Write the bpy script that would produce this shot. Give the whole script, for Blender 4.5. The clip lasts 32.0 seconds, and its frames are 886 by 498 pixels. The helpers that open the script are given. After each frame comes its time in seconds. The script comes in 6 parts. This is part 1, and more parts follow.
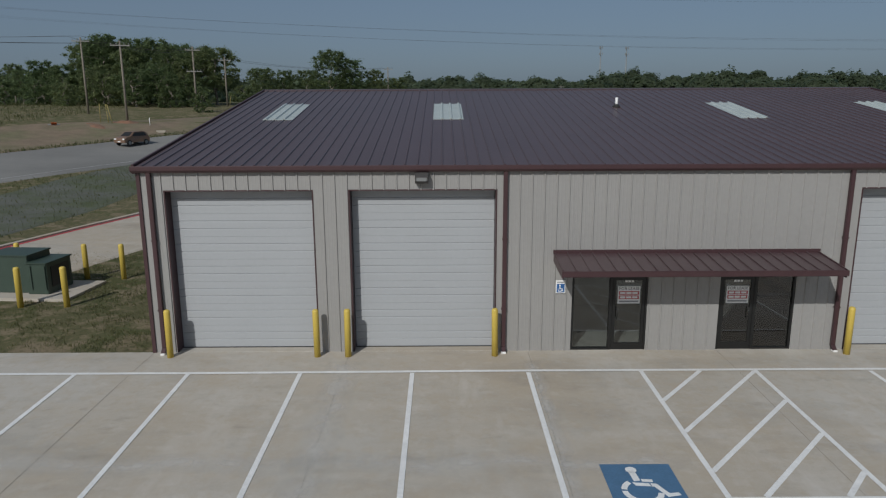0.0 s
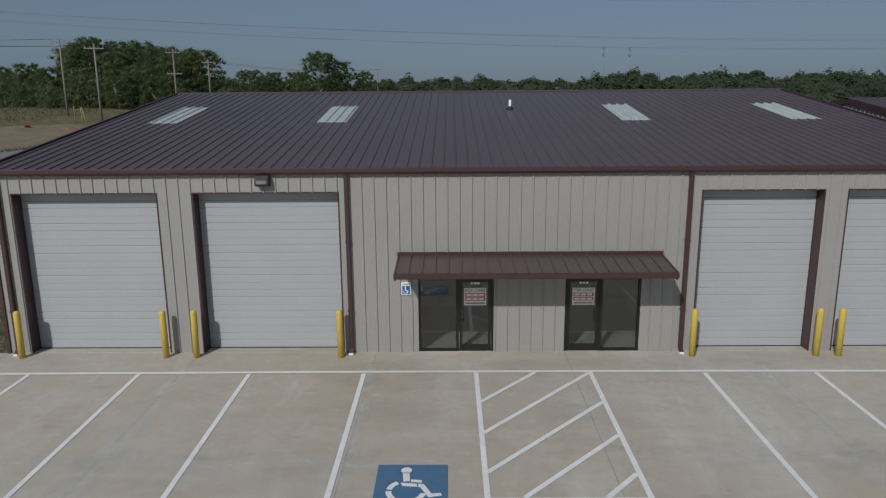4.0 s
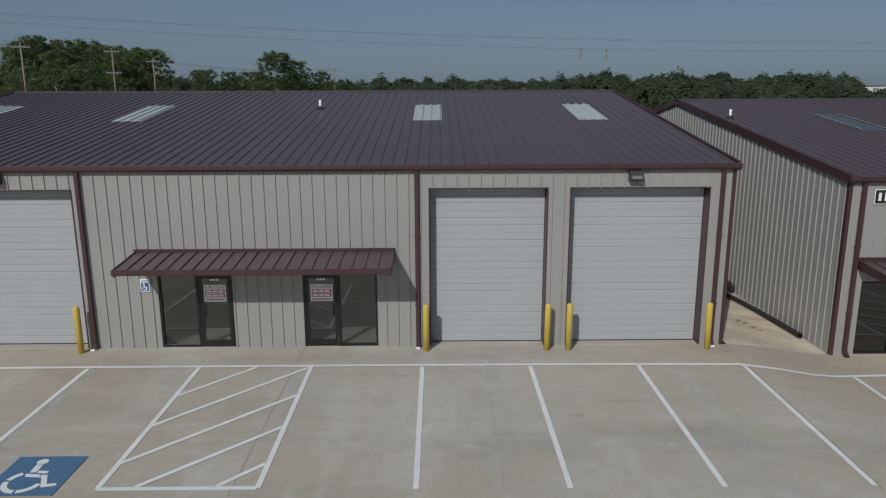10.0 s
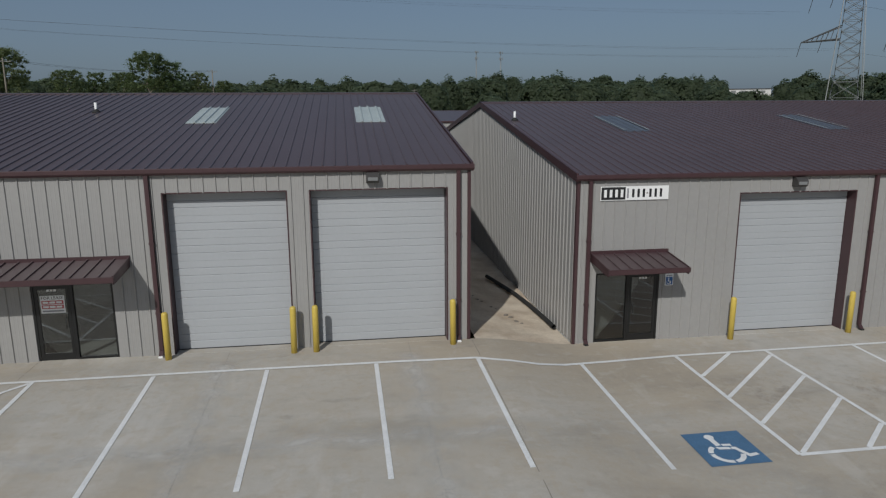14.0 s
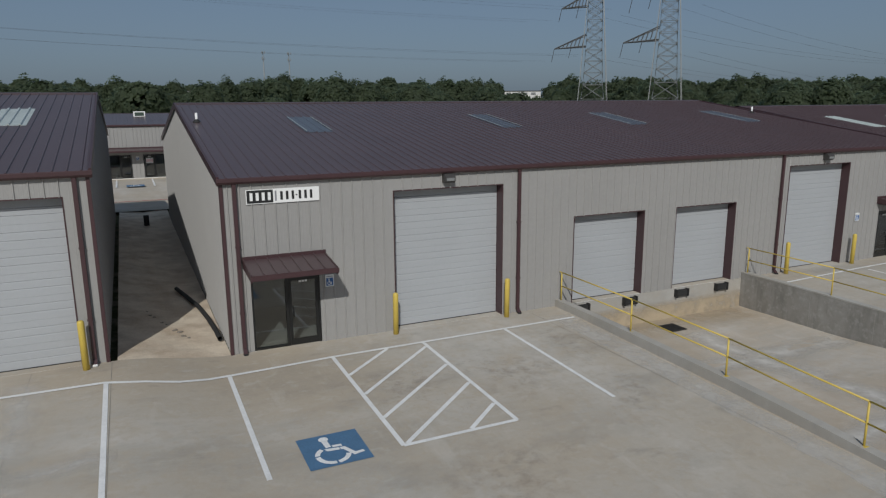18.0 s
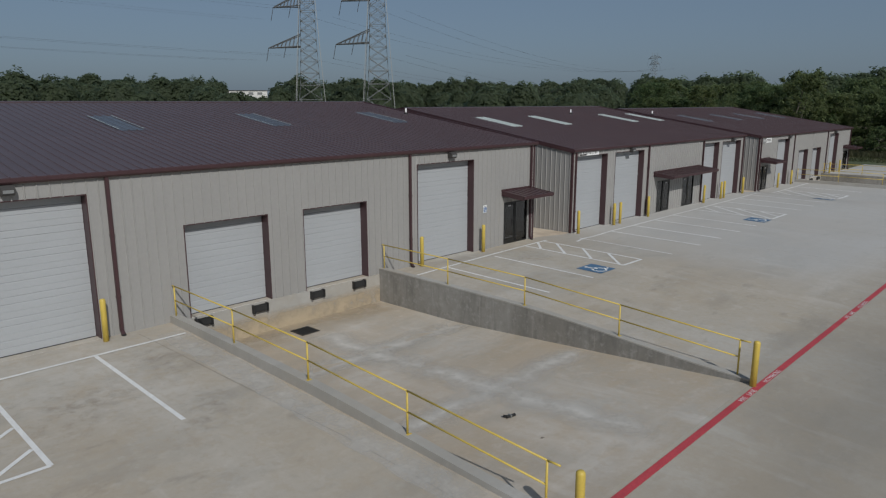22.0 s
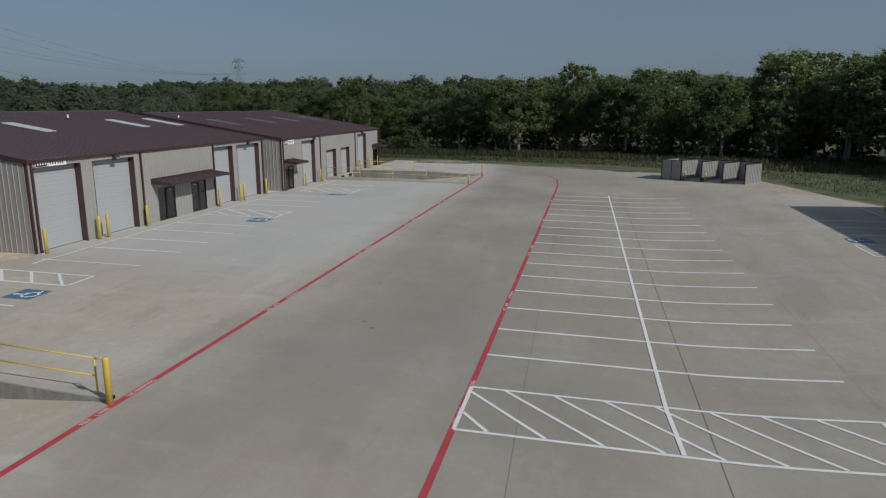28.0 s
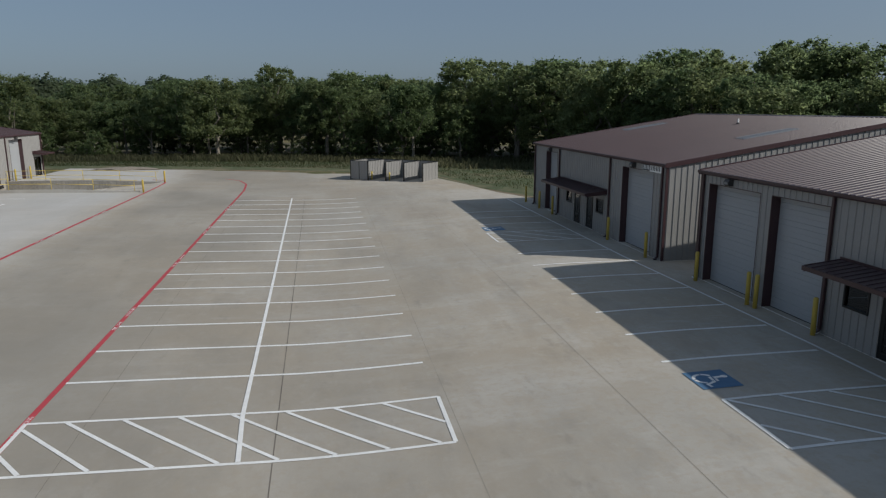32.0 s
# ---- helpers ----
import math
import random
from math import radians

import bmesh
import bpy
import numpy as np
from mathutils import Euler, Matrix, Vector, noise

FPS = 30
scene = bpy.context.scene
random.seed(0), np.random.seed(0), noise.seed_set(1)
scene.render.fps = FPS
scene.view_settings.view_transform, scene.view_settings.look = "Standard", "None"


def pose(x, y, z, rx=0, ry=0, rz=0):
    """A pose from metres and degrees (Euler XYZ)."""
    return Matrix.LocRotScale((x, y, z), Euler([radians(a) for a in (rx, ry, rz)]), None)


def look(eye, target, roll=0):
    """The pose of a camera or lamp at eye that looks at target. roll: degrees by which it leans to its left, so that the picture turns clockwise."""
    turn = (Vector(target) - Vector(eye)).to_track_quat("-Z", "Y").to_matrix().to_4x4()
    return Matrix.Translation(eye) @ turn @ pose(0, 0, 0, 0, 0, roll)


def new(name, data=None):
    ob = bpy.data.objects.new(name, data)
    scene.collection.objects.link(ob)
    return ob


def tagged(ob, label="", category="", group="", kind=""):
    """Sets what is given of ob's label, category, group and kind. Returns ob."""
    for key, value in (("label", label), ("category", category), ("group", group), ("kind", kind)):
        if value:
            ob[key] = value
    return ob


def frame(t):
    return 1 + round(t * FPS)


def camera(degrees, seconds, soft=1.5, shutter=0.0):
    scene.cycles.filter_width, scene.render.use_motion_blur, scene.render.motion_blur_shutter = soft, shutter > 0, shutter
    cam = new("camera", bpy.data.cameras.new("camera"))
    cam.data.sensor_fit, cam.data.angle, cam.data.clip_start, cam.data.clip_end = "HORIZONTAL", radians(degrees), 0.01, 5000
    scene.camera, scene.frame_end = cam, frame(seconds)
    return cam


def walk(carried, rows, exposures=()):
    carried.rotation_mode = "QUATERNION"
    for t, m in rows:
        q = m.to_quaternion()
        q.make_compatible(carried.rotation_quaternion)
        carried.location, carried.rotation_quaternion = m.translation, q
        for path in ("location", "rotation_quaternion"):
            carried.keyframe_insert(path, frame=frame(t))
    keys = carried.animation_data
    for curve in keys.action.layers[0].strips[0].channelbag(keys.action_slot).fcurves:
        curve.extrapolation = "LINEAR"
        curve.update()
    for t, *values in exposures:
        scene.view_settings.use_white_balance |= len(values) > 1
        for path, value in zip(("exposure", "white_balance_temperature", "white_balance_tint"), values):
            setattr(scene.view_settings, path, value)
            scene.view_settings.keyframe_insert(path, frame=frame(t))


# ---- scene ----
cam = camera(66.0, 32.0, soft=1.25)
PATH = [   # seconds, eye, yaw, pitch, roll
    (0, -0.273, -1.253, 6.670, -0.10, -12.26, -0.25),
    (0.5, 0.188, -1.261, 6.675, 0.01, -12.26, -0.30),
    (1, 0.694, -1.263, 6.688, 0.12, -12.25, -0.35),
    (1.5, 1.223, -1.258, 6.699, 0.19, -12.24, -0.40),
    (2, 1.759, -1.252, 6.700, 0.21, -12.23, -0.42),
    (2.5, 2.336, -1.261, 6.696, 0.33, -12.22, -0.45),
    (3, 2.930, -1.292, 6.698, 0.48, -12.21, -0.46),
    (3.5, 3.511, -1.347, 6.706, 0.58, -12.18, -0.44),
    (5.5, 5.794, -1.457, 6.715, 0.77, -12.18, -0.41),
    (6, 6.359, -1.533, 6.711, 0.83, -12.17, -0.44),
    (6.5, 6.909, -1.570, 6.708, 0.83, -12.17, -0.45),
    (7, 7.460, -1.593, 6.706, 0.80, -12.17, -0.44),
    (7.5, 8.047, -1.619, 6.707, 0.80, -12.18, -0.45),
    (8, 8.619, -1.632, 6.702, 0.70, -12.17, -0.43),
    (8.5, 9.165, -1.634, 6.694, 0.44, -12.16, -0.38),
    (9, 9.703, -1.648, 6.679, 0.09, -12.15, -0.31),
    (9.5, 10.283, -1.683, 6.674, -0.17, -12.17, -0.26),
    (10, 10.867, -1.737, 6.665, -0.48, -12.16, -0.22),
    (10.5, 11.442, -1.820, 6.656, -0.89, -12.14, -0.19),
    (11, 12.021, -1.922, 6.647, -1.46, -12.10, -0.16),
    (11.5, 12.598, -2.020, 6.646, -2.15, -12.07, -0.13),
    (12, 13.133, -2.091, 6.651, -3.09, -12.03, -0.11),
    (12.5, 13.651, -2.115, 6.660, -4.19, -12.03, -0.12),
    (13, 14.202, -2.116, 6.672, -5.38, -12.03, -0.16),
    (13.5, 14.775, -2.132, 6.674, -6.72, -12.03, -0.20),
    (14, 15.335, -2.167, 6.672, -8.32, -12.03, -0.25),
    (14.5, 15.891, -2.202, 6.672, -10.15, -12.03, -0.32),
    (16.5, 18.013, -2.522, 6.643, -18.10, -12.01, -0.42),
    (17, 18.573, -2.583, 6.622, -20.20, -12.00, -0.44),
    (17.5, 19.135, -2.706, 6.610, -22.43, -11.99, -0.44),
    (18, 19.682, -2.872, 6.610, -24.78, -11.99, -0.41),
    (18.5, 20.212, -3.049, 6.597, -27.22, -11.98, -0.39),
    (19, 20.721, -3.207, 6.597, -29.79, -11.98, -0.36),
    (19.5, 21.230, -3.373, 6.595, -32.46, -11.99, -0.29),
    (20, 21.744, -3.582, 6.603, -35.15, -12.01, -0.25),
    (20.5, 22.237, -3.827, 6.599, -37.92, -12.03, -0.17),
    (21, 22.725, -4.105, 6.606, -40.69, -12.05, -0.08),
    (21.5, 23.210, -4.410, 6.616, -43.45, -12.07, -0.03),
    (22, 23.696, -4.748, 6.630, -46.15, -12.06, -0.08),
    (22.5, 24.160, -5.124, 6.629, -48.83, -12.04, -0.13),
    (23, 24.599, -5.545, 6.623, -51.50, -12.01, -0.15),
    (23.5, 25.033, -5.985, 6.604, -54.17, -11.98, -0.16),
    (24, 25.437, -6.445, 6.600, -56.84, -11.96, -0.21),
    (24.5, 25.814, -6.918, 6.602, -59.52, -11.93, -0.26),
    (25, 26.163, -7.415, 6.623, -62.19, -11.93, -0.29),
    (25.5, 26.525, -7.911, 6.646, -64.84, -11.95, -0.30),
    (27.5, 27.432, -10.090, 6.685, -75.12, -11.90, -0.16),
    (28, 27.611, -10.690, 6.681, -77.78, -11.87, -0.17),
    (28.5, 27.777, -11.294, 6.673, -80.49, -11.83, -0.19),
    (29, 27.930, -11.887, 6.674, -83.24, -11.81, -0.21),
    (29.5, 28.049, -12.469, 6.671, -86.03, -11.78, -0.20),
    (30, 28.116, -13.047, 6.671, -88.74, -11.75, -0.16),
    (30.5, 28.137, -13.624, 6.670, -91.44, -11.72, -0.11),
    (31, 28.143, -14.193, 6.679, -94.16, -11.71, -0.05),
    (31.5, 28.136, -14.782, 6.675, -96.97, -11.70, -0.00),
    (32, 28.086, -15.412, 6.659, -99.76, -11.69, 0.02),
]


def heading(x, y, z, yaw, pitch, roll):
    a, b = radians(yaw), radians(pitch)
    return look((x, y, z), (x - math.sin(a) * math.cos(b), y + math.cos(a) * math.cos(b), z + math.sin(b)), roll)


walk(cam, [(t, heading(*row)) for t, *row in PATH], [(0, 0.0, 6200, 8), (16, 0.0, 6200, 8), (25, 0.04, 6250, 8), (28, 0.15, 6300, 8), (29, 0.23, 6330, 8), (31, 0.26, 6380, 8), (32, 0.38, 6400, 8)])

# ---- world, sun, exposure ----
SUN_WAY = Vector((0.47, 1.0, -0.802)).normalized()   # the way the sunlight travels
world = bpy.data.worlds.new("sky")
scene.world = world
world.use_nodes = True
wn, wl = world.node_tree.nodes, world.node_tree.links
sky = wn.new("ShaderNodeTexSky")
sky.sky_type, sky.sun_disc = "NISHITA", False
sky.sun_elevation = math.asin(-SUN_WAY.z)
sky.sun_rotation = math.atan2(-SUN_WAY.x, -SUN_WAY.y)
sky.air_density, sky.dust_density, sky.ozone_density = 0.8, 2.0, 2.0
wn["Background"].inputs["Strength"].default_value = 0.0245
wl.new(sky.outputs[0], wn["Background"].inputs[0])
haze = wn.new("ShaderNodeBackground")     # even summer haze over the whole sky
haze.inputs["Color"].default_value, haze.inputs["Strength"].default_value = (0.085, 0.111, 0.144, 1), 1.0
both = wn.new("ShaderNodeAddShader")
wl.new(wn["Background"].outputs[0], both.inputs[0])
wl.new(haze.outputs[0], both.inputs[1])
wl.new(both.outputs[0], wn["World Output"].inputs["Surface"])
sun = new("sun", bpy.data.lights.new("sun", "SUN"))
sun.data.energy, sun.data.angle, sun.data.color = 2.62, radians(0.6), (1.0, 0.955, 0.89)
sun.matrix_world = look((0, 0, 60), Vector((0, 0, 60)) + SUN_WAY)


# ---- materials ----
def material(name, colour, rough=0.6, metal=0.0, spread=0.1, scale=3.0, fine=60.0, bump=0.0, per_object=0.0, second=None, second_scale=0.4, spec=0.5):
    """A procedural surface: base colour with broad and fine variation, an optional second tone in patches, and fine relief."""
    m = bpy.data.materials.new(name)
    m.use_nodes = True
    n, l = m.node_tree.nodes, m.node_tree.links
    p = n["Principled BSDF"]
    geo = n.new("ShaderNodeNewGeometry")
    broad = n.new("ShaderNodeTexNoise")
    broad.inputs["Scale"].default_value, broad.inputs["Detail"].default_value = scale, 6
    small = n.new("ShaderNodeTexNoise")
    small.inputs["Scale"].default_value, small.inputs["Detail"].default_value = fine, 3
    l.new(geo.outputs["Position"], broad.inputs["Vector"])
    l.new(geo.outputs["Position"], small.inputs["Vector"])
    total = n.new("ShaderNodeMath")
    total.operation = "ADD"
    l.new(broad.outputs[0], total.inputs[0])
    l.new(small.outputs[0], total.inputs[1])
    if per_object:
        info = n.new("ShaderNodeObjectInfo")
        mul = n.new("ShaderNodeMath")
        mul.operation = "MULTIPLY_ADD"
        mul.inputs[1].default_value = per_object
        l.new(info.outputs["Random"], mul.inputs[0])
        l.new(total.outputs[0], mul.inputs[2])
        total = mul
    span = n.new("ShaderNodeMapRange")
    span.inputs["From Min"].default_value, span.inputs["From Max"].default_value = 0.6, 1.4 + per_object
    span.inputs["To Min"].default_value, span.inputs["To Max"].default_value = 1 - spread, 1 + spread
    l.new(total.outputs[0], span.inputs["Value"])
    tone = n.new("ShaderNodeMix")
    tone.data_type, tone.blend_type = "RGBA", "MULTIPLY"
    tone.inputs["Factor"].default_value = 1
    tone.inputs["A"].default_value = (*colour, 1)
    l.new(span.outputs[0], tone.inputs["B"])
    if second:
        patch = n.new("ShaderNodeTexNoise")
        patch.inputs["Scale"].default_value, patch.inputs["Detail"].default_value, patch.inputs["Roughness"].default_value = second_scale, 8, 0.62
        l.new(geo.outputs["Position"], patch.inputs["Vector"])
        ramp = n.new("ShaderNodeValToRGB")
        ramp.color_ramp.elements[0].position, ramp.color_ramp.elements[1].position = 0.42, 0.66
        ramp.color_ramp.elements[0].color, ramp.color_ramp.elements[1].color = (*colour, 1), (*second, 1)
        l.new(patch.outputs[0], ramp.inputs[0])
        l.new(ramp.outputs[0], tone.inputs["A"])
    l.new(tone.outputs["Result"], p.inputs["Base Color"])
    p.inputs["Roughness"].default_value, p.inputs["Metallic"].default_value = rough, metal
    p.inputs["Specular IOR Level"].default_value = spec
    if bump:
        b = n.new("ShaderNodeBump")
        b.inputs["Strength"].default_value, b.inputs["Distance"].default_value = bump, 0.02
        l.new(small.outputs[0], b.inputs["Height"])
        l.new(b.outputs[0], p.inputs["Normal"])
    return m


def concrete_surface(name, base, warm, dark, pale, lane=False, streaks=()):
    """Broom-finished concrete: broad tan and grey areas, darker tyre-worn clouds, pale scuffs and fine grain."""
    m = bpy.data.materials.new(name)
    m.use_nodes = True
    n, l = m.node_tree.nodes, m.node_tree.links
    p = n["Principled BSDF"]
    geo = n.new("ShaderNodeNewGeometry")
    last = None
    for k, (size, stretch, tint, lo, hi, most) in enumerate((
            (0.10, (1, 1, 1), warm, 0.40, 0.62, 0.9), (0.30, (0.5, 1.4, 1), dark, 0.50, 0.74, 0.5),
            (0.22, (1.7, 0.4, 1), pale, 0.52, 0.72, 0.5), (0.16, (0.35, 2.2, 1), pale, 0.55, 0.72, 0.45), (0.8, (1, 1, 1), warm, 0.52, 0.7, 0.6), (1.5, (0.7, 1.3, 1), dark, 0.53, 0.74, 0.22), (3.4, (1, 1, 1), dark, 0.55, 0.76, 0.22),
            (4.6, (1, 0.8, 1), warm, 0.51, 0.60, 0.38), (2.4, (0.8, 1, 1), pale, 0.56, 0.68, 0.22), (9.0, (1, 1, 1), pale, 0.5, 0.8, 0.14), (60.0, (1, 1, 1), dark, 0.45, 0.75, 0.17),
            (0.42, (0.8, 1.5, 1), dark, 0.56, 0.70, 0.30), (1.1, (0.6, 1.3, 1), dark, 0.62, 0.72, 0.42), (0.5, (2.0, 0.5, 1), pale, 0.60, 0.70, 0.30)) + streaks):
        place = n.new("ShaderNodeMapping")
        place.inputs["Scale"].default_value = stretch
        place.inputs["Location"].default_value = (7.3 * k, 3.1 * k, 0)
        l.new(geo.outputs["Position"], place.inputs["Vector"])
        tex = n.new("ShaderNodeTexNoise")
        tex.inputs["Scale"].default_value, tex.inputs["Detail"].default_value = size, 7
        tex.inputs["Roughness"].default_value = 0.6
        l.new(place.outputs[0], tex.inputs["Vector"])
        span = n.new("ShaderNodeMapRange")
        span.inputs["From Min"].default_value, span.inputs["From Max"].default_value = lo, hi
        span.inputs["To Max"].default_value = most
        l.new(tex.outputs[0], span.inputs["Value"])
        mix = n.new("ShaderNodeMix")
        mix.data_type = "RGBA"
        l.new(span.outputs[0], mix.inputs["Factor"])
        if last is None:
            mix.inputs["A"].default_value = (*base, 1)
        else:
            l.new(last, mix.inputs["A"])
        mix.inputs["B"].default_value = (*tint, 1)
        last = mix.outputs["Result"]
    if lane:
        # rubber film along the drive lane
        split, near, far, film = (n.new(k) for k in ("ShaderNodeSeparateXYZ", "ShaderNodeMapRange", "ShaderNodeMapRange", "ShaderNodeMath"))
        wob = n.new("ShaderNodeTexNoise")
        wob.inputs["Scale"].default_value, wob.inputs["Detail"].default_value = 0.12, 6
        l.new(geo.outputs["Position"], wob.inputs["Vector"])
        l.new(geo.outputs["Position"], split.inputs[0])
        for node, lo, hi in ((near, 2.5, -1.5), (far, -36.0, -4.0)):
            node.inputs["From Min"].default_value, node.inputs["From Max"].default_value = lo, hi
            l.new(split.outputs["Y"], node.inputs["Value"])
        film.operation = "MULTIPLY"
        l.new(near.outputs[0], film.inputs[0])
        l.new(far.outputs[0], film.inputs[1])
        part_of = n.new("ShaderNodeMath")
        part_of.operation = "MULTIPLY"
        part_of.use_clamp = True
        heavy = n.new("ShaderNodeMath")
        heavy.operation = "MULTIPLY"
        heavy.inputs[1].default_value = 1.3
        l.new(wob.outputs[0], heavy.inputs[0])
        l.new(film.outputs[0], part_of.inputs[0])
        l.new(heavy.outputs[0], part_of.inputs[1])
        mix = n.new("ShaderNodeMix")
        mix.data_type = "RGBA"
        l.new(part_of.outputs[0], mix.inputs["Factor"])
        l.new(last, mix.inputs["A"])
        mix.inputs["B"].default_value = (*(0.93 * c for c in dark), 1)
        last = mix.outputs["Result"]
        # newer, cleaner slabs along the eastern stalls
        clean, east, north = (n.new(k) for k in ("ShaderNodeMath", "ShaderNodeMapRange", "ShaderNodeMapRange"))
        for node, axis, lo, hi in ((east, "X", 50.0, 60.0), (north, "Y", 0.0, 3.5)):
            node.inputs["From Min"].default_value, node.inputs["From Max"].default_value = lo, hi
            l.new(split.outputs[axis], node.inputs["Value"])
        clean.operation = "MULTIPLY"
        l.new(east.outputs[0], clean.inputs[0])
        l.new(north.outputs[0], clean.inputs[1])
        some = n.new("ShaderNodeMath")
        some.operation = "MULTIPLY"
        some.inputs[1].default_value = 0.62
        l.new(clean.outputs[0], some.inputs[0])
        mix = n.new("ShaderNodeMix")
        mix.data_type = "RGBA"
        l.new(some.outputs[0], mix.inputs["Factor"])
        l.new(last, mix.inputs["A"])
        mix.inputs["B"].default_value = (0.45, 0.452, 0.452, 1)
        last = mix.outputs["Result"]
    l.new(last, p.inputs["Base Color"])
    p.inputs["Roughness"].default_value = 0.85
    p.inputs["Specular IOR Level"].default_value = 0.3
    b = n.new("ShaderNodeBump")
    b.inputs["Strength"].default_value, b.inputs["Distance"].default_value = 0.25, 0.01
    l.new(tex.outputs[0], b.inputs["Height"])
    l.new(b.outputs[0], p.inputs["Normal"])
    return m


CONCRETE = concrete_surface("concrete", (0.452, 0.423, 0.377), (0.420, 0.357, 0.276), (0.244, 0.226, 0.197), (0.580, 0.557, 0.522), True)
RAW_CONCRETE = concrete_surface("wall concrete", (0.255, 0.247, 0.230), (0.226, 0.212, 0.189), (0.139, 0.136, 0.125), (0.429, 0.418, 0.394),
                                 streaks=((1.6, (1, 1, 0.12), (0.37, 0.36, 0.34), 0.5, 0.7, 0.4), (4.5, (1, 1, 0.18), (0.12, 0.117, 0.108), 0.5, 0.7, 0.4), (6.0, (1, 1, 1), (0.37, 0.36, 0.34), 0.54, 0.66, 0.45)))
JOINT = material("joint sealant", (0.267, 0.244, 0.209), 0.9, spread=0.3, scale=1.2)
JOINT_DARK = material("dirty joint", (0.15, 0.13, 0.11), 0.9, spread=0.4, scale=0.9)
LINE = material("white line paint", (0.728, 0.728, 0.722), 0.7, spread=0.14, scale=2.5, fine=22)
RED = material("red lane paint", (0.423, 0.053, 0.067), 0.7, spread=0.2, scale=1.5, fine=20)
BLUE = material("blue pavement paint", (0.072, 0.157, 0.273), 0.7, spread=0.15, scale=3, fine=25)
SIDING = material("light grey painted steel", (0.300, 0.293, 0.283), 0.45, spread=0.05, scale=0.6, fine=8, per_object=0.05)
DOOR = material("white painted door steel", (0.372, 0.386, 0.402), 0.45, spread=0.04, scale=0.8, fine=10, per_object=0.08)
TRIM = material("burgundy trim steel", (0.059, 0.030, 0.033), 0.4, spread=0.12, scale=2, fine=20)
ROOF = material("burgundy roof steel", (0.081, 0.054, 0.057), 0.34, spread=0.12, scale=0.5, fine=6, per_object=0.10, spec=0.5)
DARK = material("dark bronze aluminium", (0.012, 0.0125, 0.0125), 0.35, spread=0.1)
YELLOW = material("yellow safety paint", (0.568, 0.423, 0.081), 0.5, spread=0.1, scale=4, fine=30)
WHITE = material("white enamel", (0.78, 0.78, 0.77), 0.5, spread=0.05)
BLACK = material("black enamel", (0.015, 0.015, 0.016), 0.5)
SIGN_BLUE = material("blue sign paint", (0.03, 0.11, 0.30), 0.5)
SIGN_RED = material("red sign paint", (0.45, 0.06, 0.07), 0.5)
SIGN_GREY = material("grey sign lettering", (0.25, 0.25, 0.27), 0.5)
RUBBER = material("black rubber", (0.02, 0.02, 0.02), 0.8, spread=0.25)
LAMP_GREY = material("bronze lamp housing", (0.055, 0.052, 0.05), 0.5)
LENS = material("grey lamp lens", (0.20, 0.205, 0.205), 0.3)
SKYLIGHT = material("milky skylight sheet", (0.418, 0.464, 0.452), 0.35, spread=0.15, scale=2)
SKYLIGHT_AGED = material("blue-grey skylight sheet", (0.084, 0.096, 0.121), 0.3, spread=0.15, scale=2)
PYLON = material("dull dark galvanised steel", (0.13, 0.135, 0.14), 0.6, 0.2, spread=0.15)
GALV = material("galvanised steel", (0.24, 0.25, 0.25), 0.55, 0.3, spread=0.15)
GREEN_BOX = material("dark green transformer paint", (0.042, 0.065, 0.050), 0.45, spread=0.12)
INSIDE = material("white gypsum board", (0.76, 0.75, 0.73), 0.8, spread=0.04)
ARM_WOOD = material("silvered crossarm wood", (0.30, 0.29, 0.27), 0.85, spread=0.2)
POLE = material("weathered pole wood", (0.203, 0.180, 0.145), 0.85, spread=0.25, scale=2, fine=30, bump=0.4)
VERGE = material("short green grass", (0.062, 0.082, 0.034), 0.95, spread=0.3, scale=1.0, fine=14, second=(0.135, 0.125, 0.069), second_scale=0.35, bump=0.6)
# woodland shade is part of this floor's dark colour
LITTER_SHADED = material("leaf litter with wood shade", (0.090, 0.077, 0.053), 0.95, spread=0.3, scale=1.2, fine=12, second=(0.062, 0.070, 0.035), second_scale=0.4, bump=0.5)
PALE_FLOOR = material("pale sealed floor", (0.62, 0.61, 0.59), 0.5, spread=0.06)
BARK = material("tree bark", (0.219, 0.193, 0.160), 0.9, spread=0.3, scale=4, fine=25, bump=0.5)
FADED_LINE = material("worn line paint", (0.394, 0.394, 0.383), 0.8, spread=0.25, scale=1)
ASPHALT = material("worn asphalt", (0.215, 0.209, 0.197), 0.9, spread=0.14, scale=0.3, fine=30, second=(0.157, 0.153, 0.146), second_scale=0.15)
DIRT = material("pale sandy dirt", (0.615, 0.528, 0.418), 0.95, spread=0.18, scale=1.5, fine=20, second=(0.464, 0.371, 0.278), second_scale=0.9, bump=0.5)
RED_SOIL = material("reddish turned soil", (0.235, 0.125, 0.078), 0.95, spread=0.3, scale=1.6, fine=16, second=(0.150, 0.100, 0.070), second_scale=0.8, bump=0.6)
DITCH = material("grey gravel and weeds", (0.098, 0.103, 0.085), 0.95, spread=0.28, scale=0.8, fine=10, second=(0.066, 0.082, 0.034), second_scale=0.3, bump=0.6)
RAMP = concrete_surface("ramp concrete", (0.457, 0.429, 0.386), (0.452, 0.370, 0.275), (0.319, 0.297, 0.259), (0.661, 0.628, 0.584))
DOCK_FACE = concrete_surface("dock face concrete", (0.348, 0.342, 0.325), (0.348, 0.319, 0.273), (0.232, 0.226, 0.215), (0.464, 0.458, 0.447))
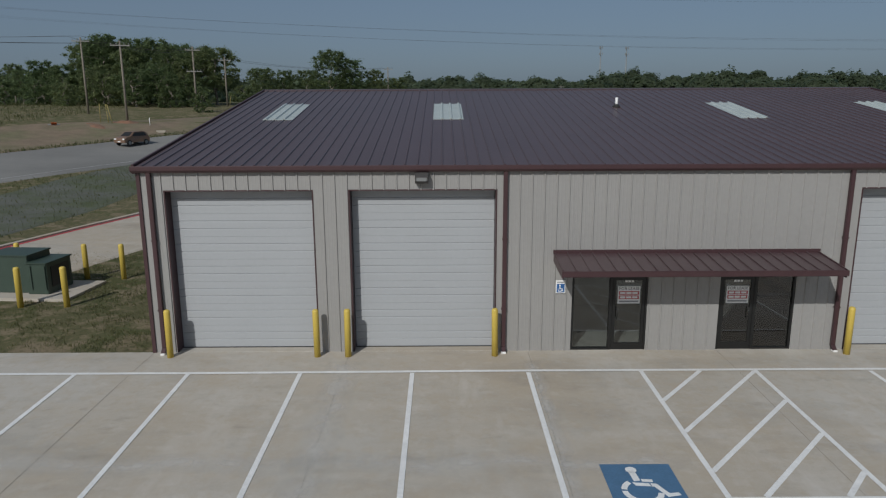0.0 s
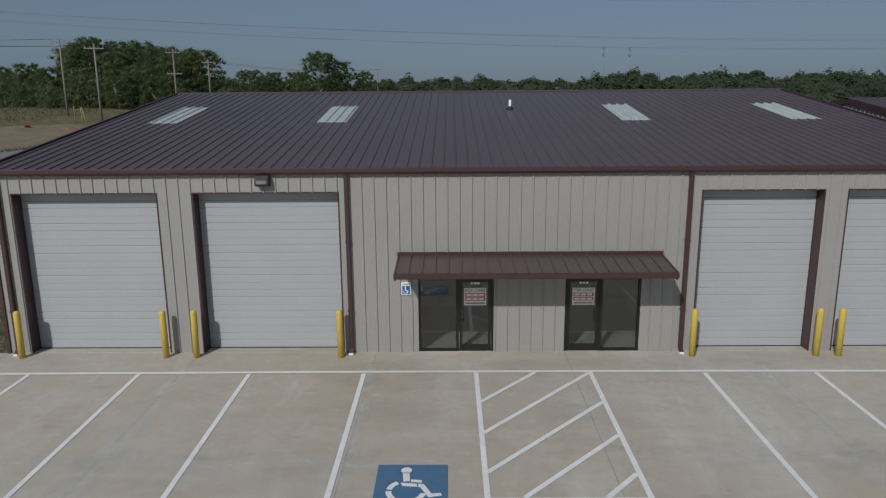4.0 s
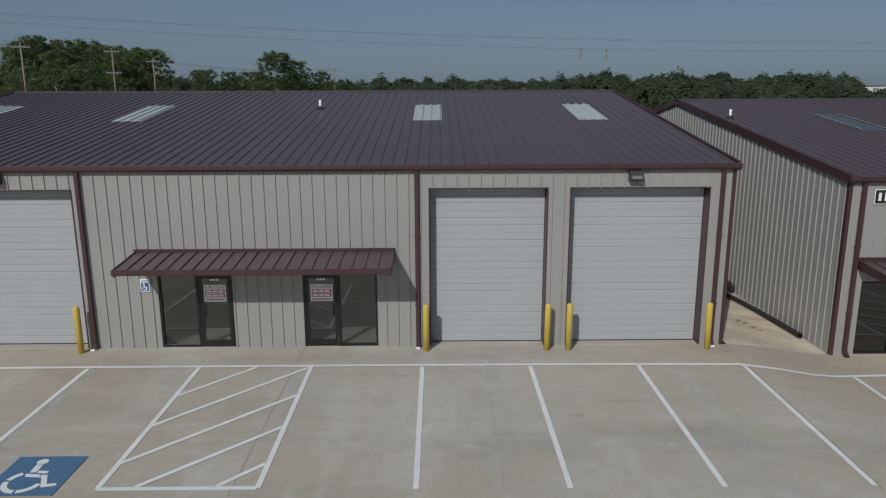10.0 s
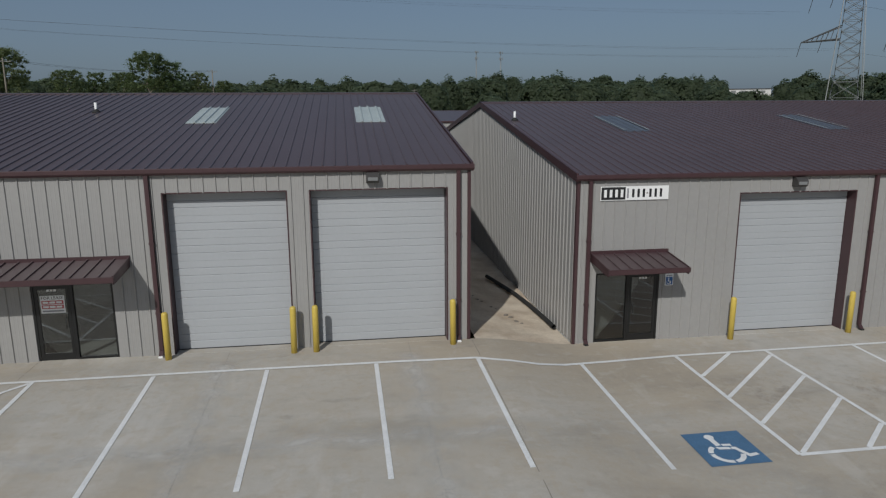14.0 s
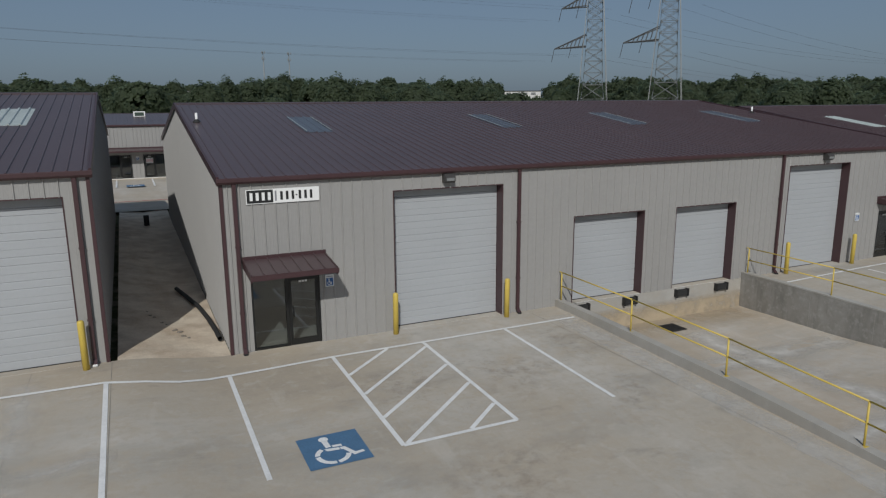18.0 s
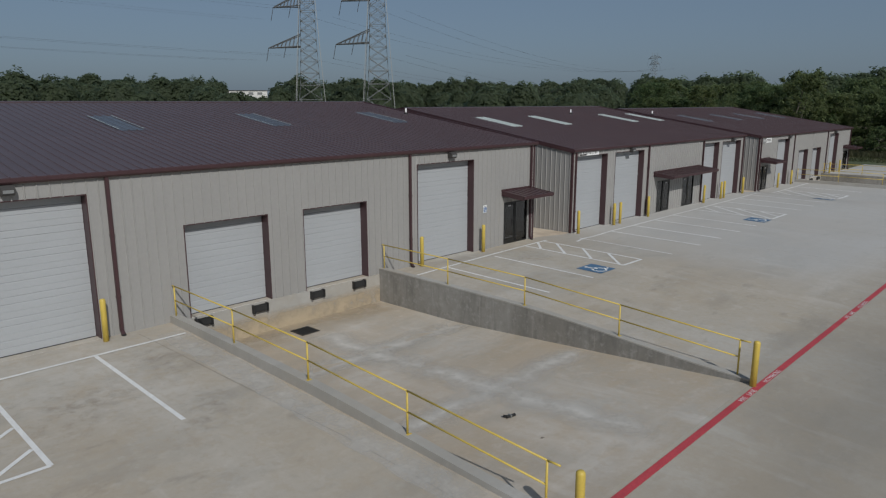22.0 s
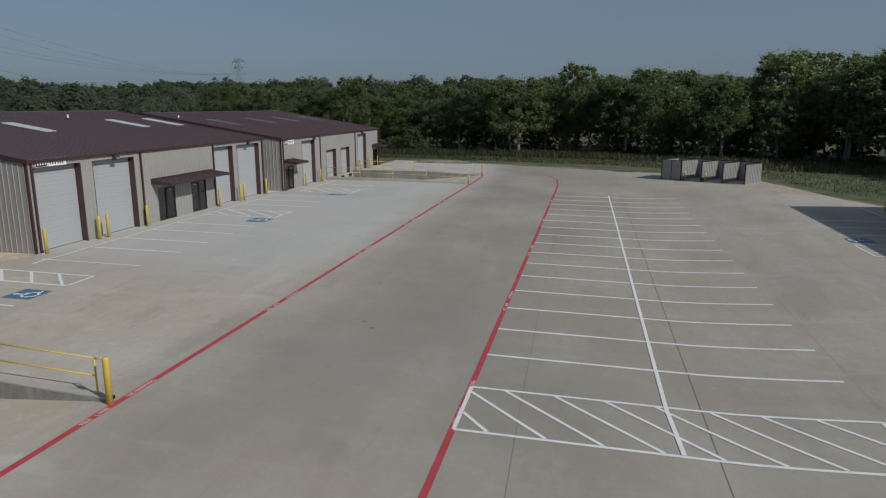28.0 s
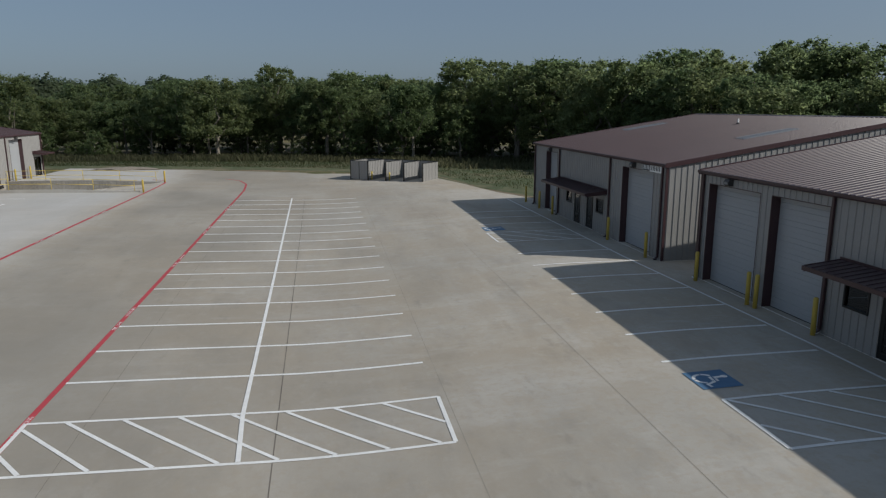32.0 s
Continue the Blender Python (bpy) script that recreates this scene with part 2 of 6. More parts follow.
COPING = concrete_surface("trowelled kerb concrete", (0.40, 0.392, 0.372), (0.37, 0.345, 0.305), (0.28, 0.272, 0.255), (0.50, 0.49, 0.475))
RED_DIRT = material("reddish bare soil", (0.191, 0.145, 0.099), 0.95, spread=0.3, scale=0.9, fine=9, second=(0.139, 0.133, 0.070), second_scale=0.28, bump=0.5)


def film_material(name, colour, most, size=1.1, low=0.20):
    """A thin, broken film of dust or mud that thins out by the mesh's own "film" amount."""
    m = material(name, colour, 0.9, spread=0.1, scale=2)
    n, l = m.node_tree.nodes, m.node_tree.links
    geo, tex, span, mul, amount, clear, mix = (n.new(k) for k in ("ShaderNodeNewGeometry", "ShaderNodeTexNoise", "ShaderNodeMapRange", "ShaderNodeMath", "ShaderNodeAttribute", "ShaderNodeBsdfTransparent", "ShaderNodeMixShader"))
    tex.inputs["Scale"].default_value, tex.inputs["Detail"].default_value, tex.inputs["Roughness"].default_value = size, 8, 0.65
    l.new(geo.outputs["Position"], tex.inputs["Vector"])
    span.inputs["From Min"].default_value, span.inputs["From Max"].default_value, span.inputs["To Max"].default_value = low, low + 0.36, most
    l.new(tex.outputs[0], span.inputs["Value"])
    amount.attribute_name = "film"
    mul.operation = "MULTIPLY"
    l.new(span.outputs[0], mul.inputs[0])
    l.new(amount.outputs["Fac"], mul.inputs[1])
    l.new(mul.outputs[0], mix.inputs[0])
    l.new(clear.outputs[0], mix.inputs[1])
    l.new(n["Principled BSDF"].outputs[0], mix.inputs[2])
    l.new(mix.outputs[0], n["Material Output"].inputs[0])
    return m


OLD_STAIN = film_material("old brown stain", (0.209, 0.157, 0.116), 0.42, 3.5, 0.46)
SMEAR = film_material("pale dust film", (0.626, 0.597, 0.551), 0.9)
SCUFF = film_material("thin pale scuff", (0.64, 0.622, 0.59), 0.55, 1.6, 0.25)
MUD = film_material("tan mud stain", (0.464, 0.377, 0.261), 0.9)



def glass_material():
    m = bpy.data.materials.new("storefront glass")
    m.use_nodes = True
    n, l = m.node_tree.nodes, m.node_tree.links
    n.remove(n["Principled BSDF"])
    clear, gloss, mix, f = (n.new(k) for k in ("ShaderNodeBsdfTransparent", "ShaderNodeBsdfGlossy", "ShaderNodeMixShader", "ShaderNodeFresnel"))
    clear.inputs[0].default_value = (0.45, 0.48, 0.47, 1)
    gloss.inputs["Roughness"].default_value = 0.01
    f.inputs[0].default_value = 2.1
    l.new(f.outputs[0], mix.inputs[0])
    l.new(clear.outputs[0], mix.inputs[1])
    l.new(gloss.outputs[0], mix.inputs[2])
    l.new(mix.outputs[0], n["Material Output"].inputs[0])
    return m


GLASS = glass_material()


def leaf_material(name, dark, light, warm):
    """Leaves that differ by clump, by leaf and by tree."""
    m = bpy.data.materials.new(name)
    m.use_nodes = True
    n, l = m.node_tree.nodes, m.node_tree.links
    p = n["Principled BSDF"]
    geo, info, tex = n.new("ShaderNodeNewGeometry"), n.new("ShaderNodeObjectInfo"), n.new("ShaderNodeTexNoise")
    tex.inputs["Scale"].default_value = 0.35
    l.new(geo.outputs["Position"], tex.inputs["Vector"])
    a, b = n.new("ShaderNodeMix"), n.new("ShaderNodeMix")
    a.data_type = b.data_type = "RGBA"
    a.inputs["A"].default_value, a.inputs["B"].default_value = (*dark, 1), (*light, 1)
    b.inputs["B"].default_value = (*warm, 1)
    l.new(geo.outputs["Random Per Island"], a.inputs["Factor"])
    mul = n.new("ShaderNodeMath")
    mul.operation = "MULTIPLY"
    l.new(info.outputs["Random"], mul.inputs[0])
    l.new(tex.outputs[0], mul.inputs[1])
    l.new(mul.outputs[0], b.inputs["Factor"])
    l.new(a.outputs["Result"], b.inputs["A"])
    l.new(b.outputs["Result"], p.inputs["Base Color"])
    p.inputs["Roughness"].default_value = 0.6
    p.inputs["Specular IOR Level"].default_value = 0.25
    thin, both = n.new("ShaderNodeBsdfTranslucent"), n.new("ShaderNodeMixShader")
    both.inputs[0].default_value = 0.80
    l.new(b.outputs["Result"], thin.inputs[0])
    l.new(p.outputs[0], both.inputs[1])
    l.new(thin.outputs[0], both.inputs[2])
    l.new(both.outputs[0], n["Material Output"].inputs[0])
    return m


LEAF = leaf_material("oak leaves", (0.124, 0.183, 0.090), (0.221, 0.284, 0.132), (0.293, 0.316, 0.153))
# far leaves carry distance haze as a paler, bluer colour
LEAF_HAZED = leaf_material("distant foliage with haze tint", (0.135, 0.182, 0.119), (0.190, 0.243, 0.146), (0.218, 0.251, 0.155))
GRASS = leaf_material("grass blades", (0.087, 0.122, 0.044), (0.191, 0.209, 0.087), (0.302, 0.255, 0.139))
GRASS_GREEN = leaf_material("green grass blades", (0.053, 0.078, 0.032), (0.096, 0.122, 0.051), (0.181, 0.163, 0.091))
GRASS_TALL = leaf_material("seeding grass", (0.085, 0.105, 0.052), (0.140, 0.150, 0.080), (0.185, 0.175, 0.110))


def ground_material():
    m = bpy.data.materials.new("rough grass and soil")
    m.use_nodes = True
    n, l = m.node_tree.nodes, m.node_tree.links
    p = n["Principled BSDF"]
    geo = n.new("ShaderNodeNewGeometry")
    last = None
    for k, (size, tint, lo, hi, most) in enumerate((
            (0.06, (0.15, 0.135, 0.08), 0.40, 0.60, 0.8), (0.45, (0.085, 0.10, 0.042), 0.46, 0.64, 0.75),
            (0.9, (0.27, 0.215, 0.15), 0.52, 0.62, 0.75), (3.2, (0.25, 0.20, 0.135), 0.52, 0.66, 0.7), (9.0, (0.055, 0.068, 0.026), 0.50, 0.66, 0.55), (40.0, (0.19, 0.18, 0.09), 0.52, 0.75, 0.5))):
        tex = n.new("ShaderNodeTexNoise")
        tex.inputs["Scale"].default_value, tex.inputs["Detail"].default_value = size, 7
        l.new(geo.outputs["Position"], tex.inputs["Vector"])
        span = n.new("ShaderNodeMapRange")
        span.inputs["From Min"].default_value, span.inputs["From Max"].default_value, span.inputs["To Max"].default_value = lo, hi, most
        l.new(tex.outputs[0], span.inputs["Value"])
        mix = n.new("ShaderNodeMix")
        mix.data_type = "RGBA"
        l.new(span.outputs[0], mix.inputs["Factor"])
        if last is None:
            mix.inputs["A"].default_value = (0.10, 0.102, 0.048, 1)
        else:
            l.new(last, mix.inputs["A"])
        mix.inputs["B"].default_value = (*tint, 1)
        last = mix.outputs["Result"]
    l.new(last, p.inputs["Base Color"])
    p.inputs["Roughness"].default_value = 0.95
    p.inputs["Specular IOR Level"].default_value = 0.1
    b = n.new("ShaderNodeBump")
    b.inputs["Strength"].default_value, b.inputs["Distance"].default_value = 0.8, 0.05
    l.new(tex.outputs[0], b.inputs["Height"])
    l.new(b.outputs[0], p.inputs["Normal"])
    return m


GROUND = ground_material()


# ---- small building tools ----
def link_mesh(name, mesh, mat, parent=None, label=""):
    ob = new(name, mesh)
    if mat and not mesh.materials:
        mesh.materials.append(mat)
    if parent:
        ob.parent = parent
    return tagged(ob, label)


def part(name, bm, mat, parent=None, label=""):
    """Links a bmesh as one mesh object under a thing or a part."""
    mesh = bpy.data.meshes.new(name)
    bm.to_mesh(mesh)
    bm.free()
    return link_mesh(name, mesh, mat, parent, label)


def raw(name, verts, faces, mat, parent=None, label=""):
    mesh = bpy.data.meshes.new(name)
    mesh.from_pydata([tuple(v) for v in verts], [], faces)
    mesh.update()
    return link_mesh(name, mesh, mat, parent, label)


def thing(name, m, label, category, group="", kind=""):
    ob = new(name)
    ob.empty_display_size = 0.2
    ob.matrix_world = m
    return tagged(ob, label, category, group, kind)


def box(bm, x0, x1, y0, y1, z0, z1, bevel=0.0):
    v = [bm.verts.new(p) for p in ((x0, y0, z0), (x1, y0, z0), (x1, y1, z0), (x0, y1, z0), (x0, y0, z1), (x1, y0, z1), (x1, y1, z1), (x0, y1, z1))]
    f = [bm.faces.new([v[i] for i in q]) for q in ((3, 2, 1, 0), (4, 5, 6, 7), (0, 1, 5, 4), (1, 2, 6, 5), (2, 3, 7, 6), (3, 0, 4, 7))]
    if bevel:
        bmesh.ops.bevel(bm, geom=list({e for q in f for e in q.edges}), offset=bevel, segments=2, affect="EDGES")
    return bm


def boxes(*rows, bevel=0.0):
    bm = bmesh.new()
    for r in rows:
        box(bm, *r, bevel=bevel)
    return bm


def tube(bm, a, b, r0, r1=None, sides=10, cap=True):
    a, b = Vector(a), Vector(b)
    q = (b - a).to_track_quat("Z", "Y").to_matrix()
    rings = []
    for c, r in ((a, r0), (b, r0 if r1 is None else r1)):
        rings.append([bm.verts.new(c + q @ Vector((r * math.cos(2 * math.pi * k / sides), r * math.sin(2 * math.pi * k / sides), 0))) for k in range(sides)])
    for k in range(sides):
        f = bm.faces.new((rings[0][k], rings[0][(k + 1) % sides], rings[1][(k + 1) % sides], rings[1][k]))
        f.smooth = sides > 6
    if cap:
        bm.faces.new(rings[0][::-1])
        bm.faces.new(rings[1])
    return bm


def lathe(bm, profile, sides=16, centre=(0, 0)):
    """Turns rows of (radius, height) round a vertical axis."""
    rings = []
    for r, z in profile:
        rings.append([bm.verts.new((centre[0] + r * math.cos(2 * math.pi * k / sides), centre[1] + r * math.sin(2 * math.pi * k / sides), z)) for k in range(sides)])
    for a, b in zip(rings, rings[1:]):
        for k in range(sides):
            bm.faces.new((a[k], a[(k + 1) % sides], b[(k + 1) % sides], b[k])).smooth = True
    bm.faces.new(rings[-1])
    bm.faces.new(rings[0][::-1])
    return bm


def smooth(a, b, x):
    k = min(1.0, max(0.0, (x - a) / (b - a)))
    return k * k * (3 - 2 * k)


# ---- lie of the land ----
FRONT = 16.35          # face of the long row of buildings
FLOOR_5, FLOOR_6, FLOOR_7, FLOOR_8, FLOOR_9 = 0.0, -0.34, -0.58, -0.84, -0.92
DOCKS = ((33.1, 41.8, 1.2), (94.9, 103.1, 1.6))   # sunken loading docks: two sides and the mouth
EAST = ((-60, 84.0), (-33, 84.0), (-30.5, 90.0), (-28.5, 101.0), (-24, 108.0), (-10, 114.0), (4, 118.0), (16, 121.0), (80, 121.0))


def front_level(x):
    return FLOOR_5 + (FLOOR_6 - FLOOR_5) * smooth(18.8, 22.0, x) + (FLOOR_7 - FLOOR_6) * smooth(52.0, 56.5, x) + (FLOOR_8 - FLOOR_7) * smooth(80.5, 85, x)


def lot_level(x, y):
    """The concrete yard: nearly level along the doors, falling to a valley, rising again to the other row."""
    low = -1.54 + 0.14 * smooth(46, 91, x) + 0.35 * smooth(91, 118, x)
    top = front_level(x)
    top += (float(np.interp(x, (8, 37, 68, 98), (FLOOR_5, FLOOR_6, FLOOR_7, FLOOR_8))) - top) * smooth(9.0, 2.0, y)
    if y >= -14.3:
        s = np.interp(y, (-14.3, -7.5, 1.2, 9.0, 14.9), (1.0, 0.85, 0.33, 0.09, 0.0))
        return top + (low - top) * s
    return low + (FLOOR_9 - 0.02 - low) * smooth(-14.3, -28.0, y)


def land_level(x, y):
    """Open ground round the yard: level beside it, rising to the north-west, as far as the horizon."""
    along = 0.84 * y - 0.55 * x
    rise = float(np.interp(along, (30, 45, 64, 74.4, 82, 89, 105, 117, 140), (0, 0.3, 1.6, 2.3, 3.2, 4.4, 5.4, 6.0, 6.5)))
    z = -0.08 + rise * smooth(6, -14, x) - 0.9 * smooth(60, 130, x)
    return z + 0.2 * noise.noise(Vector((x / 17, y / 17, 0))) * smooth(-22, -40, x)


def strip_lines(lo, hi, step, extra=()):
    n = max(1, round((hi - lo) / step))
    return sorted({round(lo + (hi - lo) * k / n, 3) for k in range(n + 1)} | {e for e in extra if lo < e < hi})


# ground sheet
gx = [-3000, -1500, -800, -500, -350, -250, -180, -140] + list(np.arange(-110, -30, 4.0)) + list(np.arange(-30, 130, 2.0)) + [135, 145, 160, 180, 210, 250, 320, 420, 600, 900, 1600, 3000]
gy = [-3000, -1500, -700, -400, -250, -160, -110, -80] + list(np.arange(-60, 80, 2.0)) + list(np.arange(80, 160, 5.0)) + [170, 190, 220, 260, 320, 400, 550, 800, 1400, 3000]


def in_yard(x, y):
    if -62 <= y <= 16.6 and -70 <= x <= np.interp(y, *zip(*EAST)) - 0.5:
        return True
    return -9.0 < x < 121.0 and 16 < y < 80


def sheet_level(x, y):
    if in_yard(x, y):
        return min(lot_level(x, min(y, 16)), 0) - (2.6 if 19 > y > -3 and 30 < x < 106 else 0.35)
    z = land_level(x, y)
    if x > 80 and y < 60:
        z = min(z, -0.95)
    return z


verts = [(x, y, sheet_level(x, y)) for y in gy for x in gx]
nx = len(gx)
faces = [(j * nx + i, j * nx + i + 1, (j + 1) * nx + i + 1, (j + 1) * nx + i) for j in range(len(gy) - 1) for i in range(nx - 1)]
ground = raw("ground", verts, faces, GROUND)
for poly in ground.data.polygons:
    poly.use_smooth = True
tagged(ground, "rough grass and weeds with bare soil patches", "ground", kind="structure")

# concrete yard, open over the two docks
lx = sorted(set(strip_lines(-70, 16, 1.0) + strip_lines(16, 24, 0.2) + strip_lines(24, 51, 1.0, [33.1, 41.8]) + strip_lines(51, 58, 0.25) + strip_lines(58, 80, 1.0)))
ly = strip_lines(-60, FRONT, 1.0, [1.2, 1.6, -14.3, -7.5, 9.0, 14.9])
far_x0 = 80.0
rows_v, verts, faces = [], [], []
for y in ly:
    east = float(np.interp(y, *zip(*EAST)))
    xs = list(lx) + strip_lines(far_x0, east, (east - far_x0) / 40)[1:]
    # the dock lines stay straight among the eastern columns
    if y >= 1.0:
        tail = [far_x0 + (94.9 - far_x0) * k / 14 for k in range(1, 15)] + [94.9 + 8.2 * k / 8 for k in range(1, 9)] + [103.1 + (east - 103.1) * k / 18 for k in range(1, 19)]
        xs = list(lx) + tail
    rows_v.append(xs)
    for x in xs:
        verts.append((x, y, lot_level(x, y)))
nc = len(rows_v[0])
for j in range(len(ly) - 1):
    for i in range(nc - 1):
        xm = (rows_v[j][i] + rows_v[j][i + 1]) / 2
        ym = (ly[j] + ly[j + 1]) / 2
        if any(a < xm < b and ym > mouth for a, b, mouth in DOCKS):
            continue
        faces.append((j * nc + i, j * nc + i + 1, (j + 1) * nc + i + 1, (j + 1) * nc + i))
pavement = raw("pavement", verts, faces, CONCRETE)
for poly in pavement.data.polygons:
    poly.use_smooth = True
tagged(pavement, "broom-finished concrete yard with tan stains and tyre wear", "pavement", kind="structure")


def ribbon(name, pts, width, mat, parent=None, lift=0.011, step=0.9, label=""):
    """A painted strip that follows the yard, along a line of (x, y)."""
    verts, faces = [], []
    way = []
    for (xa, ya), (xb, yb) in zip(pts, pts[1:]):
        n = max(1, int(math.hypot(xb - xa, yb - ya) / step))
        way += [(xa + (xb - xa) * k / n, ya + (yb - ya) * k / n) for k in range(n)]
    way.append(pts[-1])
    for k, (x, y) in enumerate(way):
        a, b = way[max(0, k - 1)], way[min(len(way) - 1, k + 1)]
        d = Vector((b[0] - a[0], b[1] - a[1])).normalized() * (width / 2)
        for s in (1, -1):
            px, py = x - s * d.y, y + s * d.x
            verts.append((px, py, lot_level(px, py) + lift))
    for k in range(len(way) - 1):
        faces.append((2 * k, 2 * k + 1, 2 * k + 3, 2 * k + 2))
    return raw(name, verts, faces, mat, parent, label)


def stall_line(pts, width=0.11, label="white painted parking line on concrete", group="parking lines", lift=0.010):
    lift = 0.016 if label.startswith(("long", "white painted spine")) else lift
    return tagged(ribbon("parking_line", pts, width, LINE, lift=lift), label, "parking line", group)


# saw-cut joints in the slab
for x in (-13.3, -8.1, -2.78, 2.05, 7.18, 12.1, 17.02, 18.86, 60.0, 69.0, 78.0):
    ribbon("expansion_joint", [(x, FRONT - 0.1), (x - 0.1, 1.0)], 0.02 if x == 18.86 else 0.013, JOINT, pavement, 0.004)
ribbon("expansion_joint", [(31.66, FRONT - 0.4), (31.95, 9.5), (32.15, 6.4), (32.2, 1.0)], 0.022, JOINT, pavement, 0.004)
ribbon("expansion_joint", [(-30, -3.2), (80, -3.2)], 0.014, JOINT, pavement, 0.003)
ribbon("expansion_joint", [(20, -14.17), (43, -13.95), (80, -13.6), (91, -13.5)], 0.027, JOINT_DARK, pavement, 0.004)
ribbon("expansion_joint", [(20, -9.6), (40.4, -9.2), (45.4, -9.05), (56, -8.85), (90, -8.4)], 0.010, JOINT_DARK, pavement, 0.004)
for y, w in ((-18.6, 0.016), (-23.25, 0.015)):
    ribbon("expansion_joint", [(20, y), (90, y)], w, JOINT, pavement, 0.003)

# parking stalls in front of the first building
stall_line([(-32, 14.84), (-6, 14.84), (1.8, 14.9), (10.4, 14.9), (16, 14.86), (18.7, 14.8), (19.6, 14.6), (20.4, 14.5), (21.1, 14.6), (21.7, 14.75), (24.4, 14.92), (32.7, 14.98)], 0.12, "long white painted line along the building fronts")
for x in (-17.9, -15.1, -12.3, -9.49, -6.65, -3.84, -1.03, 1.88, 10.46, 13.24, 16.03, 18.74, 21.62):
    stall_line([(x, 14.8), (x, 9.32)])
stall_line([(30.02, 14.95), (30.0, 9.53)])


def hatched(x0, x1, y0, y1, lines, open_front=True, width=0.11, lean=1.0):
    """A striped no-parking aisle: its border and slanting bars."""
    stall_line([(x0, y0), (x0, y1)], width)
    stall_line([(x1, y0), (x1, y1)], width)
    stall_line([(x0, y1), (x1, y1)], width, lift=0.014)
    if not open_front:
        stall_line([(x0, y0), (x1, y0)], width, lift=0.014)
    for a, b in lines:
        stall_line([a, b], width * 0.95, lift=0.012)


hatched(4.72, 7.60, 14.88, 9.40, [((4.76, 13.2), (6.2, 14.84)), ((4.76, 11.76), (7.55, 14.8)), ((4.76, 10.27), (7.55, 13.18)), ((5.38, 9.46), (7.55, 11.66)), ((6.84, 9.46), (7.55, 10.22))])
hatched(24.45, 27.22, 14.9, 9.49, [((24.5, 13.5), (26.07, 14.88)), ((24.5, 12.22), (27.15, 14.57)), ((24.5, 10.86), (27.15, 13.12)), ((24.55, 9.55), (27.15, 11.78)), ((26.08, 9.55), (27.15, 10.46))])


def access_mark(cx, cy, size=1.32, flip=False, level=lot_level):
    """A blue painted square with the white wheelchair sign."""
    s = -1 if flip else 1
    root = thing("access_symbol", pose(cx, cy, 0), "blue painted square with a white wheelchair symbol", "pavement marking", "wheelchair markings")

    def flat(name, pts, mat, lift):
        raw(name, [(s * x * size, s * y * size, level(cx + s * x * size, cy + s * y * size) + lift) for x, y in pts], [list(range(len(pts)))], mat, root)
    flat("square", [(-0.5, -0.5), (0.5, -0.5), (0.5, 0.5), (-0.5, 0.5)], BLUE, 0.014)
    disc = [(-0.085 + 0.08 * math.cos(a * math.pi / 7), 0.345 + 0.08 * math.sin(a * math.pi / 7)) for a in range(14)]
    flat("head", disc, LINE, 0.019)
    flat("torso", [(-0.135, 0.30), (-0.04, 0.30), (-0.025, 0.075), (-0.115, 0.06)], LINE, 0.019)
    flat("arm", [(-0.01, 0.115), (0.145, 0.10), (0.14, 0.035), (-0.005, 0.05)], LINE, 0.019)
    flat("thigh", [(-0.15, 0.035), (0.075, 0.01), (0.085, -0.065), (-0.12, -0.045)], LINE, 0.019)
    flat("shin", [(0.095, 0.01), (0.175, 0.0), (0.285, -0.225), (0.41, -0.205), (0.43, -0.27), (0.245, -0.31), (0.125, -0.07), (0.095, -0.07)], LINE, 0.019)
    for lo, hi in ((122, 171), (179, 268), (276, 348)):
        arc = [(math.cos(a), math.sin(a)) for a in np.linspace(math.radians(lo), math.radians(hi), 10)]
        pts = [(-0.06 + 0.28 * c, -0.17 + 0.28 * d) for c, d in arc] + [(-0.06 + 0.20 * c, -0.17 + 0.20 * d) for c, d in arc[::-1]]
        vs = [(s * x * size, s * y * size, level(cx + s * x * size, cy + s * y * size) + 0.019) for x, y in pts]
        raw("wheel", vs, [(k, k + 1, 18 - k, 19 - k) for k in range(9)], LINE, root)
    return root


access_mark(3.35, 9.87)
access_mark(23.07, 9.97)

# the second and third aisle rows along the far buildings
stall_line([(42.4, 14.98), (47.7, 15.3), (52.5, 15.45)], 0.12, "long white painted line along the building fronts")
stall_line([(53.55, 14.3), (55.0, 14.8), (58.2, 15.0), (81, 15.1), (84, 14.9), (94.4, 15.0)], 0.12, "long white painted line along the building fronts")
for x in (44.6, 47.7, 54.9, 58.2, 60.8, 63.5, 66.1, 74.6, 77.2, 79.9, 90.5):
    stall_line([(x, 15.0), (x, 9.7)], 0.145 if x > 54 else 0.115)
hatched(50.55, 52.15, 15.42, 9.9, [((50.6, 14.45), (51.66, 15.4)), ((50.6, 13.05), (52.1, 14.55)), ((50.6, 11.6), (52.1, 13.0)), ((50.6, 10.15), (52.1, 11.6))], width=0.13)
hatched(69.4, 72.0, 15.0, 9.9, [((69.5, 13.4), (70.7, 14.9)), ((69.5, 11.7), (71.9, 14.7)), ((69.5, 10.1), (71.9, 13.1)), ((70.6, 9.95), (71.9, 11.5))], width=0.15)
hatched(84.2, 87.2, 15.0, 9.9, [((84.3, 13.4), (85.6, 14.9)), ((84.3, 11.7), (87.1, 14.7)), ((84.3, 10.1), (87.1, 13.1)), ((85.5, 9.95), (87.1, 11.5))], width=0.16)
access_mark(49.12, 10.44, 1.22)
access_mark(68.3, 10.45)
access_mark(82.3, 10.4)


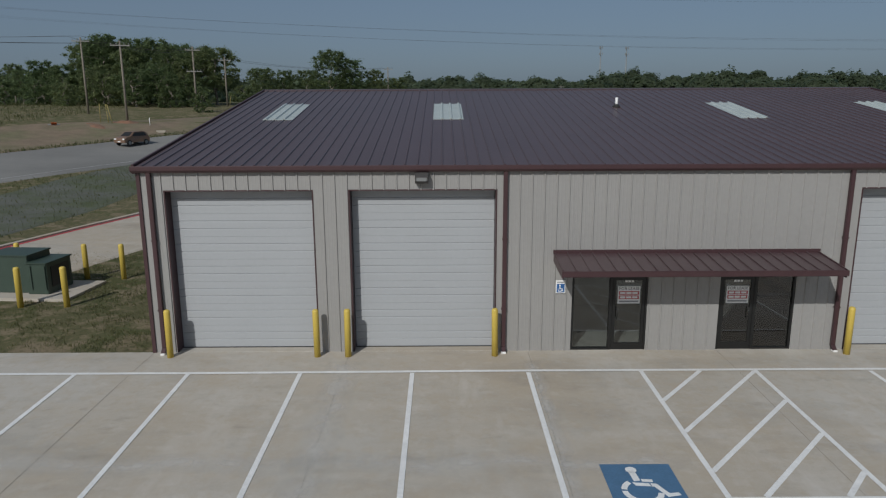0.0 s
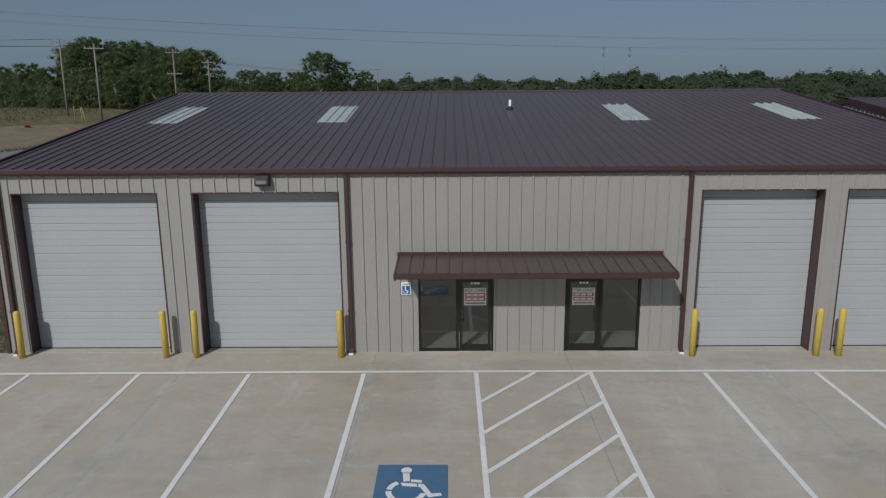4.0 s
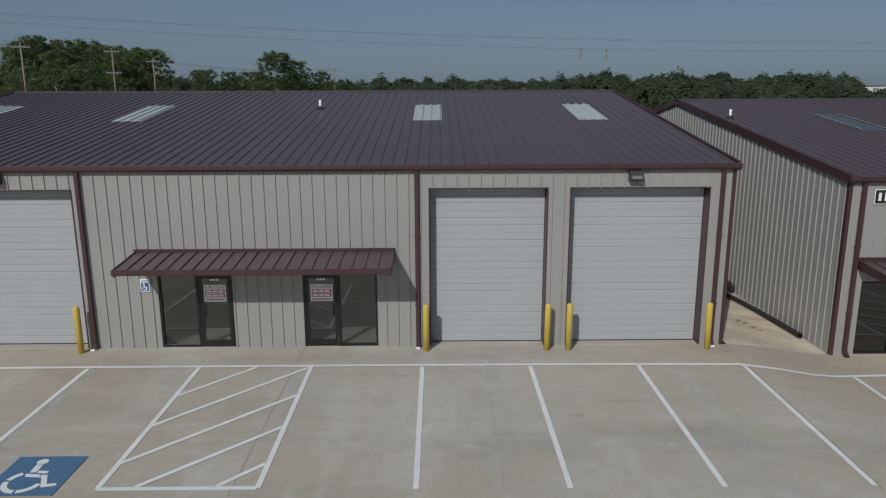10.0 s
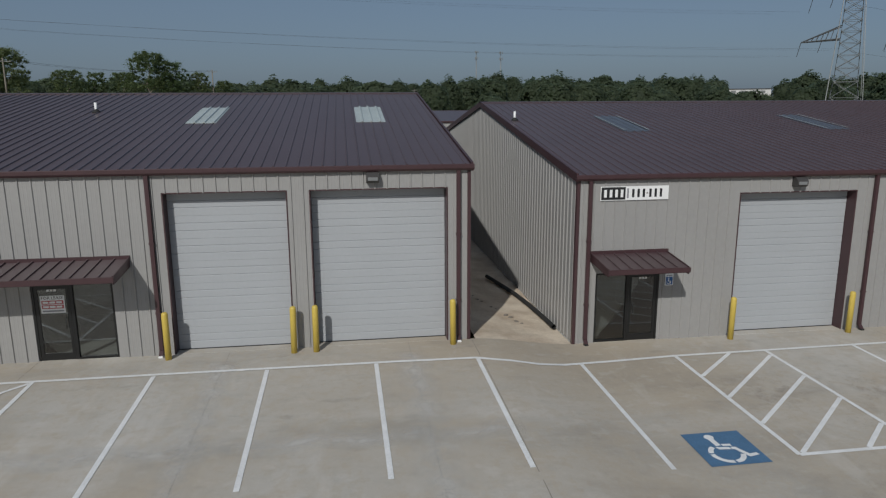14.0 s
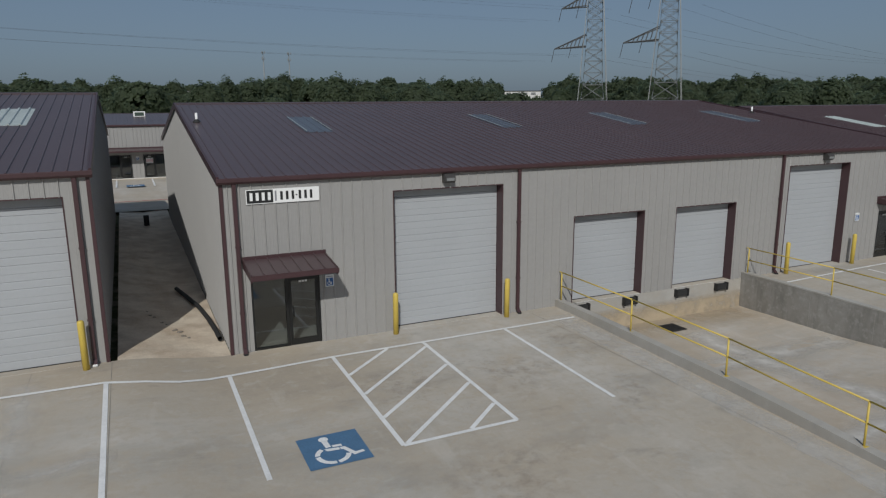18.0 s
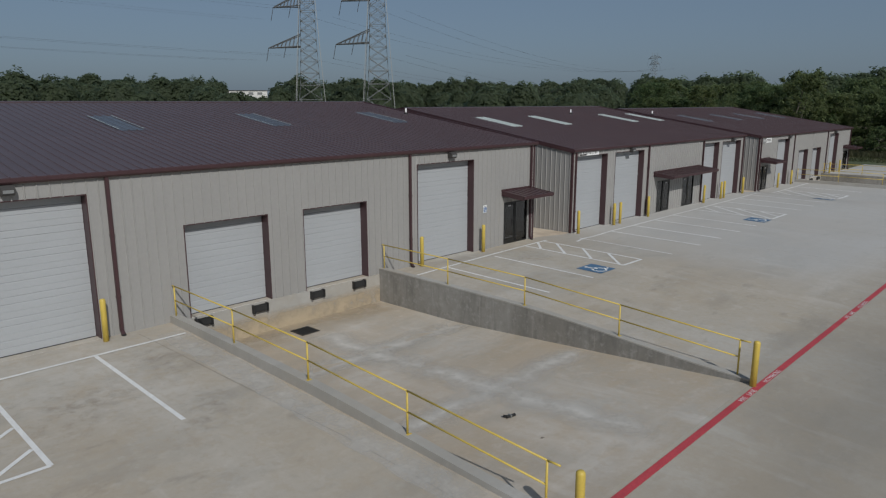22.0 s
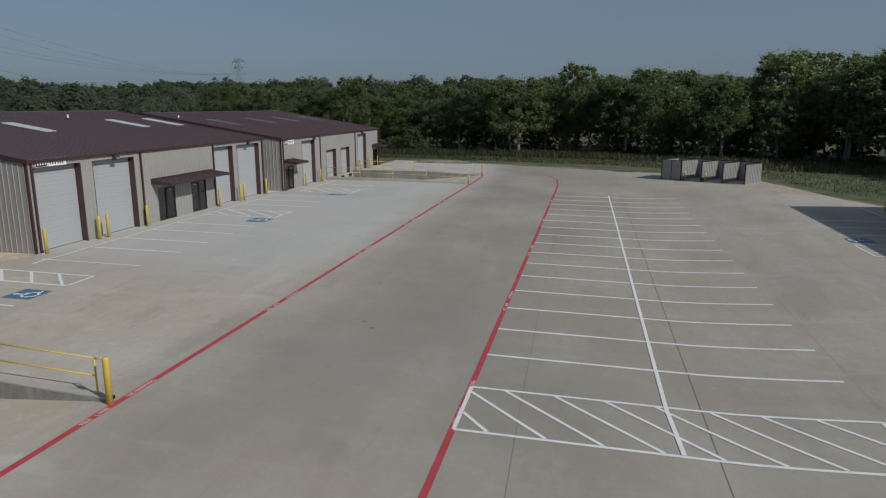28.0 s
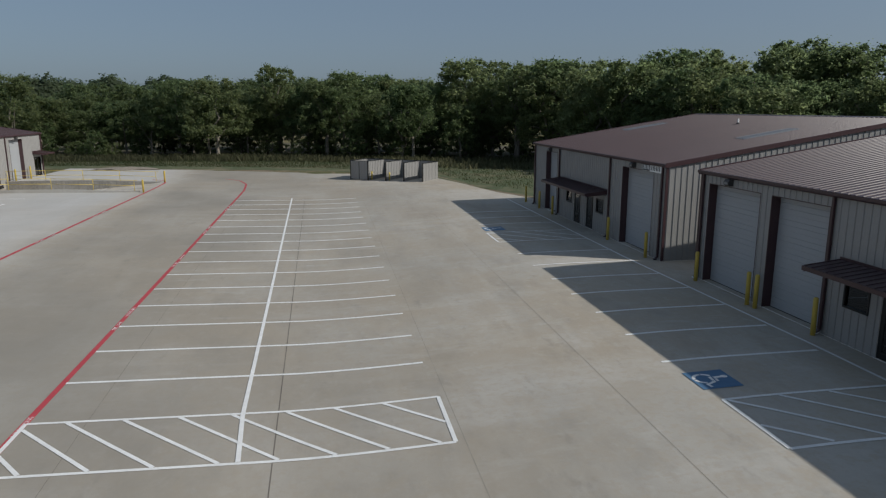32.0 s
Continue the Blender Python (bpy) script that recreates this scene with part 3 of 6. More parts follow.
# fire lane
def lettering(text, size, m, mat, name, parent=None, depth=0.0):
    """Letters as a mesh, in Blender's own font."""
    cu = bpy.data.curves.new(name, "FONT")
    cu.body, cu.size, cu.align_x, cu.align_y, cu.extrude = text, size, "CENTER", "CENTER", depth
    cu.resolution_u = 2
    ob = bpy.data.objects.new(name, cu)
    scene.collection.objects.link(ob)
    dg = bpy.context.evaluated_depsgraph_get()
    mesh = bpy.data.meshes.new_from_object(ob.evaluated_get(dg))
    bpy.data.objects.remove(ob)
    bpy.data.curves.remove(cu)
    mesh.transform(m)
    mesh.materials.clear()
    return link_mesh(name, mesh, mat, parent)


def fire_lane(pts, marks):
    lane = tagged(ribbon("fire_lane_stripe", pts, 0.175, RED, lift=0.0085), "red painted fire lane stripe with white lettering", "road marking", "fire lane stripes")
    for x, y, deg in marks:
        for word, off in (("FIRE", -1.22), ("LANE", -0.64), ("NO", 0.48), ("PARKING", 1.08)):
            c, s = math.cos(radians(deg)), math.sin(radians(deg))
            px, py = x + off * c, y + off * s
            slope = (lot_level(px + 0.5 * c, py + 0.5 * s) - lot_level(px - 0.5 * c, py - 0.5 * s))
            m = Matrix.Translation((px, py, lot_level(px, py) + 0.014)) @ pose(0, 0, 0, 0, -math.degrees(math.atan(slope)), deg)
            lettering(word, 0.19, m, LINE, "lettering", lane)
    return lane


fire_lane([(-60, 0.95), (102.5, 1.0), (104.8, 1.5), (106.0, 3.0)], [(x, 0.96, 0) for x in (16.0, 41.9, 51.6, 61.4, 71.0, 81.0)])
fire_lane([(-40, -7.55), (97, -7.5), (102, -7.2), (105, -6.2), (106.6, -4.5)], [(x, -7.53, 0) for x in (45.0, 55.2, 65.5, 75.0, 85.0)])

# double row of stalls in the middle of the yard
hatched(43.32, 46.05, -7.55, -18.36, [((44.35, -7.6), (43.38, -8.4)), ((45.7, -7.6), (43.38, -9.86)), ((46.0, -8.55), (43.38, -11.26)), ((46.0, -9.95), (43.38, -12.7)), ((46.0, -11.35), (43.38, -14.08)),
                                      ((46.0, -12.7), (43.38, -15.44)), ((46.0, -14.15), (43.38, -16.72)), ((46.0, -15.45), (43.38, -18.0)), ((46.0, -16.8), (44.45, -18.3))], False)
stall_line([(43.38, -13.15), (45.96, -12.98), (91.0, -12.35)], 0.12, "white painted spine line between two rows of stalls")
for k in range(1, 17):
    x = 46.05 + 2.72 * k
    stall_line([(x, -7.6), (x, -18.33 + 0.02 * k)], 0.128 + 0.003 * k)

# stalls of the opposite row
stall_line([(26, -30.95), (47, -30.95), (60, -30.6), (84, -30.6)], 0.12, "long white painted line along the building fronts")
for x in (30.1, 32.8, 35.5, 38.3, 46.5, 49.1, 51.75, 54.4, 57.0, 59.8, 62.6, 71.9, 74.6, 77.3):
    stall_line([(x, -30.75), (x, -25.4)], 0.13)
hatched(40.9, 43.62, -30.9, -25.68, [((41.0, -26.9), (42.1, -25.75)), ((41.0, -28.4), (43.55, -25.8)), ((41.0, -29.9), (43.55, -27.3)), ((41.8, -30.8), (43.55, -28.8))])
hatched(65.9, 68.9, -30.6, -25.2, [((66.0, -26.7), (67.1, -25.3)), ((66.0, -28.2), (68.8, -25.3)), ((66.0, -29.7), (68.8, -26.8)), ((66.9, -30.5), (68.8, -28.3))])
access_mark(44.92, -26.15, 1.22, flip=True)
access_mark(70.2, -25.95, flip=True)


# ---- metal buildings ----
RIB, SHEET = 0.3205, 0.9615
EAVE, PITCH = 4.95, 0.16


def ribbed(a0, a1, b0, top, put, out=0.036, rib=0.027, minor=False):
    """A steel sheet with ribs: a runs across the ribs, b along them; put maps (a, outward, b) to a place."""
    prof = [(a0, 0.006)]
    k = math.ceil((a0 + rib) / RIB - 0.5)
    while (k + 0.5) * RIB + rib <= a1:
        c = (k + 0.5) * RIB
        if minor and len(prof) == 1 and c - 0.121 > a0:
            prof += [(c - 0.121, 0.006), (c - 0.113, 0.0078), (c - 0.097, 0.0078), (c - 0.089, 0.006)]
        prof += [(c - rib, 0.006), (c - rib * 0.42, out), (c + rib * 0.42, out), (c + rib, 0.006)]
        for q in (0.105, 0.2) if minor else ():
            if c + q + 0.017 < a1:
                prof += [(c + q - 0.016, 0.006), (c + q - 0.008, 0.0078), (c + q + 0.008, 0.0078), (c + q + 0.016, 0.006)]
        k += 1
    prof += [(a1, 0.006), (a1, -0.002), (a0, -0.002)]
    n = len(prof)
    vs = [put(a, o, b0) for a, o in prof] + [put(a, o, top(a)) for a, o in prof]
    fs = [(i, (i + 1) % n, n + (i + 1) % n, n + i) for i in range(n)] + [tuple(range(n))[::-1], tuple(range(n, 2 * n))]
    return vs, fs


SHEETS = {}


def sheet(name, a0, a1, b0, top, put, mat, parent, key, at):
    """One ribbed sheet as an object of its own; sheets of one shape share their mesh."""
    k = key + (round(a1 - a0, 3), round(a0 % RIB, 3), round(top(a0) - b0, 3), round(top(a1) - b0, 3))
    base = math.floor(a0 / RIB + 1e-6) * RIB
    if k not in SHEETS:
        vs, fs = ribbed(a0 - base, a1 - base, 0, lambda a: top(a + base) - b0, put, minor=key[0] != "r")
        mesh = bpy.data.meshes.new(name)
        mesh.from_pydata([tuple(v) for v in vs], [], fs)
        mesh.update()
        mesh.materials.append(mat)
        SHEETS[k] = mesh
    ob = new(name, SHEETS[k])
    ob.parent = parent
    ob.location = at(base, b0)
    return ob


def clad(parent, length, wall_top, holes, put, place, key, mat=None, shift=0.0):
    """Covers a wall with sheets, leaving out the openings (a0, a1, b0, b1); shift slides the ribs along the wall."""
    mat = mat or SIDING
    openings = [(o[0] + shift, o[1] + shift, o[2], o[3]) for o in holes]

    def top(a):
        return wall_top(a - shift)

    def at(a, b):
        return place(a - shift, b)
    for i in range(math.ceil((length + shift) / SHEET - 1e-6)):
        lo, hi = max(shift, i * SHEET), min(length + shift, (i + 1) * SHEET)
        cuts = sorted({lo, hi} | {e for o in openings for e in o[:2] if lo < e < hi})
        for a, b in zip(cuts, cuts[1:]):
            if b - a < 0.02:
                continue
            z = 0.0
            for o in sorted((o for o in openings if o[0] < (a + b) / 2 < o[1]), key=lambda o: o[2]):
                if o[2] - z > 0.02:
                    sheet("siding_panel", a, b, z, lambda u, e=o[2]: e, put, mat, parent, key, at)
                z = max(z, o[3])
            sheet("siding_panel", a, b, z, top, put, mat, parent, key, at)


def roll_door(parent, u0, u1, w0, w1, name="roll_up_door"):
    """A sectional overhead door set back in its opening, with its dark jambs."""
    root = part(name, boxes((u0 + 0.02, u1 - 0.02, 0.42, 0.44, w0, w1)), DOOR, parent, "white sectional overhead door, closed")
    bm = boxes((u0 - 0.012, u0 + 0.02, -0.02, 0.46, w0, w1 + 0.012), (u1 - 0.02, u1 + 0.012, -0.02, 0.46, w0, w1 + 0.012), (u0 + 0.02, u1 - 0.02, -0.02, 0.46, w1 - 0.02, w1 + 0.012))
    part("jamb", bm, TRIM, root, "dark burgundy jamb trim")
    part("seal", boxes((u0 + 0.03, u1 - 0.03, 0.33, 0.41, w0, w0 + 0.025)), RUBBER, root, "black rubber bottom seal")
    n = round((w1 - w0) / 0.635)
    h = (w1 - w0 - 0.06) / n
    for i in range(n):
        z = w0 + 0.025 + i * h
        prof = [(0.352, 0.0), (0.35, 0.004)]
        for q in (0.34, 0.67):
            prof += [(0.35, h * q - 0.018), (0.366, h * q - 0.004), (0.366, h * q + 0.006), (0.35, h * q + 0.016)]
        prof += [(0.35, h - 0.006), (0.356, h - 0.002), (0.42, h - 0.002), (0.42, 0.0)]
        vs = [(u, v, z + w) for u in (u0 + 0.03, u1 - 0.03) for v, w in prof]
        k = len(prof)
        fs = [(a, (a + 1) % k, k + (a + 1) % k, k + a) for a in range(k)] + [tuple(range(k))[::-1], tuple(range(k, 2 * k))]
        raw("door_section", vs, fs, DOOR, root)
    return root


def lease_poster(parent, u, w, v):
    """The leasing poster on a door's glass."""
    root = part("poster", boxes((u - 0.30, u + 0.30, v - 0.008, v, w - 0.24, w + 0.24)), WHITE, parent, "white leasing poster with red panels")
    lettering("FOR LEASE", 0.115, Matrix.Translation((u, v - 0.011, w + 0.175)) @ pose(0, 0, 0, 90), BLACK, "lettering", root)
    for dz in (0.055, -0.065):
        part("panel", boxes((u - 0.27, u + 0.27, v - 0.011, v - 0.008, w + dz - 0.05, w + dz + 0.05)), SIGN_RED, root)
        for k in range(3):
            a = u - 0.24 + k * 0.165
            part("bar", boxes((a, a + 0.14, v - 0.014, v - 0.011, w + dz - 0.028, w + dz + 0.028)), WHITE, root)
    part("bar", boxes((u - 0.26, u + 0.26, v - 0.011, v - 0.008, w - 0.20, w - 0.16)), SIGN_GREY, root)


def number_bars(parent, u, w, v, count=3, size=0.1):
    for k in range(count):
        a = u + (k - (count - 1) / 2) * size * 0.85
        part("number_bar", boxes((a - size * 0.33, a + size * 0.33, v - 0.006, v, w - size / 2, w + size / 2)), WHITE, parent, "plain white number bar")


def storefront(parent, u0, u1, door_left, poster=True, number=True):
    """An aluminium shopfront: a glazed door beside a fixed light."""
    h = 2.13
    mid = u0 + (0.98 if door_left else u1 - u0 - 0.98)
    v0, v1 = 0.02, 0.13
    frame_bm = boxes((u0, u0 + 0.06, v0, v1, 0, h), (u1 - 0.06, u1, v0, v1, 0, h), (mid - 0.04, mid + 0.04, v0, v1, 0, h - 0.06), (u0 + 0.06, u1 - 0.06, v0, v1, h - 0.06, h))
    root = part("storefront", frame_bm, DARK, parent, "dark bronze aluminium shopfront frame")
    a, b = (u0 + 0.06, mid - 0.04) if door_left else (mid + 0.04, u1 - 0.06)
    c, d = (mid + 0.04, u1 - 0.06) if door_left else (u0 + 0.06, mid - 0.04)
    part("sill", boxes((c, d, v0, v1, 0, 0.06)), DARK, root)
    pane = part("pane", boxes((c, d, 0.07, 0.078, 0.06, h - 0.06)), GLASS, root, "clear fixed glass")
    pane.visible_shadow = False
    part("door_leaf", boxes((a + 0.01, a + 0.09, 0.03, 0.08, 0.01, h - 0.07), (b - 0.09, b - 0.01, 0.03, 0.08, 0.01, h - 0.07), (a + 0.09, b - 0.09, 0.03, 0.08, 0.01, 0.2), (a + 0.09, b - 0.09, 0.03, 0.08, h - 0.17, h - 0.07)), DARK, root)
    glass = part("door_glass", boxes((a + 0.09, b - 0.09, 0.05, 0.058, 0.2, h - 0.17)), GLASS, root)
    glass.visible_shadow = False
    hu = (b - 0.13) if door_left else (a + 0.13)
    bm = bmesh.new()
    tube(bm, (hu, -0.03, 0.88), (hu, -0.03, 1.2), 0.014)
    tube(bm, (hu, -0.03, 0.9), (hu, 0.03, 0.9), 0.011)
    tube(bm, (hu, -0.03, 1.18), (hu, 0.03, 1.18), 0.011)
    part("door_handle", bm, DARK, root)
    if poster:
        lease_poster(root, (a + b) / 2, 1.55, 0.045)
    if number:
        number_bars(root, (a + b) / 2, 1.95, 0.046)
    return root


def canopy(parent, u0, u1, depth=1.36, top=2.72):
    """A sloping sheet-metal canopy with standing seams, hung on the wall."""
    front = top - 0.16
    prof = [(0.0, top), (-depth, front), (-depth, front - 0.14), (-depth + 0.03, front - 0.14), (-depth + 0.03, front - 0.05), (0.0, top - 0.08)]
    n = len(prof)
    vs = [(u, v, w) for u in (u0, u1) for v, w in prof]
    fs = [(i, (i + 1) % n, n + (i + 1) % n, n + i) for i in range(n)] + [tuple(range(n))[::-1], tuple(range(n, 2 * n))]
    root = raw("canopy", vs, fs, ROOF, parent, "burgundy sheet-metal canopy with standing seams")
    k = max(2, round((u1 - u0) / 0.33))
    for i in range(k + 1):
        u = u0 + 0.02 + (u1 - u0 - 0.04) * i / k
        vs = [(u + s, v, w) for s in (-0.013, 0.013) for v, w in ((0, top), (-depth, front), (-depth, front + 0.03), (0, top + 0.035))]
        raw("seam", vs, [(0, 1, 2, 3), (7, 6, 5, 4), (0, 4, 5, 1), (1, 5, 6, 2), (2, 6, 7, 3), (3, 7, 4, 0)], ROOF, root)
    part("flashing", boxes((u0 - 0.02, u1 + 0.02, -0.05, 0.0, top - 0.01, top + 0.09)), TRIM, root)
    for u in (u0, u1 - 0.03):
        vs = [(u + s, v, w) for s in (-0.006, 0.036) for v, w in ((0.0, top - 0.22), (-depth, front - 0.19), (-depth, front + 0.02), (0.0, top + 0.025))]
        raw("end_cap", vs, [(0, 1, 2, 3), (7, 6, 5, 4), (0, 4, 5, 1), (1, 5, 6, 2), (2, 6, 7, 3), (3, 7, 4, 0)], TRIM, root)
    part("soffit", boxes((u0 + 0.05, u1 - 0.05, -depth + 0.05, -0.04, front - 0.13, front - 0.115)), SIDING, root, "grey soffit sheet")
    part("front_gutter", boxes((u0 - 0.02, u1 + 0.02, -depth - 0.07, -depth - 0.004, front - 0.14, front + 0.01), bevel=0.012), TRIM, root)
    return root


def wall_lamp(parent, u, w):
    prof = [(0.0, -0.14), (-0.20, -0.14), (-0.27, -0.06), (-0.27, 0.05), (-0.16, 0.14), (0.0, 0.14)]
    n = len(prof)
    vs = [(u + s, v, w + z) for s in (-0.17, 0.17) for v, z in prof]
    fs = [(i, (i + 1) % n, n + (i + 1) % n, n + i) for i in range(n)] + [tuple(range(n))[::-1], tuple(range(n, 2 * n))]
    root = raw("wall_lamp", vs, fs, LAMP_GREY, parent, "bronze wall-pack lamp")
    part("lens", boxes((u - 0.13, u + 0.13, -0.275, -0.262, w - 0.07, w + 0.02)), LENS, root, "clear ribbed lens")


def ada_sign(parent, u, w):
    root = part("access_sign", boxes((u - 0.13, u + 0.13, -0.05, -0.04, w - 0.19, w + 0.17), bevel=0.006), WHITE, parent, "small white and blue wheelchair access sign")
    part("panel", boxes((u - 0.105, u + 0.105, -0.054, -0.05, w - 0.165, w + 0.07)), SIGN_BLUE, root)
    for r in ((u - 0.04, u - 0.005, -0.058, -0.054, w + 0.015, w + 0.05), (u - 0.035, u - 0.005, -0.058, -0.054, w - 0.06, w + 0.005), (u - 0.035, u + 0.04, -0.058, -0.054, w - 0.07, w - 0.05), (u + 0.03, u + 0.055, -0.058, -0.054, w - 0.135, w - 0.055)):
        part("symbol_bar", boxes(r), WHITE, root)
    bm = bmesh.new()
    for k in range(8):
        a, b = math.radians(150 + k * 25), math.radians(150 + k * 25 + 25)
        q = [bm.verts.new((u - 0.02 + r * math.cos(t), -0.0585, w - 0.085 + r * math.sin(t))) for r, t in ((0.06, a), (0.06, b), (0.043, b), (0.043, a))]
        bm.faces.new(q)
    part("symbol_wheel", bm, WHITE, root)
    part("text_bar", boxes((u - 0.09, u + 0.09, -0.054, -0.05, w + 0.10, w + 0.13)), SIGN_GREY, root)


def address_sign(parent, u, w):
    """The wide address board; its figures are plain bars."""
    root = part("address_sign", boxes((u, u + 2.05, -0.055, -0.036, w, w + 0.40)), WHITE, parent, "black and white address board with plain bars")
    part("dark_field", boxes((u + 0.02, u + 0.74, -0.059, -0.055, w + 0.02, w + 0.38)), BLACK, root)
    for k in range(4):
        a = u + 0.08 + k * 0.165
        part("bar", boxes((a + 0.02, a + 0.10, -0.063, -0.059, w + 0.09, w + 0.31)), WHITE, root)
    part("bar", boxes((u + 0.79, u + 0.84, -0.059, -0.055, w + 0.06, w + 0.34)), SIGN_GREY, root)
    for a in (0.92, 1.08, 1.24, 1.44, 1.60, 1.76):
        part("bar", boxes((u + a + 0.02, u + a + 0.09, -0.059, -0.055, w + 0.08, w + 0.32)), BLACK, root)
    part("bar", boxes((u + 1.375, u + 1.425, -0.059, -0.055, w + 0.18, w + 0.21)), BLACK, root)


def downspout(parent, u, w1=4.82, out=-1, foot=WHITE):
    bm = boxes((u - 0.055, u + 0.055, -0.125, -0.034, 0.16, w1), bevel=0.008)
    v = [bm.verts.new(p) for p in ((u - 0.055, -0.125, 0.16), (u + 0.055, -0.125, 0.16), (u + 0.055, -0.034, 0.16), (u - 0.055, -0.034, 0.16), (u - 0.055, -0.24, 0.05), (u + 0.055, -0.24, 0.05), (u + 0.055, -0.20, 0.0), (u - 0.055, -0.20, 0.0))]
    for q in ((0, 1, 5, 4), (1, 2, 6, 5), (2, 3, 7, 6), (3, 0, 4, 7), (4, 5, 6, 7)):
        bm.faces.new([v[i] for i in q])
    root = part("downspout", bm, TRIM, parent, "burgundy rainwater downspout")
    for w in (1.2, 3.1):
        part("strap", boxes((u - 0.07, u + 0.07, -0.131, -0.03, w, w + 0.04)), TRIM, root)
    part("drain_foot", boxes((u - 0.06, u + 0.06, -0.27, -0.13, 0.0, 0.055), bevel=0.01), foot, root, "small white drain boot")


def window(parent, u0, u1, w0, w1):
    root = part("window", boxes((u0, u0 + 0.06, -0.045, 0.1, w0, w1), (u1 - 0.06, u1, -0.045, 0.1, w0, w1), (u0 + 0.06, u1 - 0.06, -0.045, 0.1, w0, w0 + 0.06), (u0 + 0.06, u1 - 0.06, -0.045, 0.1, w1 - 0.06, w1)), DARK, parent, "small dark bronze fixed window")
    part("pane", boxes((u0 + 0.06, u1 - 0.06, 0.03, 0.038, w0 + 0.06, w1 - 0.06)), GLASS, root).visible_shadow = False


def building(m, length, label, doors=(), fronts=(), windows=(), canopies=(), lamps=(), spouts=(), skylights=(), vents=(), signs=(), boards=(), depth=27.4, eave=EAVE, aged=False, foot=0.0, corner_left=True, corner_right=True, panels=True, group="metal warehouse buildings", pitch=0.16, rib_shift=0.0, vent_down=3.4):
    """A steel building in its own space: u along the front, v inwards, w up from the floor."""
    root = thing("warehouse", m, label, "building", group)
    half = depth / 2
    ridge = eave + pitch * half
    top = eave - 0.04
    holes = [(d[0], d[1], d[2], d[3]) for d in doors] + [(f[0], f[1], 0.0, 2.13) for f in fronts] + [tuple(w) for w in windows]
    # front wall: a core with its openings, and the sheets on it
    cores = []
    cuts = sorted({0.0, length} | {e for h in holes for e in h[:2]})
    for a, b in zip(cuts, cuts[1:]):
        z = -0.05
        for h in sorted((h for h in holes if h[0] < (a + b) / 2 < h[1]), key=lambda h: h[2]):
            if h[2] - z > 0.03:
                cores.append((a, b, 0.0, 0.15, z, h[2]))
            z = max(z, h[3])
        cores.append((a, b, 0.0, 0.15, z, top))
    wall = part("front_wall", boxes(cores[0]), INSIDE, root, "light grey ribbed steel front wall")
    for c in cores[1:]:
        part("wall_core", boxes(c), INSIDE, wall)
    clad(wall, length, lambda a: top, holes, lambda a, o, b: (a, -o, b), lambda a, b: (a, 0, b), ("f",), shift=rib_shift)

    def gable(v):
        return top + pitch * (v if v < half else depth - v)
    for side in (0, 1):
        u = 0.0 if side == 0 else length
        s = -1 if side == 0 else 1
        vs = [(u - s * t, v, w) for t in (0.0, 0.12) for v, w in ((0.16, -0.05), (depth - 0.16, -0.05), (depth - 0.16, gable(0.16)), (half, gable(half)), (0.16, gable(0.16)))]
        wall = raw("side_wall", vs, [(0, 1, 2, 3, 4), (9, 8, 7, 6, 5)] + [(i, (i + 1) % 5 + 0, (i + 1) % 5 + 5, i + 5) for i in range(5)], INSIDE, root, "light grey ribbed steel gable wall")
        if panels:
            clad(wall, depth, gable, [], lambda a, o, b, s=s: (s * o, a, b), lambda a, b, u=u: (u, a, b), ("s", side))
        # rake trim
        bm = bmesh.new()
        for a, b in ((-0.12, half), (half, depth + 0.12)):
            za, zb = gable(max(a, 0)) - (0.12 * pitch if a < 0 else 0), gable(min(b, depth)) - (0.12 * pitch if b > depth else 0)
            v8 = [bm.verts.new(p) for p in ((u + s * 0.037, a, za - 0.14), (u + s * 0.10, a, za - 0.14), (u + s * 0.10, a, za + 0.10), (u + s * 0.037, a, za + 0.10), (u + s * 0.037, b, zb - 0.14), (u + s * 0.10, b, zb - 0.14), (u + s * 0.10, b, zb + 0.10), (u + s * 0.037, b, zb + 0.10))]
            for q in ((0, 1, 2, 3), (7, 6, 5, 4), (0, 4, 5, 1), (1, 5, 6, 2), (2, 6, 7, 3), (3, 7, 4, 0)):
                bm.faces.new([v8[i] for i in q])
        part("rake_trim", bm, TRIM, root)
        part("corner_trim", boxes((u - 0.05 if side else u - 0.045, u + 0.045 if side else u + 0.05, -0.045, 0.08, 0.0, top)), TRIM, root)
    part("back_wall", boxes((0, length, depth - 0.15, depth, -0.05, top)), SIDING, root)
    slab = part("floor_slab", boxes((0.16, length - 0.16, 0.004, depth - 0.16, -0.2, 0.005)), CONCRETE, root, "bare concrete floor slab")
    part("inner_wall", boxes((0.2, length - 0.2, 4.2, 4.35, 0.005, 4.6)), INSIDE, root, "white gypsum inner wall")
    for a, b in canopies:
        part("partition", boxes((a - 0.35, a - 0.22, 0.2, 4.2, 0.005, 4.4)), INSIDE, root)
        part("partition", boxes((b + 0.22, b + 0.35, 0.2, 4.2, 0.005, 4.4)), INSIDE, root)
        part("office_floor", boxes((a - 0.2, b + 0.2, 0.17, 4.15, 0.006, 0.014)), PALE_FLOOR, root, "pale office floor")
        part("office_ceiling", boxes((a - 0.2, b + 0.2, 0.2, 4.15, 2.75, 2.82)), INSIDE, root)
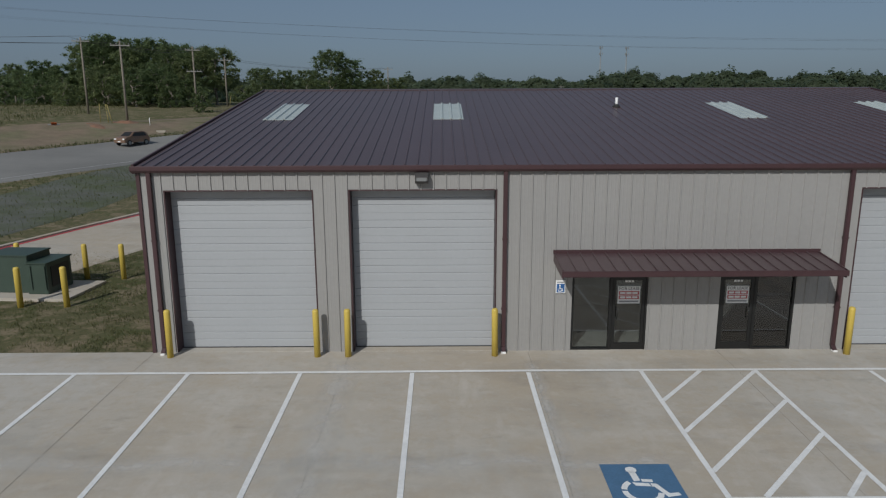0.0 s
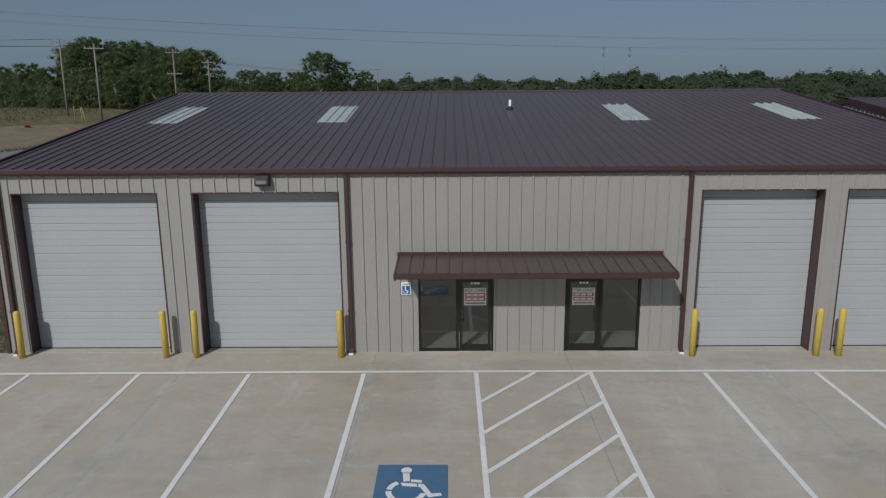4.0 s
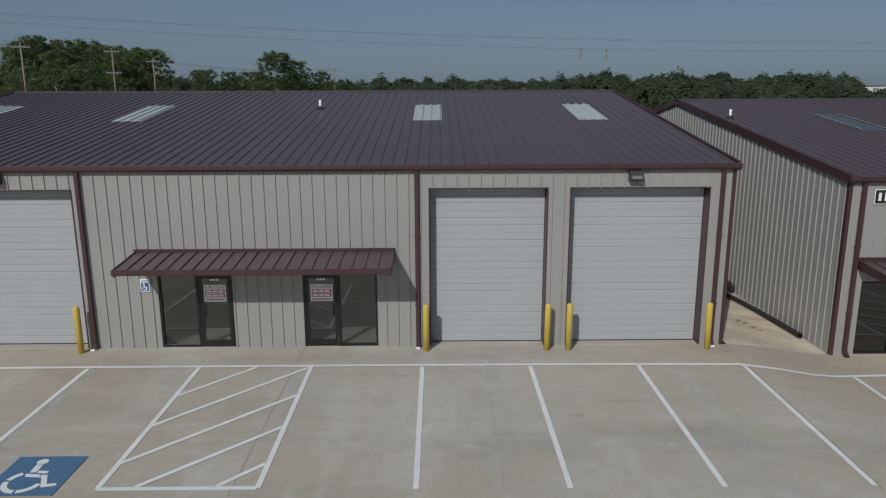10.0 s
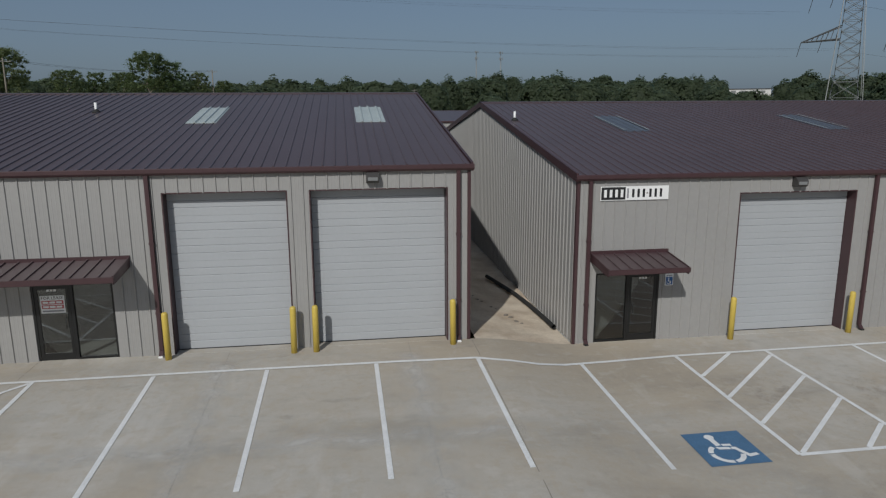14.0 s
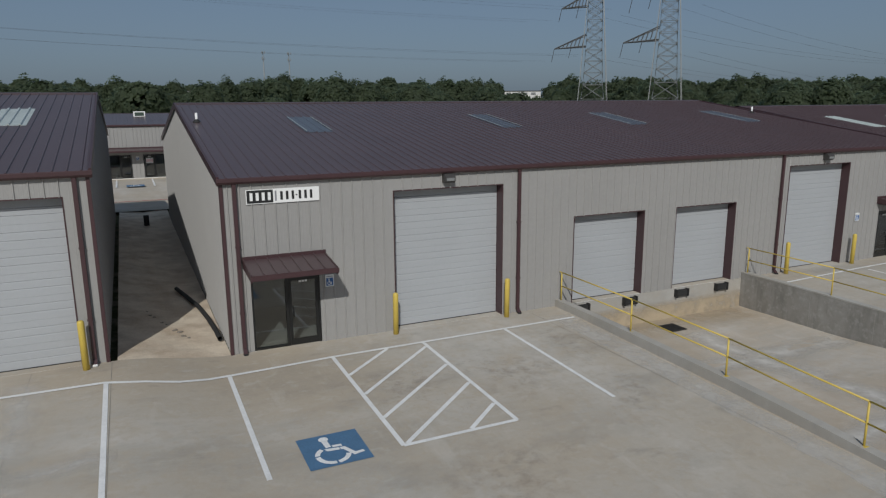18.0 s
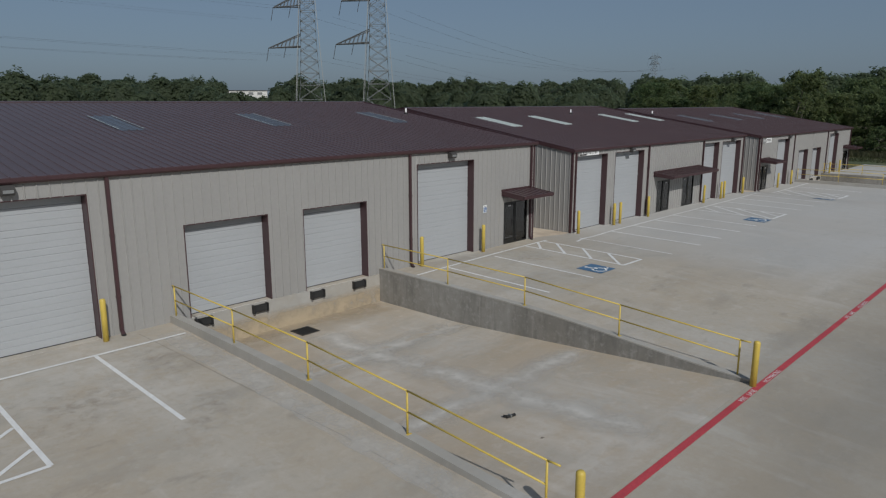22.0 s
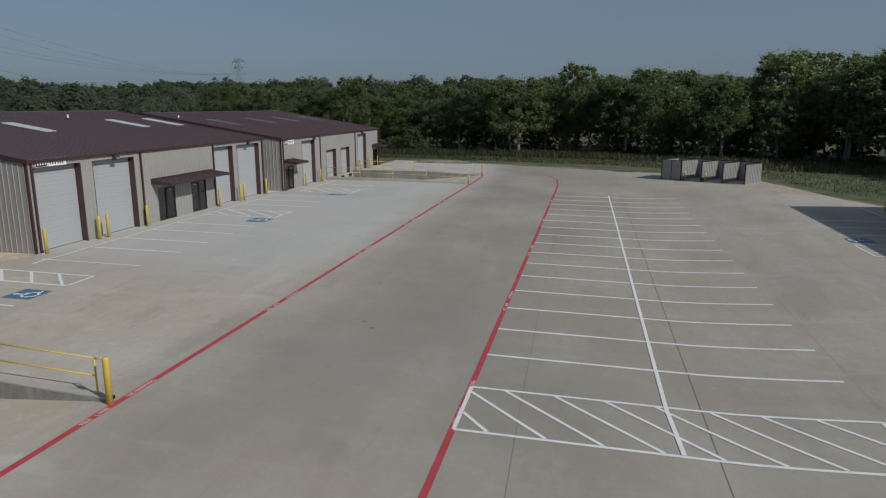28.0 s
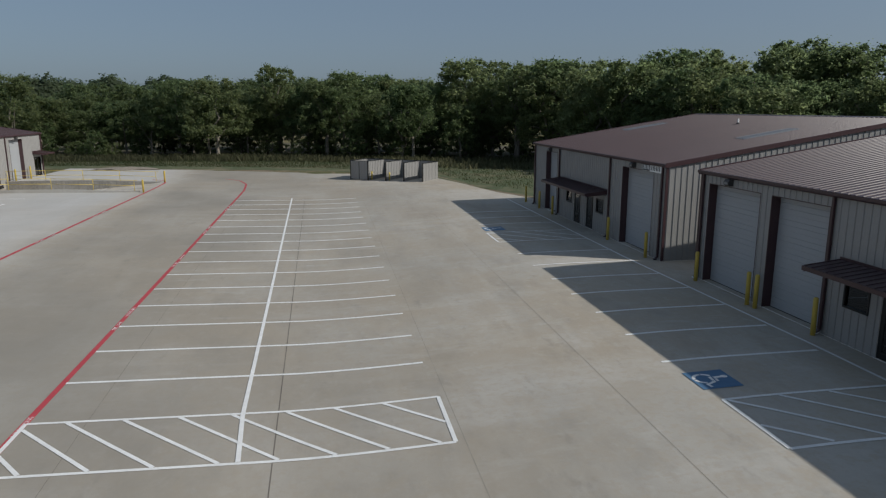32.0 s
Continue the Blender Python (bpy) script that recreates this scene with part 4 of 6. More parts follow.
    # roof
    for side in (0, 1):
        run = math.hypot(half + 0.12, pitch * (half + 0.12))
        c, s = (half + 0.12) / run, pitch * (half + 0.12) / run
        v0, w0 = (-0.12, eave - 0.12 * pitch) if side == 0 else (depth + 0.12, eave - 0.12 * pitch)
        g = 1 if side == 0 else -1
        pts = ((v0, w0 - 0.06), (half, ridge - 0.06), (half, ridge - 0.002), (v0, w0 - 0.002))
        deck = raw("roof", [(u, v, w) for u in (-0.02, length + 0.02) for v, w in pts], [(0, 1, 2, 3), (7, 6, 5, 4), (0, 4, 5, 1), (1, 5, 6, 2), (2, 6, 7, 3), (3, 7, 4, 0)], ROOF, root, "burgundy ribbed steel roof slope")

        def put(a, o, b, g=g, c=c, s=s):
            return (a, g * (b * c - o * s), b * s + o * c)
        n = math.ceil(length / SHEET)
        for i in range(n):
            a, b = i * SHEET, min(length, (i + 1) * SHEET)
            if b - a > 0.05:
                sheet("roof_panel", a, b, 0, lambda q: run, put, ROOF, deck, ("r", side), lambda q, b, v0=v0, w0=w0: (q, v0, w0))
        if side == 0:
            for u in skylights:
                up = 6.2 if aged else 6.35
                base = math.floor(u / RIB) * RIB
                vs, fs = ribbed(u - base, u - base + 1.05, 0, lambda a: 3.4, put, 0.05, 0.055)
                raw("skylight", [(x + base, y + up, z + eave + pitch * up + 0.012) for x, y, z in vs], fs, SKYLIGHT_AGED if aged else SKYLIGHT, deck, "blue-grey translucent skylight sheet" if aged else "milky translucent skylight sheet")
                if aged:
                    for a in (u + 0.02, u + 0.98):
                        vs = [put(a + p, q, b) for b in (0.1, 3.3) for p, q in ((-0.014, 0.052), (0.014, 0.052), (0.014, 0.058), (-0.014, 0.058))]
                        raw("seam_tape", [(x, y + up, z + eave + pitch * up + 0.012) for x, y, z in vs], [(0, 1, 2, 3), (7, 6, 5, 4), (0, 4, 5, 1), (1, 5, 6, 2), (2, 6, 7, 3), (3, 7, 4, 0)], SKYLIGHT, deck)
            for u in vents:
                w = eave + pitch * (half - vent_down)
                bm = bmesh.new()
                tube(bm, (u, half - vent_down, w - 0.1), (u, half - vent_down, w + 0.36), 0.05, sides=12)
                vent = part("vent_pipe", bm, WHITE, deck, "short white vent pipe")
                bm = bmesh.new()
                lathe(bm, [(0.16, w - 0.03), (0.15, w + 0.03), (0.07, w + 0.1), (0.06, w + 0.12)], 12, (u, half - vent_down))
                part("flashing", bm, RUBBER, vent)
    vs = [(u, v, w) for u in (-0.1, length + 0.1) for v, w in ((half - 0.18, ridge - 0.02), (half - 0.18, ridge + 0.015), (half, ridge + 0.055), (half + 0.18, ridge + 0.015), (half + 0.18, ridge - 0.02))]
    raw("ridge_cap", vs, [(0, 1, 2, 3, 4), (9, 8, 7, 6, 5)] + [(i, (i + 1) % 5, (i + 1) % 5 + 5, i + 5) for i in range(5)], ROOF, root)
    # eave gutter with a rolled lip
    prof = [(-0.036, eave - 0.17), (-0.14, eave - 0.17), (-0.19, eave - 0.11), (-0.19, eave - 0.02), (-0.175, eave - 0.0), (-0.155, eave - 0.02), (-0.155, eave - 0.1), (-0.036, eave - 0.1)]
    n = len(prof)
    vs = [(u, v, w) for u in (-0.12, length + 0.12) for v, w in prof]
    raw("gutter", vs, [(i, (i + 1) % n, n + (i + 1) % n, n + i) for i in range(n)] + [tuple(range(n))[::-1], tuple(range(n, 2 * n))], TRIM, root, "burgundy eave gutter")
    for d in doors:
        roll_door(root, *d[:4])
    for f in fronts:
        storefront(root, f[0], f[1], f[2], *(f[3:]))
    for a, b, c, d in windows:
        window(root, a, b, c, d)
    for a, b in canopies:
        canopy(root, a, b)
    for u in lamps:
        wall_lamp(root, u, eave - 0.33)
    for u in spouts:
        downspout(root, u, eave - 0.13, foot=RUBBER if aged else WHITE)
    for u, w in signs:
        ada_sign(root, u, w)
    for u, w in boards:
        address_sign(root, u, w)
    return root


X5 = -8.10
building(pose(X5, FRONT, FLOOR_5), 26.88, "light grey ribbed metal warehouse with burgundy roof, four overhead doors",
         doors=[(0.63, 4.48, 0, 4.42), (5.42, 9.26, 0, 4.42), (18.75, 21.93, 0, 4.42), (22.53, 26.27, 0, 4.42)],
         fronts=[(11.31, 13.35, False), (15.27, 17.31, True)], canopies=[(10.79, 17.80)], lamps=[7.32, 24.22],
         spouts=[0.30, 9.48, 18.42, 26.57], skylights=[1.65, 7.55, 18.10, 23.97], vents=[14.48], signs=[(10.99, 1.82)], eave=5.07, pitch=0.151, rib_shift=0.23, vent_down=4.85)
X6 = 21.93
building(pose(X6, FRONT, FLOOR_6), 30.5, "light grey ribbed metal warehouse with two dock doors and corner offices",
         doors=[(4.98, 8.78, 0, 4.40), (11.62, 14.72, 0, 3.12), (16.22, 19.27, 0, 3.12), (22.13, 25.80, 0, 4.40)],
         fronts=[(0.63, 2.62, False, False), (28.1, 30.05, True, False)], canopies=[(0.45, 2.80), (27.9, 30.3)], lamps=[6.78, 24.2],
         spouts=[0.34, 9.36, 21.65, 30.2], skylights=[3.95, 12.3, 19.1, 26.5], vents=[0.36, 29.8], signs=[(2.90, 1.88), (26.6, 2.0)], boards=[(0.65, 4.28)], aged=True, eave=5.035, pitch=0.1465, vent_down=4.85)
building(pose(56.05, FRONT, FLOOR_7), 24.85, "light grey ribbed metal warehouse with four overhead doors and two shopfronts",
         doors=[(0.38, 3.65, 0, 4.3), (4.58, 8.12, 0, 4.3), (17.15, 19.88, 0, 4.3), (20.55, 24.15, 0, 4.3)],
         fronts=[(10.2, 12.1, False, False), (14.0, 15.9, True, False)], canopies=[(9.6, 16.7)], lamps=[6.4, 22.3],
         spouts=[0.22, 8.7, 17.0, 24.6], skylights=[2.7, 8.5, 18.2, 22.7], vents=[15.2], boards=[(0.55, 4.30)], eave=4.70)
building(pose(84.45, FRONT, FLOOR_8), 28.6, "light grey ribbed metal warehouse with two dock doors and corner offices",
         doors=[(4.5, 7.6, 0, 4.25), (10.6, 13.4, 0, 3.0), (14.9, 17.6, 0, 3.0), (20.5, 23.6, 0, 4.25)],
         fronts=[(0.6, 2.5, False, False), (26.2, 28.1, True, False)], canopies=[(0.42, 2.7), (25.9, 28.3)], lamps=[7.3, 22.0],
         spouts=[0.26, 8.9, 19.5, 28.3], skylights=[4.0, 11.5, 17.8, 24.5], vents=[0.6], boards=[(0.6, 4.1)], eave=4.72, aged=True)
SOUTH = -32.0
building(pose(81.0, SOUTH, FLOOR_9, 0, 0, 180), 21.6, "light grey metal warehouse with long canopy over two glazed doors",
         doors=[(2.9, 5.4, 0, 4.42), (16.52, 20.28, 0, 4.36)],
         fronts=[(9.0, 10.2, True, False, False), (11.2, 12.4, True, False, False)], windows=[(7.6, 8.6, 1.2, 2.1), (12.92, 14.0, 1.2, 2.1)], canopies=[(6.1, 14.5)], lamps=[4.0, 18.0],
         spouts=[0.3, 6.0, 14.9, 21.3], skylights=[2.3, 17.4], vents=[11.2], boards=[(19.1, 4.36)], eave=4.88, aged=True)
building(pose(56.15, SOUTH, FLOOR_9, 0, 0, 180), 27.3, "light grey metal warehouse with overhead doors and a small window",
         doors=[(0.65, 4.27, 0, 4.35), (4.94, 8.04, 0, 4.35), (19.02, 22.10, 0, 4.35), (22.76, 26.45, 0, 4.35)],
         fronts=[(10.6, 11.8, True, False, False), (15.50, 17.54, True, False)], windows=[(9.06, 10.14, 1.2, 2.0)], canopies=[(8.75, 17.9)], lamps=[2.25, 24.45],
         spouts=[0.25, 8.22, 18.60, 26.98], skylights=[9.0, 18.6, 24.4], vents=[12.0], eave=4.88)
building(pose(4.0, 66.0, 0.15), 27.3, "light grey metal warehouse across the rear alley with a canopy",
         doors=[(1.0, 4.6, 0, 4.4)], fronts=[(14.2, 16.2, False, False), (17.2, 19.2, True, True)], canopies=[(10, 20)], spouts=[9.0, 20.5], eave=4.83, panels=False, signs=[(16.7, 1.8)], pitch=0.062)


# ---- loading docks ----
def film(name, pts, half, level, lift, mat, parent, amount=(0, 1, 0)):
    """A stain along a line on the ground, thinning out to its sides."""
    vs = [(x + q * half[0], y + q * half[1], level(y + q * half[1]) + lift) for x, y in pts for q in (-1, 0, 1)]
    turn = 1 if half[0] else -1
    ob = raw(name, vs, [(3 * k + i, 3 * k + 1 + i, 3 * k + 4 + i, 3 * k + 3 + i)[::turn] for k in range(len(pts) - 1) for i in range(2)], mat, parent)
    layer = ob.data.attributes.new("film", "FLOAT", "POINT")
    ends = [1.0 if 0 < k < len(pts) - 1 else 0.3 for k in range(len(pts))]
    layer.data.foreach_set("value", [e * a for e in ends for a in amount])
    return ob


def dock(x0, x1, mouth, floor, drop=1.17):
    """A sunken ramp between two walls, with rubber bumpers, a drain and a railing on each side."""
    low = floor - drop
    near = min(lot_level(x0, mouth), lot_level(x1, mouth))
    ys = strip_lines(mouth, FRONT, 0.8)

    def deep(y):
        return near + (low - near) * float(np.interp(y, (mouth, FRONT - 4.5, FRONT), (0, 0.93, 1.0)))
    def kerb(y):
        return 0.10 + 0.17 * smooth(1.5, 8.5, y) - 0.03 * smooth(12, 16, y)
    verts = [(x, y, deep(y) if mouth + 0.01 < y else lot_level(x, y)) for y in ys for x in np.linspace(x0, x1, 10)]
    faces = [(j * 10 + i, j * 10 + i + 1, j * 10 + i + 11, j * 10 + i + 10) for j in range(len(ys) - 1) for i in range(9)]
    ramp = raw("dock_ramp", verts, faces, RAMP)
    tagged(ramp, "sunken concrete loading ramp with pale tyre streaks", "ramp", "loading ramps", "structure")
    # pale scuffed bands along the slab joints, with the fine joint line inside
    mid_x = (x0 + x1) / 2
    for y in (mouth + 5.25, FRONT - 4.6):
        film("pale_scuff", [(x0 + 0.1 + (x1 - x0 - 0.2) * k / 14, y + 0.1 * math.sin(k * 1.9)) for k in range(15)], (0, 0.75), deep, 0.005, SMEAR, ramp)
    film("pale_scuff", [(mid_x + 0.12 * math.sin(k * 2.3), mouth + 0.6 + (FRONT - mouth - 2.4) * k / 18) for k in range(19)], (0.85, 0), deep, 0.008, SMEAR, ramp)
    film("mud_stain", [(x0 + 0.1 + (x1 - x0 - 0.2) * k / 14, FRONT - 1.0) for k in range(15)], (0, 0.95), deep, 0.010, MUD, ramp, (0, 0.35, 0.9))
    # wall under the dock doors
    face = raw("dock_face", [(x, y, z) for x in (x0 - 0.3, x1 + 0.3) for y, z in ((FRONT - 0.02, low - 0.2), (FRONT + 0.3, low - 0.2), (FRONT + 0.3, floor - 0.005), (FRONT - 0.02, floor - 0.005))],
               [(0, 1, 2, 3), (7, 6, 5, 4), (0, 4, 5, 1), (1, 5, 6, 2), (2, 6, 7, 3), (3, 7, 4, 0)], DOCK_FACE)
    zs = (low - 0.1, low + 0.25, low + 0.5, low + 0.75)
    stain = raw("mud_stain", [(x0 + (x1 - x0) * k / 12, FRONT - 0.024, z) for k in range(13) for z in zs], [(4 * k + i, 4 * k + 4 + i, 4 * k + 5 + i, 4 * k + 1 + i) for k in range(12) for i in range(3)], MUD, face, "tan mud stain low on the wall")
    layer = stain.data.attributes.new("film", "FLOAT", "POINT")
    layer.data.foreach_set("value", [1.0, 0.95, 0.75, 0.0] * 13)
    tagged(face, "grey concrete wall under the dock doors", "wall", "dock walls", "structure")
    for side, x in ((0, x0), (1, x1)):
        xa, xb = (x - 0.25, x) if side == 0 else (x, x + 0.25)
        vs, n = [], len(ys)
        for y in ys:
            t = lot_level((xa + xb) / 2, y) + kerb(y)
            b = deep(y) - 0.3
            vs += [(xa, y, b), (xb, y, b), (xb, y, t - 0.02), (xb - 0.02, y, t), (xa + 0.02, y, t), (xa, y, t - 0.02)]
        fs = [(6 * j + i, 6 * j + (i + 1) % 6, 6 * j + 6 + (i + 1) % 6, 6 * j + 6 + i) for j in range(n - 1) for i in range(6)] + [tuple(range(6))[::-1], tuple(range(6 * n - 6, 6 * n))]
        wall = raw("dock_wall", vs, fs, RAW_CONCRETE)
        tagged(wall, "grey cast concrete retaining wall beside the ramp", "wall", "dock walls", "structure")
        for q in np.arange(mouth + 2.4, FRONT - 1, 2.4):
            for f in (xa - 0.002, xb - 0.002):
                part("form_seam", boxes((f, f + 0.004, q, q + 0.010, deep(q) + 0.01, lot_level(xa, q) + 0.1)), DOCK_FACE, wall, "pale vertical form seam")
        rx = (xa + xb) / 2
        vs = []
        for y in ys:
            t = lot_level(rx, y) + kerb(y) + 0.001
            za, zb = (lot_level(rx, y) - 0.02, t - 0.03) if side == 0 else (t - 0.03, lot_level(rx, y) - 0.02)
            vs += [(xa - 0.008, y, za), (xb + 0.008, y, zb), (xb + 0.008, y, t + 0.012), (xa - 0.008, y, t + 0.012)]
        fs = [(4 * j + i, 4 * j + (i + 1) % 4, 4 * j + 4 + (i + 1) % 4, 4 * j + 4 + i) for j in range(n - 1) for i in range(4)] + [(3, 2, 1, 0), tuple(range(4 * n - 4, 4 * n))]
        raw("coping", vs, fs, COPING, wall, "paler trowelled coping")
        rail = thing("railing", pose(0, 0, 0), "yellow painted pipe railing on the ramp wall", "railing", "dock railings")
        posts = np.linspace(FRONT - 0.2, mouth + 0.4, 5)
        base = [lot_level(rx, y) + kerb(y) for y in posts]
        for y, b in zip(posts, base):
            bm = bmesh.new()
            tube(bm, (rx, y, b - 0.02), (rx, y, b + 1.0), 0.025)
            post = part("post", bm, YELLOW, rail)
            part("base_plate", boxes((rx - 0.07, rx + 0.07, y - 0.07, y + 0.07, b, b + 0.012)), YELLOW, post)
        for h in (1.0, 0.52):
            bm = bmesh.new()
            for (ya, za), (yb, zb) in zip(zip(posts, base), zip(posts[1:], base[1:])):
                tube(bm, (rx, ya, za + h), (rx, yb, zb + h), 0.021)
            if h > 0.9:
                tube(bm, (rx, posts[0], base[0] + h), (rx, posts[0] + 0.12, base[0] + h), 0.021)
                tube(bm, (rx, posts[-1], base[-1] + h), (rx, posts[-1] - 0.28, base[-1] + h), 0.021)
            part("rail", bm, YELLOW, rail)
    # drain grate
    gx_, gy_ = x0 + 4.2, FRONT - 1.05
    grate = thing("drain_grate", pose(gx_, gy_, deep(gy_) + 0.014, -0.6), "dark steel drain grate set in the ramp", "drain", "ramp drains")
    part("grate_frame", boxes((-0.38, 0.38, -0.38, -0.34, 0, 0.02), (-0.38, 0.38, 0.34, 0.38, 0, 0.02), (-0.38, -0.34, -0.34, 0.34, 0, 0.02), (0.34, 0.38, -0.34, 0.34, 0, 0.02), (-0.34, 0.34, -0.34, 0.34, 0, 0.006)), BLACK, grate)
    for k in range(12):
        a = -0.325 + k * 0.056
        part("slat", boxes((a, a + 0.03, -0.34, 0.34, 0.006, 0.02)), RUBBER, grate)
    return deep


def bumper(x, z):
    root = thing("dock_bumper", pose(x, FRONT - 0.02, z), "black laminated rubber dock bumper", "bumper", "dock bumpers")
    part("pad", boxes((-0.25, 0.25, -0.15, -0.012, -0.125, 0.125), bevel=0.02), RUBBER, root)
    for s in (-0.30, 0.24):
        part("bracket", boxes((s, s + 0.06, -0.17, 0.0, -0.15, 0.15)), BLACK, root)


def stain_patch(cx, cy, rx, ry, turn):
    """An irregular old stain on the yard, thinning out to its rim."""
    n, m = 5, 18
    vs, amount = [], []
    for j in range(n + 1):
        for k in range(m):
            a = 2 * math.pi * k / m
            r = j / n * (1 + 0.25 * math.sin(3 * a + cx) + 0.15 * math.sin(5 * a + cy))
            x, y = r * rx * math.cos(a), r * ry * math.sin(a)
            c, s = math.cos(radians(turn)), math.sin(radians(turn))
            px, py = cx + c * x - s * y, cy + s * x + c * y
            vs.append((px, py, lot_level(px, py) + 0.004))
            amount.append(1 - j / n)
    ob = raw("old_stain", vs, [(j * m + k, j * m + (k + 1) % m, j * m + m + (k + 1) % m, j * m + m + k)[::-1] for j in range(n) for k in range(m)], OLD_STAIN, pavement, "brown tyre and rust stain")
    layer = ob.data.attributes.new("film", "FLOAT", "POINT")
    layer.data.foreach_set("value", amount)


for row in ((28.6, 11.8, 2.4, 1.5, 30), (25.6, 12.4, 1.9, 1.4, 0), (30.6, 9.6, 2.0, 1.0, 60), (26.0, 7.6, 2.2, 1.3, 10), (49.0, 13.6, 1.3, 1.6, 0), (31.2, 13.4, 1.0, 1.6, 0)):
    stain_patch(*row)
for x, half in ((-2.78, 0.5), (12.05, 0.45), (17.0, 0.55), (2.05, 0.25)):
    film("pale_scuff", [(x + 0.06 * math.sin(k * 2.1 + x), 15.6 - 0.5 * k) for k in range(22)], (half, 0), lambda y, x=x: lot_level(x, y), 0.006, SCUFF, pavement)
film("pale_scuff", [(32.35 + 0.05 * math.sin(k * 2.1), 15.4 - 0.55 * k) for k in range(24)], (0.42, 0), lambda y: lot_level(32.3, y), 0.006, SCUFF, pavement, (0.7, 1, 0.8))
for xa, xb, y in ((-12.0, 4.5, 10.6), (8.0, 19.0, 10.9)):
    film("pale_scuff", [(xa + (xb - xa) * k / 20, y + 0.12 * math.sin(k * 1.7)) for k in range(21)], (0, 0.4), lambda y, x=xa: lot_level(x, y), 0.006, SCUFF, pavement)
deep6 = dock(33.1, 41.8, 1.2, FLOOR_6)
deep8 = dock(94.9, 103.1, 1.6, FLOOR_8)
for x in (33.95, 36.1, 38.6, 40.65):
    bumper(x, FLOOR_6 - 0.2)
for x in (95.3, 97.7, 99.5, 101.9):
    bumper(x, FLOOR_8 - 0.2)
# dropped pipe coupling on the ramp
bm = bmesh.new()
tube(bm, (0, 0, 0.045), (0.26, -0.06, 0.045), 0.04)
tube(bm, (0.04, 0.0, 0.045), (0.0, 0.1, 0.04), 0.035)
fitting = thing("pipe_fitting", pose(36.05, 4.95, deep6(4.95)), "rusty pipe fitting lying on the ramp", "debris")
part("pipe", bm, RUBBER, fitting)
part("clamp", boxes((0.09, 0.13, -0.075, 0.03, 0, 0.09)), GALV, fitting)


def clod(x, y, z, size, seed):
    """A small lump of dried mud."""
    bm = bmesh.new()
    bmesh.ops.create_icosphere(bm, subdivisions=2, radius=1.0)
    for v in bm.verts:
        k = 1 + 0.4 * noise.noise(v.co * 1.7 + Vector((seed, 0, 0)))
        v.co = Vector((v.co.x * size * 1.5 * k, v.co.y * size * k, max(-0.2, v.co.z) * size * 0.45 * k))
    root = thing("mud_clod", pose(x, y, z, 0, 0, seed * 50), "small dark lump of dried mud on concrete", "debris", "mud clods")
    part("lump", bm, BARK, root)


for k, (x, y, size) in enumerate(((50.4, -2.82, 0.085), (49.85, -3.27, 0.075), (55.7, -1.76, 0.06))):
    clod(x, y, lot_level(x, y), size, k + 1)
clod(35.72, 3.63, deep6(3.63), 0.035, 7)
for k in range(16):
    x, y = 19.3 + 2.3 * ((k * 0.618) % 1), 16.8 + 6.0 * ((k * 0.379) % 1)
    clod(x, y, front_level(x) - 0.09, 0.03 + 0.05 * ((k * 0.77) % 1), k + 10)


# ---- bollards ----
def bollard_mesh(h, r):
    bm = bmesh.new()
    return lathe(bm, [(r, -0.05), (r, h - 0.07), (r * 0.92, h - 0.035), (r * 0.68, h - 0.01), (r * 0.3, h)], 16)


proto = {}


def bollard(x, y, z, h=1.32, r=0.085, label="yellow painted steel bollard beside an overhead door", group="door bollards"):
    if (h, r) not in proto:
        mesh = bpy.data.meshes.new("bollard")
        bm = bollard_mesh(h, r)
        bm.to_mesh(mesh)
        bm.free()
        mesh.materials.append(YELLOW)
        proto[h, r] = mesh
    ob = new("bollard", proto[h, r])
    ob.location = (x, y, z)
    ob.rotation_euler = (random.uniform(-0.012, 0.012), random.uniform(-0.012, 0.012), random.uniform(0, 6))
    return tagged(ob, label, "bollard", group)


for x in (-7.54, -3.61, -2.79, 1.13, 10.55, 13.85, 14.45, 18.27):
    bollard(x, 15.98, 0)
for x in (26.78, 30.72, 44.0, 48.1):
    bollard(x, 16.02, FLOOR_6)
for x in (56.3, 60.2, 60.9, 64.5, 73.0, 76.1, 76.7, 80.5):
    bollard(x, 15.98, FLOOR_7)
for x in (88.8, 92.4, 104.7, 108.4):
    bollard(x, 15.98, FLOOR_8)
for x in (78.4, 75.3, 65.3, 60.4, 82.0, 55.45, 51.6, 51.1, 47.85):
    bollard(x, SOUTH + 0.38, FLOOR_9)
bollard(41.72, 1.1, lot_level(41.72, 1.1), 1.27, 0.085, "yellow painted steel bollard at the end of the ramp wall", "ramp bollards")
bollard(32.9, 0.85, lot_level(32.9, 0.85), 1.27, 0.085, "yellow painted steel bollard at the end of the ramp wall", "ramp bollards")
for x in (94.6, 103.4):
    bollard(x, 1.2, lot_level(x, 1.2), 1.2, 0.085, "yellow painted steel bollard at the end of the ramp wall", "ramp bollards")

